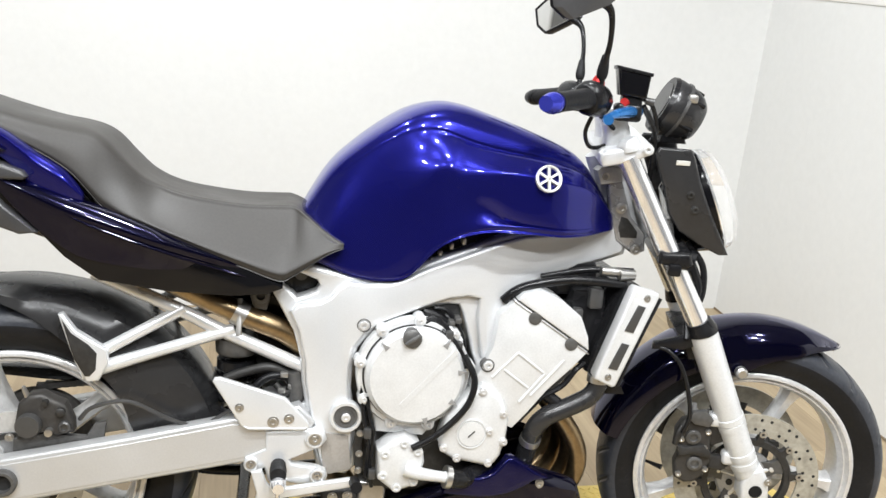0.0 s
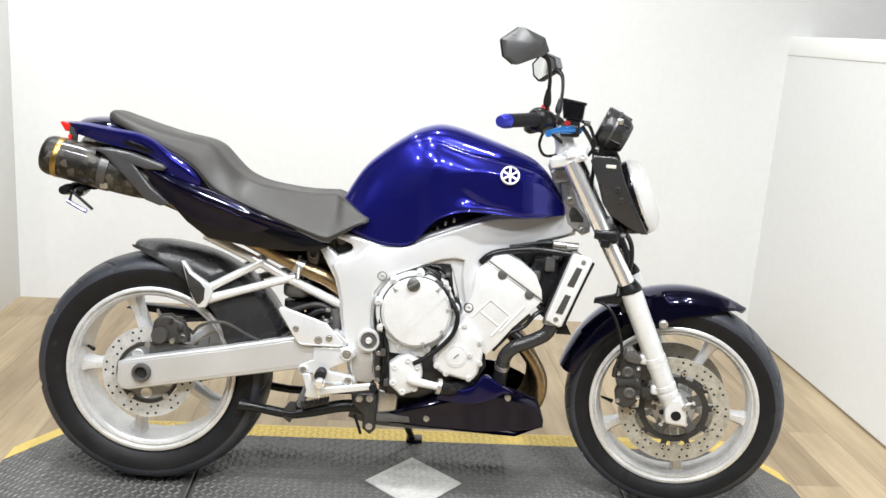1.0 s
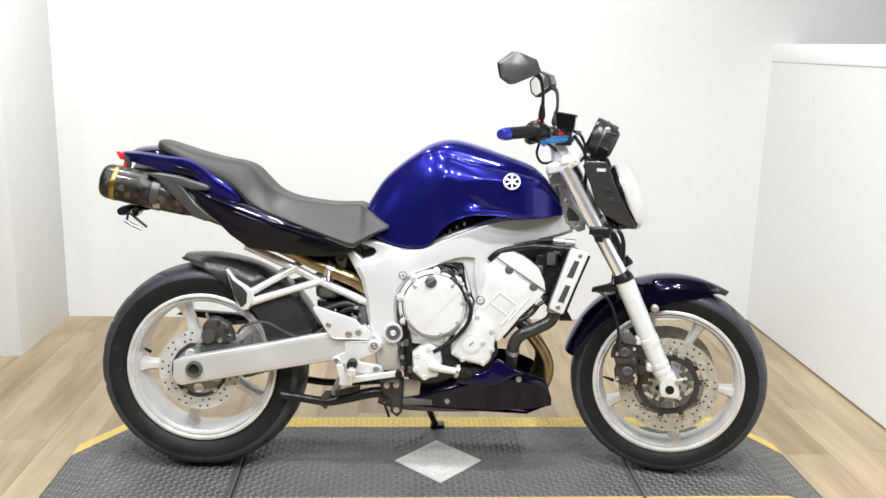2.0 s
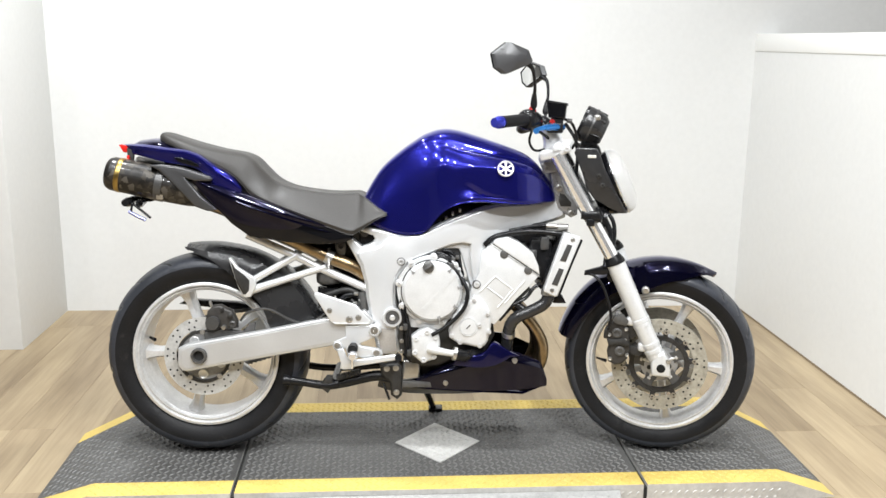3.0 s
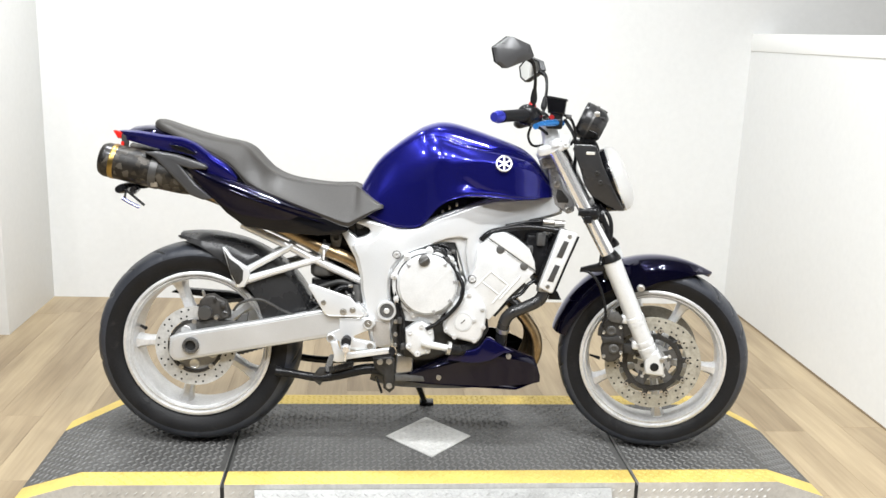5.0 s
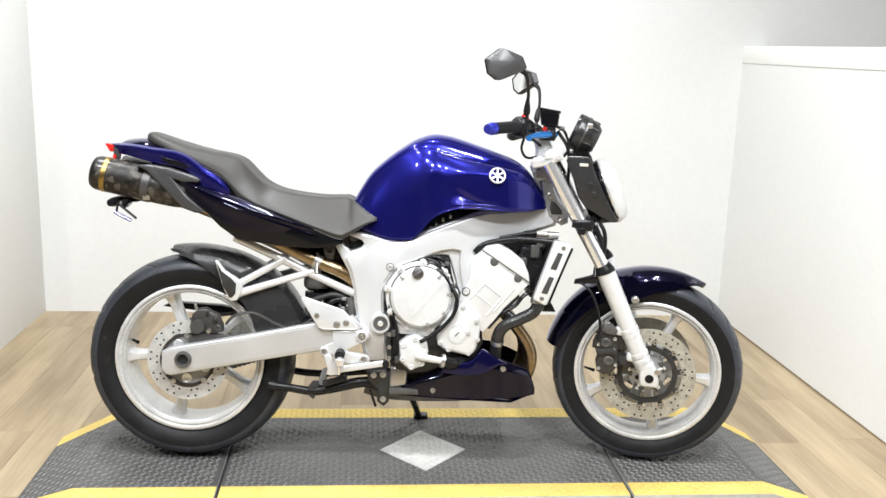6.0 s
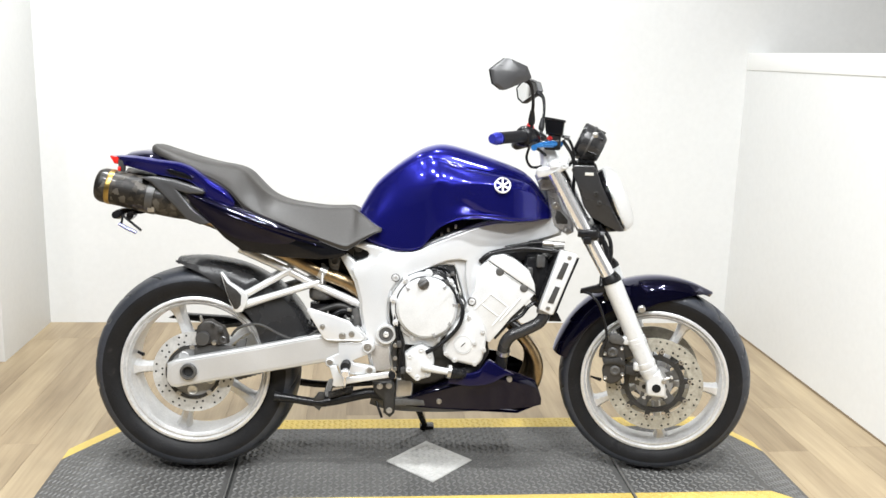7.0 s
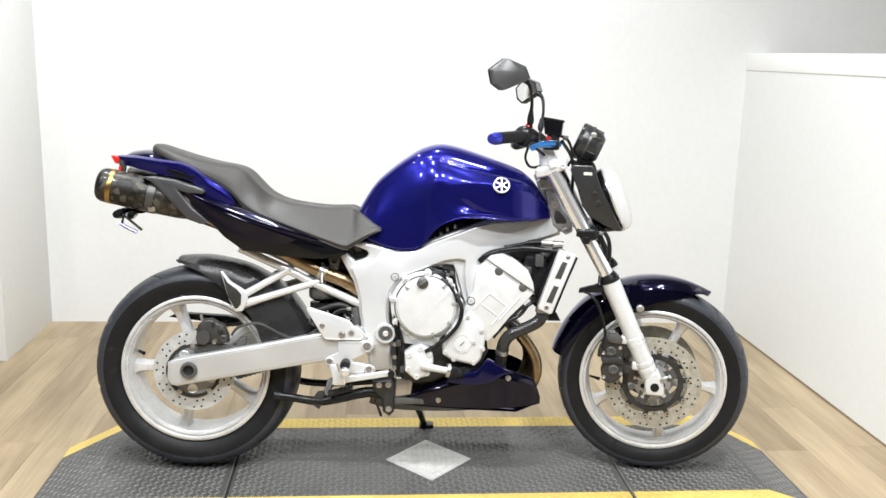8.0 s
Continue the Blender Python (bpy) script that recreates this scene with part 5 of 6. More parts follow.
part("stand_bracket", plate([(-0.155, 0.302), (-0.098, 0.308), (-0.086, 0.295), (-0.085, 0.205), (-0.100, 0.190), (-0.120, 0.205), (-0.122, 0.245), (-0.150, 0.270)], -0.135, -0.095, 0.010, 3), CAVITY, stand)
for x, z in ((-0.132, 0.290), (-0.104, 0.292), (-0.102, 0.215)):
    part("bracket_bolt", bolt_head(x, z, -0.135, 0.007, 0.005), STEEL, stand)
part("drain_wire", tube([(-0.145, -0.10, 0.235), (-0.132, -0.11, 0.205), (-0.125, -0.11, 0.185)], 0.004, 8), BLACK, stand)
side = part("side_stand", tube([(-0.06, 0.13, 0.24), (-0.02, 0.20, 0.15), (0.018, 0.285, 0.040)], [0.013, 0.012, 0.010], 12), BLACK, bike, "black side stand resting on the deck")
part("stand_shoe", box(0.0, 0.05, 0.27, 0.325, 0.030, 0.042, 0.004), BLACK, side)

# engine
# near-black body: the shade between the pale covers is in its colour
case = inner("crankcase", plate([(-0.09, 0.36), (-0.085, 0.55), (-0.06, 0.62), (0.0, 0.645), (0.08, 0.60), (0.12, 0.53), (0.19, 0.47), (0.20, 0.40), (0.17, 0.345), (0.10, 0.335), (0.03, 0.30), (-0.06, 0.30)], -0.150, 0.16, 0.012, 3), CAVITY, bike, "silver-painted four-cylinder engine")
inner("cover_flange", lathe([(0.104, -0.15), (0.1045, -0.172), (0.102, -0.176), (0.09, -0.176), (0.09, -0.15)], 0.004, 0.544, 64, closed=True), CASE, case)
clutch = inner("clutch_cover", lathe([(0.0915, -0.16), (0.0915, -0.187), (0.0900, -0.191), (0.087, -0.193), (0.085, -0.197), (0.083, -0.201), (0.060, -0.2025), (0.0005, -0.203)], 0.006, 0.543, 72), CASE, case, "round pale clutch cover")
for k in range(9):
    a = radians(8 + 40 * k)
    x, z = 0.006 + 0.1015 * math.cos(a), 0.543 + 0.1015 * math.sin(a)
    inner("bolt_boss", lathe([(0.0115, -0.15), (0.0115, -0.1775), (0.010, -0.179), (0.0072, -0.179)], x, z, 16), CASE, case)
    inner("cover_bolt", lathe([(0.0076, -0.16), (0.0076, -0.180), (0.0055, -0.1805), (0.005, -0.186), (0.0025, -0.186), (0.002, -0.182), (0.0005, -0.182)], x, z, 12), RIM, case)
rib = loft([[(0.006 + u * 0.70711 * 1 + v * -0.0035, -0.2035 + dy, 0.543 - 0.052 + w + v * 0.0035) for u, w, v, dy in ((-0.035, 0.0, 1, 0), (-0.035, 0.0, -1, 0), (0.10, 0.105, -1, 0), (0.10, 0.105, 1, 0))],
            [(0.006 + u * 0.70711 * 1 + v * -0.0035, -0.198, 0.543 - 0.052 + w + v * 0.0035) for u, w, v in ((-0.035, 0.0, 1), (-0.035, 0.0, -1), (0.10, 0.105, -1), (0.10, 0.105, 1))]])
inner("cover_rib", rib, CASE, case)
for k in range(6):
    a = radians(-75 + 42 * k)
    x, z = 0.006 + 0.084 * math.cos(a), 0.543 + 0.084 * math.sin(a)
    inner("cover_pip", loft([[(x + 0.009 * math.cos(a + da), y, z + 0.009 * math.sin(a + da)) for da in (0, 2.5, -2.5)] for y in (-0.190, -0.2025)]), FORGED, case)
# dark ring paints the shaded crease round the clutch cover
inner("cover_outline_shade", lathe([(0.0912, -0.16), (0.0912, -0.1765), (0.0942, -0.1765), (0.0942, -0.16)], 0.005, 0.5435, 64, closed=True), CAVITY, case)
inner("lower_case", plate([(-0.078, 0.50), (-0.066, 0.462), (-0.058, 0.428), (0.03, 0.42), (0.058, 0.452), (0.05, 0.50)], -0.168, -0.14, 0.005), CASE, case)
inner("oil_filler_cap", lathe([(0.017, -0.185), (0.017, -0.206), (0.013, -0.209), (0.0005, -0.209)], -0.006, 0.618, 20), DULL, case)
box(-0.020, 0.010, -0.216, -0.207, 0.614, 0.622, 0.003, bm=(grip_bm := bmesh.new()))
grip_bm.transform(Matrix.Translation((-0.006, 0, 0.618)) @ Matrix.Rotation(radians(-35), 4, "Y") @ Matrix.Translation((0.005, 0, -0.618)))
inner("cap_grip", grip_bm, DULL, case)
for x, z, w in ((0.062, 0.622, 0.010), (0.082, 0.600, 0.010)):
    inner("case_tab", box(x - w, x + w, -0.175, -0.14, z - 0.010, z + 0.012, 0.004), CASE, case)
# starter and timing cover
timing = inner("timing_cover", plate([(0.057, 0.416), (0.069, 0.468), (0.098, 0.506), (0.132, 0.532), (0.150, 0.522), (0.168, 0.507), (0.183, 0.482), (0.187, 0.460), (0.184, 0.425), (0.176, 0.390), (0.166, 0.375), (0.152, 0.369), (0.085, 0.383), (0.066, 0.396)], -0.196, -0.14, 0.012, 3), CASE, case, "pale timing cover with a round cap")
bits = random.Random(7)
for k in range(9):
    x, z = 0.045 + 0.058 * bits.random(), 0.600 + 0.045 * bits.random()
    inner("linkage_bit", box(x - 0.006, x + 0.006, -0.172, -0.14, z - 0.005, z + 0.006, 0.003), CASE if k % 2 else DULL, case)
inner("timing_cap", lathe([(0.0285, -0.19), (0.0285, -0.1985), (0.0265, -0.1985), (0.0260, -0.1965), (0.0245, -0.1965), (0.0240, -0.1985), (0.0005, -0.1990)], 0.116, 0.436, 40), CASE, case)
bm = rod((0.110, -0.1988, 0.430), (0.122, -0.1988, 0.442), 0.0016, 6)
inner("cap_slot", bm, DULL, case)
for x, z in ((0.066, 0.408), (0.092, 0.388), (0.152, 0.378), (0.178, 0.42), (0.174, 0.475), (0.132, 0.518), (0.150, 0.440)):
    inner("timing_bolt", lathe([(0.0075, -0.18), (0.0075, -0.1985), (0.0050, -0.1985), (0.0048, -0.2015), (0.0025, -0.2015), (0.002, -0.1985), (0.0005, -0.1985)], x, z, 12), RIM, case)
# cylinder block and head, leaning forward
block = inner("cylinder_block", plate([(0.155, 0.66), (0.184, 0.6875), (0.3295, 0.5915), (0.300, 0.558), (0.258, 0.516), (0.224, 0.472), (0.196, 0.44), (0.13, 0.47), (0.112, 0.52), (0.130, 0.56), (0.148, 0.600)], -0.180, 0.17, 0.003, 2), CASE, case, "pale cylinder block")
inner("head_cover", plate([(0.186, 0.689), (0.197, 0.701), (0.232, 0.707), (0.270, 0.690), (0.309, 0.660), (0.326, 0.622), (0.330, 0.595)], -0.184, 0.176, 0.004, 3), CASE, case)
inner("parting_line", plate([(0.180, 0.6865), (0.331, 0.5885), (0.330, 0.5868), (0.179, 0.6848)], -0.1812, -0.15, 0.0004), STEEL, case)
for t in (0.28, 0.78):
    x, z = 0.182 + (0.329 - 0.182) * t, 0.684 + (0.588 - 0.684) * t
    inner("half_plug", lathe([(0.0125, -0.15), (0.0125, -0.1818), (0.010, -0.1828), (0.0005, -0.1828)], x - 0.0015, z - 0.002, 20), DULL, case)
for (ax, az), (bx, bz), r in (((0.150, 0.540), (0.196, 0.588), 0.0028), ((0.196, 0.588), (0.247, 0.550), 0.0028), ((0.172, 0.555), (0.220, 0.520), 0.0026), ((0.205, 0.492), (0.250, 0.548), 0.003), ((0.226, 0.505), (0.285, 0.575), 0.003)):
    inner("block_rib", rod((ax, -0.180, az), (bx, -0.180, bz), r, 8), CASE, case)
# dark sheet standing in for the shade below the block
inner("head_gap_shade", plate([(0.205, 0.455), (0.258, 0.518), (0.30, 0.556), (0.306, 0.548), (0.265, 0.505), (0.215, 0.447)], -0.170, 0.1, 0.003), DARK_GAP, case)
# water pump
pump = inner("water_pump", plate([(-0.053, 0.349), (-0.056, 0.405), (-0.034, 0.422), (-0.006, 0.433), (0.021, 0.418), (0.029, 0.400), (0.032, 0.381), (0.026, 0.356), (0.015, 0.336), (-0.022, 0.323)], -0.205, -0.15, 0.010, 3), CASE, case, "pale water pump housing")
inner("pump_nose", tube([(-0.002, -0.205, 0.372), (0.02, -0.212, 0.366), (0.062, -0.210, 0.358), (0.076, -0.208, 0.356)], [0.015, 0.012, 0.010, 0.012], 18, 4), CASE, case)
for x, z in ((-0.044, 0.358), (-0.042, 0.400), (-0.008, 0.420), (0.018, 0.404), (-0.018, 0.335), (0.012, 0.346)):
    inner("pump_bolt", bolt_head(x, z, -0.204, 0.007, 0.005), CASE, case)
inner("pump_hose", tube([(0.074, -0.208, 0.356), (0.10, -0.20, 0.348), (0.12, -0.18, 0.345), (0.16, -0.15, 0.35)], 0.018, 14), BLACK, case)
inner("hose_clamp", tube([(0.070, -0.208, 0.357), (0.080, -0.207, 0.355)], 0.021, 16, 1), STEEL, case)
inner("breather_hose", tube([(0.092, -0.19, 0.585), (0.112, -0.205, 0.545), (0.104, -0.208, 0.50), (0.075, -0.208, 0.462), (0.04, -0.208, 0.432), (0.006, -0.205, 0.412)], 0.0062, 10), BLACK, case)
inner("thermo_sensor", tube([(0.02, -0.17, 0.640), (0.04, -0.17, 0.645), (0.075, -0.17, 0.615)], 0.007, 8), BLACK, case)
inner("oil_sump", plate([(-0.085, 0.32), (-0.03, 0.325), (-0.035, 0.255), (-0.03, 0.235), (0.0, 0.225), (0.10, 0.24), (0.16, 0.30), (0.16, 0.345), (0.03, 0.33), (-0.085, 0.335)], -0.10, 0.10, 0.008), DULL, case)
inner("oil_filter", plate([(-0.082, 0.322), (-0.028, 0.320), (-0.030, 0.262), (-0.088, 0.252)], -0.15, -0.05, 0.010, 3), STEEL, case)
inner("sump_rib", plate([(-0.085, 0.256), (0.005, 0.256), (0.01, 0.236), (-0.085, 0.236)], -0.16, -0.10, 0.006), DULL, case)
inner("collector", tube([(-0.16, -0.03, 0.235), (-0.08, -0.03, 0.222), (0.10, -0.03, 0.222), (0.26, -0.03, 0.235), (0.31, -0.03, 0.26)], [0.030, 0.036, 0.038, 0.036, 0.03], 20), DULL, case)
for y in (-0.12, -0.05, 0.03, 0.10):
    inner("header_pipe", tube([(0.255, y, 0.50), (0.300, y, 0.45), (0.337, y, 0.40), (0.352, y, 0.355), (0.345, y * 0.95, 0.305), (0.315, y * 0.8, 0.26), (0.25, y * 0.6, 0.225)], 0.0185, 16), BRONZE, case)
# added dark plate paints the shade behind the clutch cover's top
inner("recess_shade", plate([(-0.08, 0.60), (-0.06, 0.66), (0.06, 0.69), (0.09, 0.66), (0.10, 0.60), (0.04, 0.64), (-0.04, 0.63)], -0.135, -0.05, 0.006), DARK_GAP, case)
cables = bmesh.new()
for k, (dz, r) in enumerate(((0.0, 0.006), (0.012, 0.005), (-0.012, 0.007))):
    tube([(0.02 + 0.02 * k, -0.145, 0.655 + dz * 0.5), (0.05 + 0.012 * k, -0.150, 0.645 + dz), (0.085, -0.150, 0.615 + dz), (0.10, -0.150, 0.575 + dz)], r, 8, bm=cables)
inner("wiring", cables, BLACK, case)
for pts, r in (([(-0.090, -0.172, 0.52), (-0.082, -0.178, 0.46), (-0.070, -0.180, 0.40), (-0.074, -0.176, 0.34)], 0.004), ([(-0.078, -0.178, 0.50), (-0.070, -0.184, 0.455), (-0.062, -0.186, 0.43), (-0.066, -0.180, 0.37), (-0.060, -0.170, 0.32)], 0.0035),
               ([(0.050, -0.178, 0.628), (0.072, -0.186, 0.612), (0.090, -0.188, 0.585), (0.098, -0.188, 0.560)], 0.004)):
    inner("lead", tube(pts, r, 8), BLACK, case)
for x, z in ((-0.074, 0.432), (-0.062, 0.352), (0.064, 0.618), (0.082, 0.598)):
    inner("lead_plug", box(x - 0.007, x + 0.007, -0.190, -0.172, z - 0.010, z + 0.010, 0.003), GREY_PLASTIC, case)

# throttle bodies and coils behind the radiator
inner("coil_pack", box(0.23, 0.36, -0.10, 0.10, 0.68, 0.745, 0.01), BLACK, case)
inner("plug_block", box(0.305, 0.375, -0.13, 0.12, 0.57, 0.70, 0.012), BLACK, case)
inner("relay", box(0.335, 0.362, -0.145, -0.12, 0.665, 0.705, 0.005), GREY_PLASTIC, case)
inner("relay", box(0.308, 0.325, -0.145, -0.12, 0.64, 0.665, 0.004), GREY_PLASTIC, case)

# radiator
rad = inner("radiator", plate([(0.392, 0.712), (0.440, 0.708), (0.372, 0.530), (0.335, 0.548)], -0.165, 0.165, 0.006), BLACK, bike, "black radiator with silver side cover")
guard = plate([(0.404, 0.723), (0.447, 0.712), (0.449, 0.704), (0.384, 0.532), (0.376, 0.529), (0.342, 0.545), (0.342, 0.553), (0.398, 0.718)], -0.200, -0.166, 0.005, 3)
inner("side_cover", guard, CASE, rad, "silver radiator side cover")
for t0, t1 in ((0.10, 0.44), (0.56, 0.90)):
    top, low = Vector((0.418, 0, 0.706)), Vector((0.367, 0, 0.548))
    a, b = top.lerp(low, t0), top.lerp(low, t1)
    inner("cover_slot", plate([(a.x - 0.004, a.z), (a.x + 0.011, a.z - 0.004), (b.x + 0.010, b.z), (b.x - 0.008, b.z + 0.004)], -0.2025, -0.19, 0.002), GREY_PLASTIC, rad)
inner("cover_rim", tube([(0.452, -0.196, 0.703), (0.418, -0.196, 0.617), (0.387, -0.196, 0.532)], 0.004, 8), BLACK, rad)
for x, z in ((0.425, 0.703), (0.366, 0.550)):
    inner("cover_bolt", bolt_head(x, z, -0.2, 0.005, 0.003), STEEL, rad)
inner("radiator_flap", plate([(0.382, 0.545), (0.402, 0.530), (0.415, 0.505), (0.375, 0.505)], -0.17, -0.15, 0.003), BLACK, rad)
inner("filler_neck", tube([(0.385, -0.15, 0.735), (0.415, -0.15, 0.735)], [0.013, 0.010], 12, 1), STEEL, rad)
inner("top_hose", tube([(0.165, -0.155, 0.680), (0.185, -0.160, 0.700), (0.22, -0.155, 0.712), (0.30, -0.15, 0.722), (0.40, -0.15, 0.715)], 0.009, 12), BLACK, rad)
inner("upper_stay", tube([(0.24, -0.13, 0.722), (0.33, -0.13, 0.738), (0.42, -0.13, 0.738)], 0.006, 10), BLACK, rad)
inner("stay_clamp", tube([(0.352, -0.14, 0.739), (0.385, -0.14, 0.737)], 0.009, 10, 1), STEEL, rad)
hose = inner("lower_hose", tube([(0.358, -0.172, 0.548), (0.357, -0.172, 0.522), (0.342, -0.172, 0.500), (0.300, -0.172, 0.478), (0.265, -0.172, 0.462), (0.246, -0.164, 0.436), (0.240, -0.148, 0.395), (0.238, -0.128, 0.345)], 0.0185, 18), HUGGER, rad, "black rubber radiator hose")
inner("hose_clip", tube([(0.358, -0.172, 0.545), (0.3575, -0.172, 0.532)], 0.0215, 18, 1), STEEL, rad)
inner("hose_clip", tube([(0.2425, -0.155, 0.412), (0.241, -0.150, 0.400)], 0.0205, 18, 1), STEEL, rad)
inner("bypass_hose", tube([(0.262, -0.160, 0.50), (0.280, -0.165, 0.488), (0.296, -0.170, 0.476)], 0.012, 12), BLACK, rad)
inner("sensor_lead", tube([(0.21, -0.16, 0.455), (0.245, -0.17, 0.495), (0.29, -0.165, 0.52), (0.315, -0.16, 0.55), (0.335, -0.15, 0.56)], 0.006, 8), BLACK, rad)

# belly pan, lower shell and a raised upper lip
pan_keys = [(-0.055, 0.245, 0.226, 0.110, 0.006), (0.0, 0.276, 0.222, 0.122, 0.010), (0.085, 0.313, 0.221, 0.132, 0.014), (0.17, 0.345, 0.222, 0.138, 0.016), (0.23, 0.352, 0.225, 0.140, 0.016), (0.29, 0.336, 0.228, 0.136, 0.014), (0.338, 0.316, 0.230, 0.124, 0.010), (0.352, 0.300, 0.231, 0.118, 0.008), (0.368, 0.256, 0.233, 0.112, 0.005)]
pan_bm = side_panel(pan_keys)
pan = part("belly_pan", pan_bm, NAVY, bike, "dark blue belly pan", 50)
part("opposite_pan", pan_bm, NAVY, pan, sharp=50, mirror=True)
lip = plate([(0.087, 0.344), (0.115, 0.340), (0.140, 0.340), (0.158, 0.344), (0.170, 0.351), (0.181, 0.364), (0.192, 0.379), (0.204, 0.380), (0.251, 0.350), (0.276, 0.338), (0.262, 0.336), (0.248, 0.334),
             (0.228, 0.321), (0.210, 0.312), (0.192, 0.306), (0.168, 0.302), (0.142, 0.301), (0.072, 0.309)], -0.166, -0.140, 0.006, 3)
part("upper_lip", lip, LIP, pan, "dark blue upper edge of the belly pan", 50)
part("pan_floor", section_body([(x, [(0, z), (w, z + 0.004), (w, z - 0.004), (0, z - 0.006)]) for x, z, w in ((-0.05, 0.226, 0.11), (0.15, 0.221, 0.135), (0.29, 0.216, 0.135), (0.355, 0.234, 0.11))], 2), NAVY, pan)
for x, z, y in ((0.052, 0.246, -0.134), (0.262, 0.322, -0.152)):
    part("pan_bolt", bolt_head(x, z, y, 0.007, 0.006), STEEL, pan)

# ---- steered front end ----
FWX, FWZ, FR = 0.742, 0.305, 0.300
front_wheel = front("front_wheel", rim_bm(FWX, FWZ, 0.229, 0.100), RIM, bike, "silver five-spoke cast wheel")
front("hub", hub_bm(FWX, FWZ, 0.045, 0.10), RIM, front_wheel)
for bm in spoke_bms(FWX, FWZ, 0.229, 0.100, 0.045, 0.10, 352, 0.030):
    front("spoke", bm, RIM, front_wheel)
front("tyre", tyre_bm(FWX, FWZ, FR, 0.122, 0.222), [RUBBER, TREAD, DARK_GAP], front_wheel, "black front tyre", 30)
for s in (-1, 1):
    front("brake_disc", disc_bm(FWX, FWZ, 0.072 * s - 0.0025, 0.149, 0.106, 0.005, 42, 2), [DISC, DARK_GAP], front_wheel, "drilled steel brake disc", 30)
    front("disc_carrier", lathe([(0.078, 0.063 * s), (0.092, 0.064 * s), (0.094, 0.070 * s), (0.092, 0.075 * s), (0.079, 0.074 * s), (0.077, 0.068 * s)], FWX, FWZ, 48, closed=True), CAVITY, front_wheel, "dark grey disc carrier")
    for k in range(10):
        a = radians(9 + 36 * k)
        d, t = Vector((math.cos(a), 0, math.sin(a))), Vector((-math.sin(a), 0, math.cos(a)))
        c = Vector((FWX, 0, FWZ))
        bm = loft([[c + d * r + t * (w * u + lean) + Vector((0, y * s, 0)) for u, y in ((-1, 0.064), (1, 0.064), (1, 0.0765), (-1, 0.0765))] for r, w, lean in ((0.088, 0.010, 0), (0.098, 0.0065, 0), (0.112, 0.008, 0))])
        front("carrier_arm", bm, CAVITY, front_wheel)
        front("bobbin", lathe([(0.007, 0.068 * s), (0.007, 0.0785 * s), (0.0035, 0.0785 * s), (0.003, 0.076 * s), (0.0005, 0.076 * s)], FWX + 0.108 * d.x, FWZ + 0.108 * d.z, 12), STEEL, front_wheel)
    for k in range(5):
        a = radians(27 + 72 * k)
        d, t = Vector((math.cos(a), 0, math.sin(a))), Vector((-math.sin(a), 0, math.cos(a)))
        c = Vector((FWX, 0, FWZ))
        bm = loft([[c + d * r + t * (w * u) + Vector((0, y * s, 0)) for u, y in ((-1, y0), (1, y0), (1, y0 + 0.010), (-1, y0 + 0.010))] for r, w, y0 in ((0.040, 0.020, 0.050), (0.062, 0.014, 0.058), (0.087, 0.019, 0.063))])
        front("carrier_spoke", bm, DULL, front_wheel)
    front("hub_flange", lathe([(0.014, 0.052 * s), (0.058, 0.052 * s), (0.060, 0.056 * s), (0.056, 0.060 * s), (0.048, 0.0605 * s), (0.040, 0.064 * s), (0.014, 0.066 * s)], FWX, FWZ, 32), FORGED, front_wheel, "grey hub flange with dark holes")
for s in (-1, 1):
    for k in range(5):
        a = radians(24 + 72 * k)
        d = Vector((math.cos(a), 0, math.sin(a)))
        c = Vector((FWX, 0, FWZ))
        front("hub_rib", rod(c + d * 0.020 + Vector((0, 0.062 * s, 0)), c + d * 0.056 + Vector((0, 0.059 * s, 0)), 0.0055, 8), RIM, front_wheel)
        front("rib_bolt", lathe([(0.0075, 0.056 * s), (0.0075, 0.066 * s), (0.004, 0.0675 * s), (0.0005, 0.0675 * s)], FWX + 0.060 * d.x, FWZ + 0.060 * d.z, 12), RIM, front_wheel)
    for k in range(5):
        a = radians(60 + 72 * k)
        front("hub_hole", lathe([(0.0070, 0.060 * s), (0.0070, 0.0672 * s), (0.0005, 0.0672 * s)], FWX + 0.033 * math.cos(a), FWZ + 0.033 * math.sin(a), 14), DARK_GAP, front_wheel)
front("axle", lathe([(0.0005, -0.118), (0.010, -0.118), (0.010, -0.120), (0.010, -0.122), (0.010, 0.135), (0.0005, 0.135)], FWX, FWZ + 0.008, 20), DARK_GAP, front_wheel)
front("tyre_valve", tube([(FWX - 0.196, -0.01, FWZ - 0.01), (FWX - 0.165, -0.03, FWZ - 0.012)], [0.003, 0.006], 8, 3), BLACK, front_wheel)

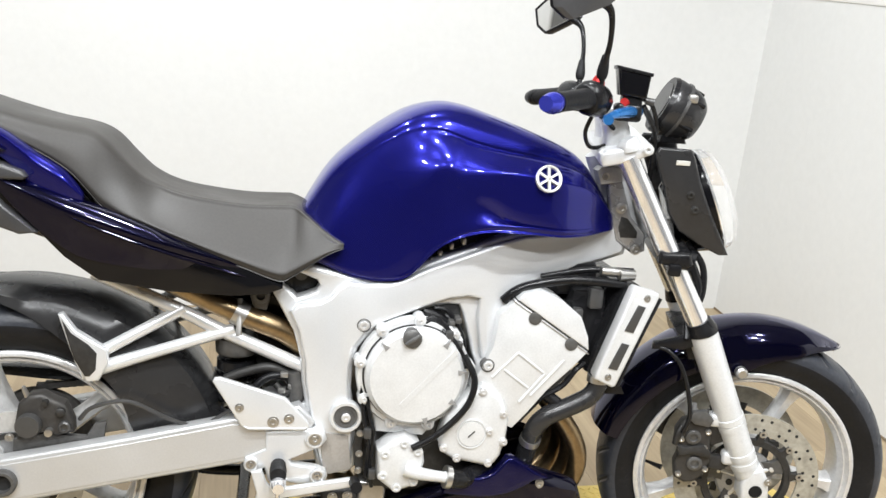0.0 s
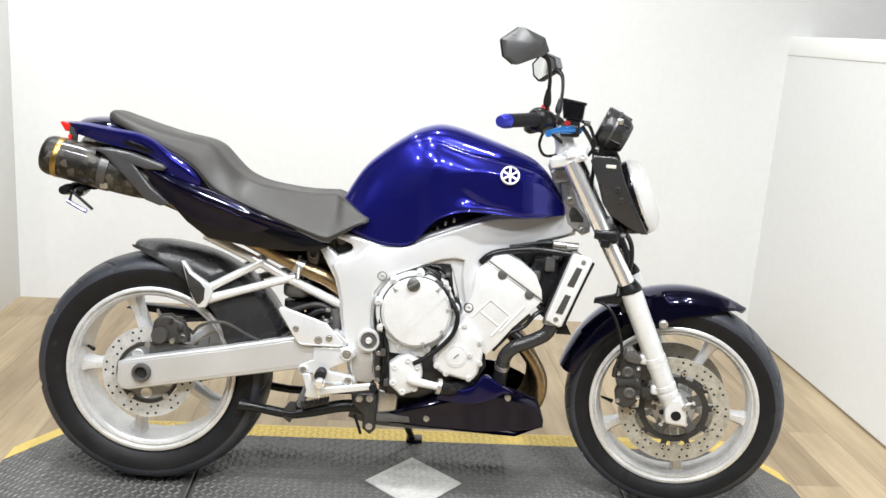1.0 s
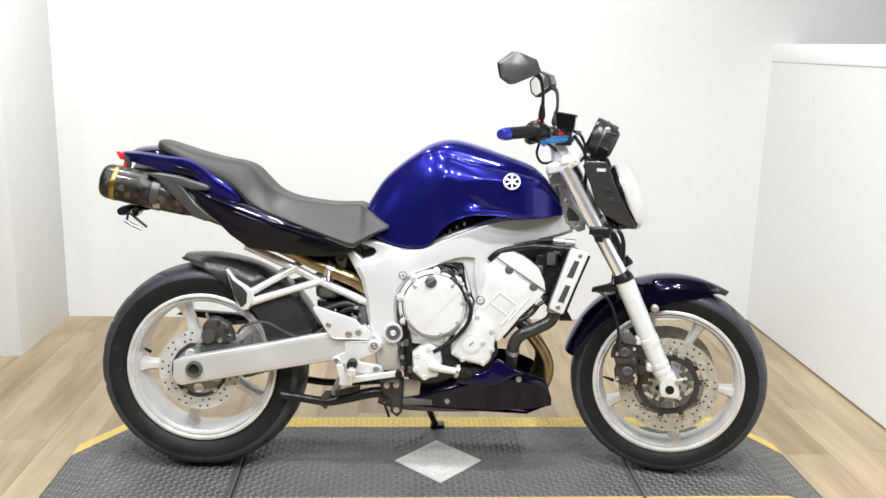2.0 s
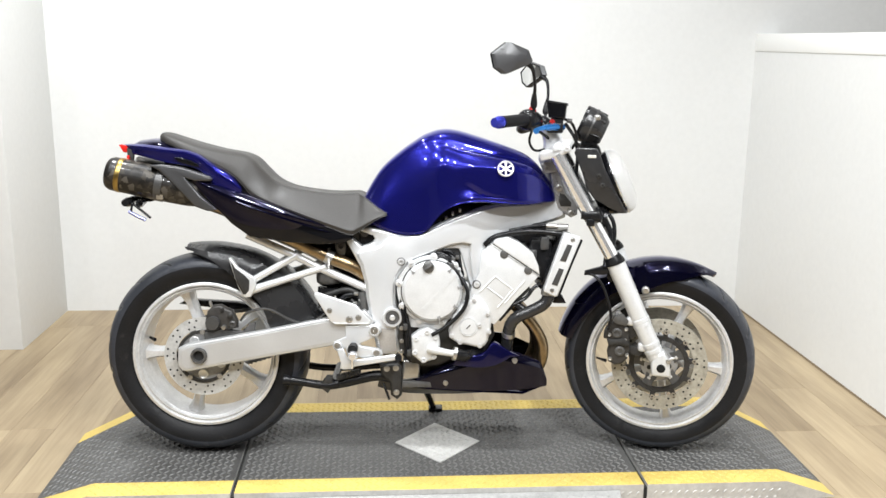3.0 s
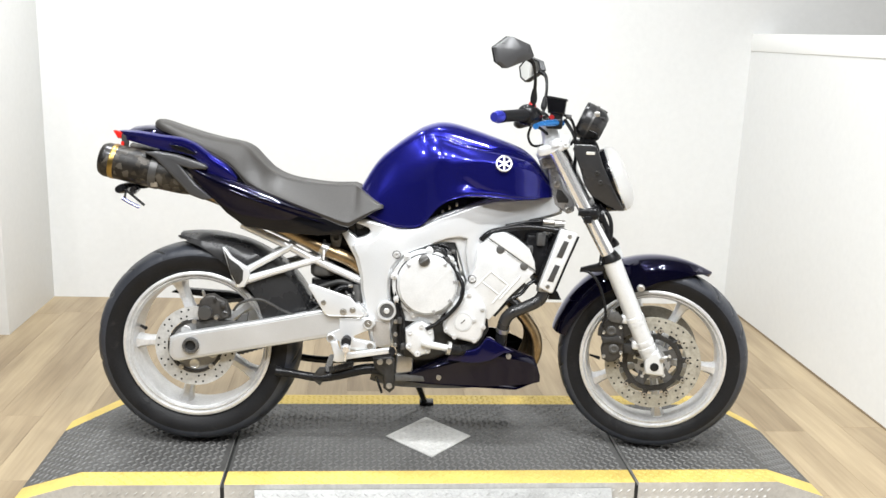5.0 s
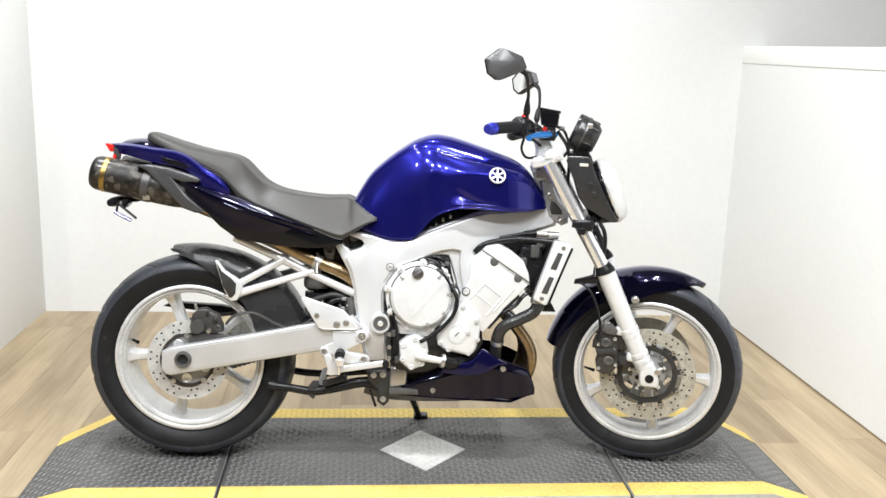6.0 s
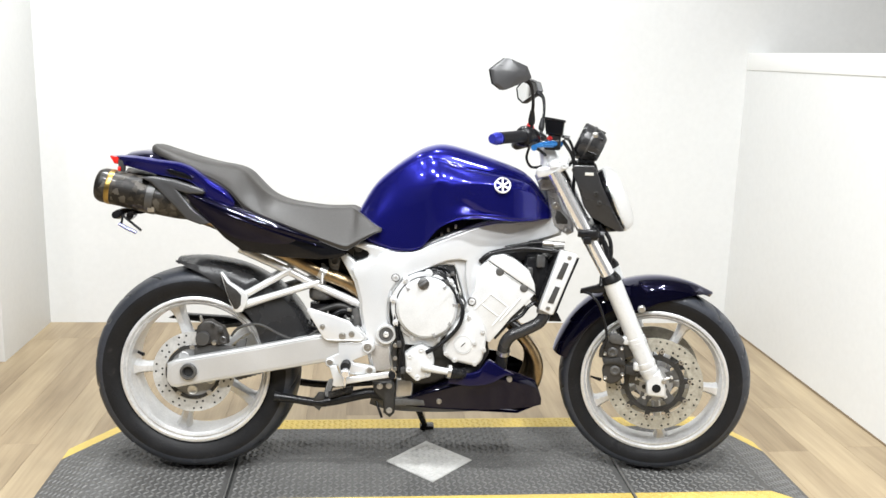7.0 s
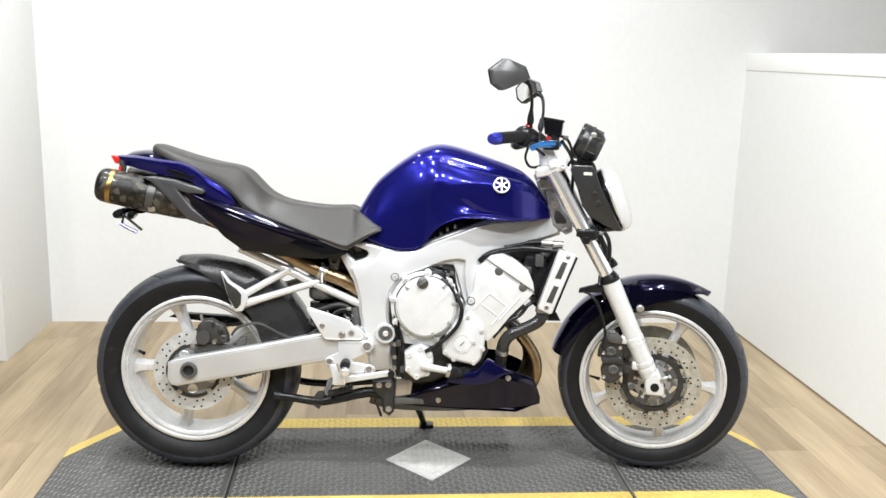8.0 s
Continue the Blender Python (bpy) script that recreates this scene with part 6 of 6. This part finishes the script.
# fork legs
F0, F1, F2 = Vector((0.402, 0, 0.965)), Vector((0.590, 0, 0.640)), Vector((0.742, 0, 0.313))
for s in (-1, 1):
    y = Vector((0, 0.105 * s, 0))
    leg = front("fork_leg", tube([F1 + y + (F1 - F2) * 0.02, F1 + y - (F1 - F2) * 0.02, F1.lerp(F2, 0.2) + y, F1.lerp(F2, 0.5) + y, F1.lerp(F2, 0.86) + y, F1.lerp(F2, 0.95) + y],
                                 [0.026, 0.029, 0.0285, 0.0275, 0.027, 0.024], 24, 4), CASE, bike, "silver fork leg with a polished tube")
    front("fork_tube", rod(F0 + y, F1 + y + (F2 - F1) * 0.04, 0.0212, 24), CHROME, leg, "polished fork tube")
    front("dust_seal", tube([F1 + y + (F0 - F1) * 0.05, F1 + y + (F0 - F1) * 0.0, F1 + y + (F2 - F1) * 0.02], [0.024, 0.030, 0.0305], 24, 2), BLACK, leg)
    front("axle_clamp", plate([(0.724, 0.352), (0.752, 0.362), (0.768, 0.336), (0.776, 0.288), (0.770, 0.281), (0.722, 0.284), (0.716, 0.290), (0.714, 0.325)], 0.105 * s - 0.026, 0.105 * s + 0.026, 0.008, 3), CASE, leg)
    # flat dark disc painted as the shaded hole at the axle's end
    front("axle_hole_shade", lathe([(0.0135, -0.129), (0.0135, -0.1325), (0.0005, -0.1325)], FWX + 0.002, FWZ + 0.006, 18), DARK_GAP, leg)
    for t, r in ((0.56, 0.0292), (0.60, 0.0288), (0.79, 0.0288), (0.85, 0.0284)):
        c = F1.lerp(F2, t) + y
        d = (F2 - F1).normalized()
        front("leg_collar", tube([c - d * 0.008, c - d * 0.006, c + d * 0.006, c + d * 0.008], [r - 0.003, r, r, r - 0.003], 24, 1), CASE, leg)
    for k, (a, b) in enumerate(((0.55, 0.59), (0.80, 0.84))):
        c = F1.lerp(F2, (a + b) / 2) + y
        front("leg_lug", box(c.x - 0.043, c.x - 0.015, c.y - 0.014, c.y + 0.014, c.z - 0.016, c.z + 0.014, 0.009, 3), CASE, leg)
    front("clamp_bolts", bolt_head(0.765, 0.336, 0.105 * s - 0.028, 0.006, 0.004), STEEL, leg)
    # caliper
    cal = plate([(0.571, 0.425), (0.583, 0.446), (0.601, 0.454), (0.622, 0.452), (0.634, 0.440), (0.643, 0.412), (0.649, 0.360), (0.640, 0.328), (0.624, 0.312), (0.603, 0.308), (0.583, 0.318), (0.577, 0.352), (0.584, 0.378), (0.572, 0.396)], 0.098 * s - 0.018, 0.098 * s + 0.010, 0.008, 3)
    cal_ob = front("front_caliper", cal, CALIPER, leg, "dark grey brake caliper")
    face = 0.098 * s + (-0.018 if s < 0 else 0.010)
    out = -1 if s < 0 else 1
    for x, z, r in ((0.606, 0.414, 0.0155), (0.617, 0.356, 0.0155)):
        front("piston_cap", lathe([(r, face - 0.004 * out), (r, face + 0.004 * out), (r - 0.003, face + 0.006 * out), (r - 0.007, face + 0.006 * out), (r - 0.0085, face + 0.003 * out), (0.0005, face + 0.003 * out)], x, z, 20), DULL, cal_ob)
    y0, y1 = sorted((face - 0.010 * out, face + 0.008 * out))
    front("caliper_web", plate([(0.574, 0.398), (0.590, 0.392), (0.628, 0.400), (0.646, 0.384), (0.646, 0.372), (0.606, 0.378), (0.582, 0.372)], y0, y1, 0.003), CAVITY, cal_ob)
    front("pad_plate", plate([(0.590, 0.455), (0.596, 0.470), (0.622, 0.476), (0.640, 0.456), (0.634, 0.440), (0.604, 0.444)], y0, y1 - 0.004, 0.003), DULL, cal_ob)
    front("hose_union", tube([(0.580, face, 0.436), (0.574, face + 0.006 * out, 0.420), (0.571, face + 0.004 * out, 0.398)], [0.007, 0.008, 0.006], 10, 2), CAVITY, cal_ob)
    for x, z in ((0.583, 0.408), (0.588, 0.330), (0.634, 0.428), (0.640, 0.345), (0.632, 0.392)):
        front("caliper_bolt", lathe([(0.0058, face - 0.002 * out), (0.0058, face + 0.005 * out), (0.003, face + 0.006 * out), (0.0005, face + 0.004 * out)], x, z, 10), STEEL, cal_ob)
    front("bleed_nipple", tube([(0.606, 0.098 * s, 0.450), (0.604, 0.100 * s, 0.466), (0.603, 0.100 * s, 0.480)], [0.007, 0.006, 0.0045], 10, 2), FORGED, cal_ob)
    front("caliper_tongue", plate([(0.634, 0.438), (0.660, 0.446), (0.682, 0.430), (0.672, 0.404), (0.646, 0.392)], 0.098 * s - 0.012, 0.098 * s + 0.006, 0.005), CAVITY, cal_ob)
    front("caliper_tongue", plate([(0.646, 0.372), (0.672, 0.372), (0.690, 0.352), (0.676, 0.338), (0.648, 0.344)], 0.098 * s - 0.012, 0.098 * s + 0.006, 0.005), CAVITY, cal_ob)
front("fork_brace", plate([(0.565, 0.600), (0.60, 0.612), (0.625, 0.60), (0.610, 0.575), (0.575, 0.57)], -0.10, 0.10, 0.006), BLACK, bike, "black fork brace")
front("hose_bracket", plate([(0.498, 0.594), (0.500, 0.608), (0.545, 0.622), (0.580, 0.640), (0.600, 0.615), (0.560, 0.598)], -0.118, -0.100, 0.004), BLACK, bike, "black hose bracket on the fork")
front("brake_hose", tube([(0.500, -0.108, 0.600), (0.530, -0.122, 0.595), (0.555, -0.132, 0.570), (0.575, -0.138, 0.52), (0.585, -0.140, 0.47), (0.578, -0.135, 0.43)], 0.0045, 10), BLACK, bike, "black brake hose")
front("brake_hose", tube([(0.545, -0.06, 0.80), (0.580, -0.075, 0.76), (0.585, -0.085, 0.70), (0.565, -0.09, 0.66), (0.560, -0.118, 0.62)], 0.0065, 10), BLACK, bike)

# front mudguard: a crowned blade round the tyre
rings = []
for a in [60, 61.5, 63.5] + list(range(66, 169, 4)):
    r = 0.333
    drop = table(((60, 0.003), (63, 0.010), (67, 0.019), (79, 0.055), (91, 0.072), (98, 0.088), (103, 0.104), (108, 0.086), (113, 0.070), (125, 0.062), (141, 0.060), (154, 0.052), (168, 0.046)), a)
    w = table(((60, 0.004), (62, 0.022), (66, 0.038), (76, 0.058), (90, 0.068), (168, 0.070)), a)
    ca, sa = math.cos(radians(a)), math.sin(radians(a))
    prof = [(r - drop, -w - 0.006), (r - drop * 0.55, -w - 0.004), (r - 0.014, -w * 0.90), (r - 0.003, -w * 0.5), (r, 0), (r - 0.003, w * 0.5), (r - 0.014, w * 0.90), (r - drop * 0.55, w + 0.004), (r - drop, w + 0.006),
            (r - drop, w + 0.002), (r - 0.017, w * 0.85), (r - 0.007, w * 0.45), (r - 0.004, 0), (r - 0.007, -w * 0.45), (r - 0.017, -w * 0.85), (r - drop, -w - 0.002)]
    rings.append([(FWX + q * ca, y, FWZ + q * sa) for q, y in prof])
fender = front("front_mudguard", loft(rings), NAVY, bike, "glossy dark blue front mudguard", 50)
front("mudguard_bolt", lathe([(0.012, -0.080), (0.012, -0.092), (0.008, -0.096), (0.0005, -0.096)], 0.688, 0.548, 18), STEEL, fender, "bright mudguard bolt")

# yokes
yoke = front("top_yoke", plate([(0.349, 0.955), (0.349, 0.968), (0.356, 0.974), (0.426, 0.992), (0.440, 0.993), (0.446, 0.987), (0.445, 0.976), (0.408, 0.957), (0.356, 0.944)], -0.122, 0.122, 0.006, 3), SILVER, bike, "silver top yoke")
front("fork_cap", tube([(0.404, -0.105, 0.978), (0.400, -0.105, 0.990), (0.396, -0.105, 0.998)], [0.022, 0.021, 0.014], 18, 2), CASE, yoke)
front("yoke_bolt", bolt_head(0.434, 0.984, -0.122, 0.008, 0.006), CASE, yoke)
for s in (-1, 1):
    front("bar_riser", tube([(0.388, 0.050 * s, 0.975), (0.384, 0.050 * s, 1.000), (0.376, 0.050 * s, 1.022), (0.366, 0.050 * s, 1.045)], [0.030, 0.027, 0.024, 0.020], 20), CASE, yoke)
front("bottom_yoke", plate([(0.482, 0.772), (0.484, 0.795), (0.540, 0.798), (0.548, 0.775), (0.538, 0.762)], -0.134, 0.134, 0.010, 3), BLACK, yoke)
front("clamp_lug", box(0.50, 0.525, -0.142, -0.12, 0.752, 0.775, 0.005), BLACK, yoke)

# handlebar and controls; the bar sits a little lower on its left
BAR = Matrix.Translation((0, -0.24, 1.07)) @ Matrix.Rotation(radians(-1.5), 4, "Z") @ Matrix.Rotation(radians(-6.0), 4, "X") @ Matrix.Translation((0, 0.24, -1.07))


def on_bar(name, bm, mat, parent=None, label="", sharp=38):
    bm = bm.copy()
    for v in bm.verts:
        v.co.x += 0.06 * max(abs(v.co.y) - 0.20, 0)
        v.co.y = 0.07 + 0.80 * v.co.y
    bm.transform(BAR)
    return front(name, bm, mat, parent, label, sharp)


bar = on_bar("handlebar", tube([(0.232, -0.375, 1.070), (0.31, -0.26, 1.082), (0.345, -0.16, 1.068), (0.362, -0.06, 1.050), (0.362, 0.06, 1.050), (0.345, 0.16, 1.068), (0.31, 0.26, 1.082), (0.232, 0.375, 1.070)], 0.011, 12), BLACK, bike, "black handlebar with blue bar ends")
for s in (-1, 1):
    on_bar("grip", tube([(0.238, 0.366 * s, 1.071), (0.248, 0.352 * s, 1.073), (0.298, 0.278 * s, 1.081), (0.304, 0.268 * s, 1.082)], [0.0185, 0.0175, 0.0185, 0.023], 18, 4), RUBBER, bar, "ribbed black rubber grip")
    on_bar("bar_end", tube([(0.240, 0.362 * s, 1.0715), (0.232, 0.375 * s, 1.070), (0.226, 0.384 * s, 1.069), (0.216, 0.398 * s, 1.068)], [0.015, 0.0185, 0.0180, 0.0135], 18, 2), ANODISED if s < 0 else BLACK, bar, "blue anodised bar end" if s < 0 else "black bar end")
    on_bar("switch_housing", tube([(0.300, 0.272 * s, 1.082), (0.306, 0.262 * s, 1.083), (0.328, 0.212 * s, 1.078), (0.334, 0.200 * s, 1.075)], [0.020, 0.031, 0.030, 0.020], 16, 3), BLACK, bar)
    on_bar("mirror_stem", tube([(0.326, 0.245 * s, 1.100), (0.327, 0.262 * s, 1.145), (0.328, 0.290 * s, 1.185), (0.320, 0.315 * s, 1.228 + (0.002 if s > 0 else 0)), (0.300, 0.330 * s, 1.245 + (0.004 if s > 0 else 0))], [0.0055, 0.0058, 0.0048, 0.006, 0.010], 12), BLACK, bar)
    on_bar("stem_boot", tube([(0.326, 0.248 * s, 1.118), (0.326, 0.252 * s, 1.130), (0.327, 0.264 * s, 1.158)], [0.008, 0.0105, 0.0065], 14, 3), RUBBER, bar)
    # mirror: a five-sided shell with a ridge
    rim_pts = [(0.210, 1.264), (0.251, 1.299), (0.303, 1.280), (0.317, 1.248), (0.305, 1.237), (0.243, 1.207), (0.219, 1.224)]
    bm = bmesh.new()
    c, lift_up, size = Vector((0.262, 0, 1.256)), 0.006 if s > 0 else 0.0, 0.98 if s > 0 else 1.0
    squash, turn = (0.90, 1.1) if s > 0 else (1.0, 0.6)
    tilt = lambda x, z, d, k: Vector((c.x + (0.004 if s > 0 else 0.0) + (x - c.x) * k * size * squash + d, 0.375 * s - s * turn * (x - c.x) * k * size, c.z + lift_up + (z - c.z) * k * size))
    rings = [[tilt(x, z, d, k) for x, z in rim_pts] for d, k in ((-0.010, 0.96), (-0.004, 1.0), (0.006, 0.97), (0.026, 0.34), (0.028, 0.20))]
    loft(rings, bm=bm)
    head = on_bar("mirror_shell", bm, SHELL, bar, "black five-sided mirror", 20)
    on_bar("mirror_pane", loft([[tilt(x, z, d, k) for x, z in rim_pts] for d, k in ((-0.0125, 0.86), (-0.0095, 0.88))]), MIRROR, bar)
    rim_line = [tilt(x, z, -0.012, 0.94) for x, z in rim_pts + rim_pts[:1]]
    on_bar("mirror_bezel", tube(rim_line, 0.0028, 6, 1), BLACK, bar)
on_bar("start_button", tube([(0.322, -0.240, 1.098), (0.322, -0.242, 1.112), (0.322, -0.244, 1.122)], [0.012, 0.012, 0.007], 12, 3), RED, bar, "red switch")
on_bar("red_collar", tube([(0.380, -0.192, 1.080), (0.385, -0.184, 1.078)], [0.008, 0.008], 12, 1), RED, bar)
lever = on_bar("brake_lever", tube([(0.412, -0.160, 1.064), (0.392, -0.200, 1.063), (0.366, -0.245, 1.060), (0.345, -0.280, 1.055), (0.338, -0.292, 1.052)], [0.010, 0.0105, 0.009, 0.006, 0.006], 10), SKY_ANODISED, bar, "light blue anodised brake lever")
on_bar("lever_knob", lathe([(0.0005, -0.31), (0.009, -0.31), (0.009, -0.29), (0.0005, -0.29)], 0.337, 1.048, 14), SKY_ANODISED, bar)
on_bar("lever_perch", box(0.365, 0.415, -0.195, -0.145, 1.045, 1.078, 0.008, 3), BLACK, bar)
on_bar("brake_reservoir", plate([(0.362, 1.142), (0.424, 1.133), (0.420, 1.088), (0.370, 1.092)], -0.20, -0.140, 0.006, 3), GLOSS_BLACK, bar, "square black brake fluid reservoir")
on_bar("reservoir_neck", box(0.376, 0.414, -0.19, -0.15, 1.055, 1.095, 0.006), BLACK, bar)
on_bar("reservoir_screw", tube([(0.424, -0.15, 1.085), (0.440, -0.15, 1.083)], [0.007, 0.007], 10, 1), GREY_PLASTIC, bar)
on_bar("reservoir_lid", plate([(0.360, 1.145), (0.427, 1.135), (0.426, 1.129), (0.360, 1.139)], -0.203, -0.137, 0.002), BLACK, bar)
on_bar("throttle_cable", tube([(0.325, -0.215, 1.058), (0.315, -0.20, 1.02), (0.330, -0.17, 0.992), (0.365, -0.14, 1.00), (0.385, -0.11, 1.03)], 0.004, 8), BLACK, bar)
on_bar("throttle_cable", tube([(0.33, -0.20, 1.06), (0.37, -0.16, 1.03), (0.42, -0.11, 0.99), (0.445, -0.08, 0.95)], 0.0045, 8), BLACK, bar)
on_bar("brake_cable", tube([(0.420, -0.16, 1.075), (0.45, -0.13, 1.03), (0.458, -0.10, 0.98), (0.46, -0.09, 0.90), (0.500, -0.08, 0.83)], 0.0055, 8), BLACK, bar)
on_bar("cable_loop", tube([(0.415, -0.15, 1.09), (0.44, -0.14, 1.075), (0.455, -0.12, 1.03), (0.44, -0.11, 1.00)], 0.0045, 8), BLACK, bar)

# instrument pod: a round drum facing the rider
G0, G1 = Vector((0.487, 0, 1.050)), Vector((0.533, 0, 1.030))
gd = (G1 - G0).normalized()
gauge = front("instrument_pod", tube([G0 - gd * 0.016, G0 - gd * 0.012, G0, G0 + gd * 0.03, G1, G1 + gd * 0.012], [0.048, 0.055, 0.057, 0.054, 0.047, 0.036], 36, 2), HUGGER, bike, "round black instrument pod")
front("dial_glass", tube([G0 - gd * 0.019, G0 - gd * 0.0165], [0.043, 0.044], 32, 1), GLOSS_BLACK, gauge)
front("pod_ring", tube([G0 + gd * 0.014, G0 + gd * 0.020], [0.0585, 0.0585], 36, 1), GREY_PLASTIC, gauge)
for k in range(6):
    a = radians(20 + 60 * k)
    c = G0 + gd * 0.034 + Vector((0, math.cos(a), 0)) * 0.050 + gd.cross(Vector((0, 1, 0))) * (math.sin(a) * 0.050)
    front("pod_rib", tube([c - gd * 0.016, c + gd * 0.016], [0.006, 0.004], 8, 1), BLACK, gauge)
front("pod_bezel", tube([G0 - gd * 0.018, G0 - gd * 0.010], [0.0545, 0.0575], 36, 1), BLACK, gauge)
front("pod_window", box(0.512, 0.530, -0.050, -0.030, 1.066, 1.082, 0.004), STEEL, gauge)
front("pod_foot", plate([(0.470, 0.985), (0.478, 1.015), (0.51, 1.02), (0.525, 0.985)], -0.03, 0.03, 0.005), BLACK, gauge)

# headlight
lampset = front("headlight", plate([(0.455, 0.970), (0.462, 0.985), (0.522, 0.985), (0.532, 0.968), (0.548, 0.925), (0.578, 0.865), (0.622, 0.788), (0.604, 0.786), (0.560, 0.805), (0.520, 0.828), (0.496, 0.860), (0.480, 0.91)], -0.090, -0.078, 0.005, 3), HUGGER, bike, "headlight with a clear bulging lens in a black bracket")
front("bracket_side", plate([(0.455, 0.970), (0.462, 0.985), (0.522, 0.985), (0.532, 0.968), (0.548, 0.925), (0.578, 0.865), (0.622, 0.788), (0.604, 0.786), (0.560, 0.805), (0.520, 0.828), (0.496, 0.860), (0.480, 0.91)], 0.078, 0.090, 0.005, 3), HUGGER, lampset)
H0, H1 = Vector((0.541, 0, 0.853)), Vector((0.590, 0, 0.874))
hd = (H1 - H0).normalized()


def lamp_ring(p, r, k=1.0):
    up = hd.cross(Vector((0, 1, 0))).normalized()
    up = up if up.z > 0 else -up
    return [p + Vector((0, 1, 0)) * r * k * math.cos(a * math.tau / 40) + up * r * 1.22 * math.sin(a * math.tau / 40) for a in range(40)]


front("bowl", loft([lamp_ring(H0 - hd * 0.03, 0.045), lamp_ring(H0, 0.075), lamp_ring(H1 - hd * 0.01, 0.084), lamp_ring(H1, 0.085)]), GLOSS_BLACK, lampset)
front("reflector", loft([lamp_ring(H1 + hd * 0.002, 0.082), lamp_ring(H1 + hd * 0.001, 0.06), lamp_ring(H1 + hd * 0.0005, 0.02)]), REFLECTOR, lampset)
front("lens", loft([lamp_ring(H1, 0.086), lamp_ring(H1 + hd * 0.012, 0.085), lamp_ring(H1 + hd * 0.026, 0.078), lamp_ring(H1 + hd * 0.037, 0.06), lamp_ring(H1 + hd * 0.042, 0.03)]), HAZY, lampset, "clear headlight lens")
front("rim_ring", loft([lamp_ring(H1 - hd * 0.003, 0.0865), lamp_ring(H1 - hd * 0.001, 0.0872), lamp_ring(H1 + hd * 0.001, 0.0865)]), CHROME, lampset)
for x, z, r in ((0.532, 0.900, 0.006), (0.544, 0.872, 0.006)):
    front("bracket_bolt", bolt_head(x, z, -0.09, r, 0.005), CAVITY, lampset)
front("maker_bar", box(0.496, 0.522, -0.0915, -0.089, 0.955, 0.964, 0.001), BADGE, lampset)
front("lamp_harness", tube([(0.53, -0.07, 0.80), (0.555, -0.08, 0.765), (0.575, -0.085, 0.72), (0.570, -0.09, 0.69)], 0.009, 10), BLACK, lampset)
front("horn", tube([(0.548, -0.06, 0.765), (0.56, -0.06, 0.762)], [0.030, 0.030], 20, 1), BLACK, lampset)

# ---- floor planks ----
PW, PL = 0.152, 1.22
GAP = 0.0007
plank_mesh = bpy.data.meshes.new("plank")
bm = box(0, PW - GAP, 0, PL - GAP, -0.004, 0.0, 0.0004, 1)
bm.to_mesh(plank_mesh)
plank_mesh.materials.append(PLANK)
floor_ob = bpy.data.objects["floor"]
rng = random.Random(4)
x = FAR_LEFT
while x < RIGHT + 0.05:
    y = FRONT - rng.random() * PL
    while y < BACK:
        if x > -3.3 and y > -3.62 - PL:
            mesh = plank_mesh
            if y + PL > BACK + 0.06:
                mesh = bpy.data.meshes.new("plank")
                bm = box(0, PW - GAP, 0, BACK + 0.06 - y, -0.004, 0.0, 0.0004, 1)
                bm.to_mesh(mesh)
                mesh.materials.append(PLANK)
            ob = new("plank", mesh)
            ob.parent = floor_ob
            ob.location = (x, y, FLOOR)
        y += PL
    x += PW
# the rest of the floor, out of the way, as one sheet level with the planks
bm = box(FAR_LEFT, FAR_RIGHT, FRONT, -3.625, FLOOR - 0.004, FLOOR - 0.0005)
box(FAR_LEFT, -3.295, -3.625, PIER, FLOOR - 0.004, FLOOR - 0.0005, bm=bm)
box(RIGHT + 0.06, FAR_RIGHT, -3.625, BACK, FLOOR - 0.004, FLOOR - 0.0005, bm=bm)
tagged(part("floor_sheet", bm, PLANK, floor_ob), kind="stuff")
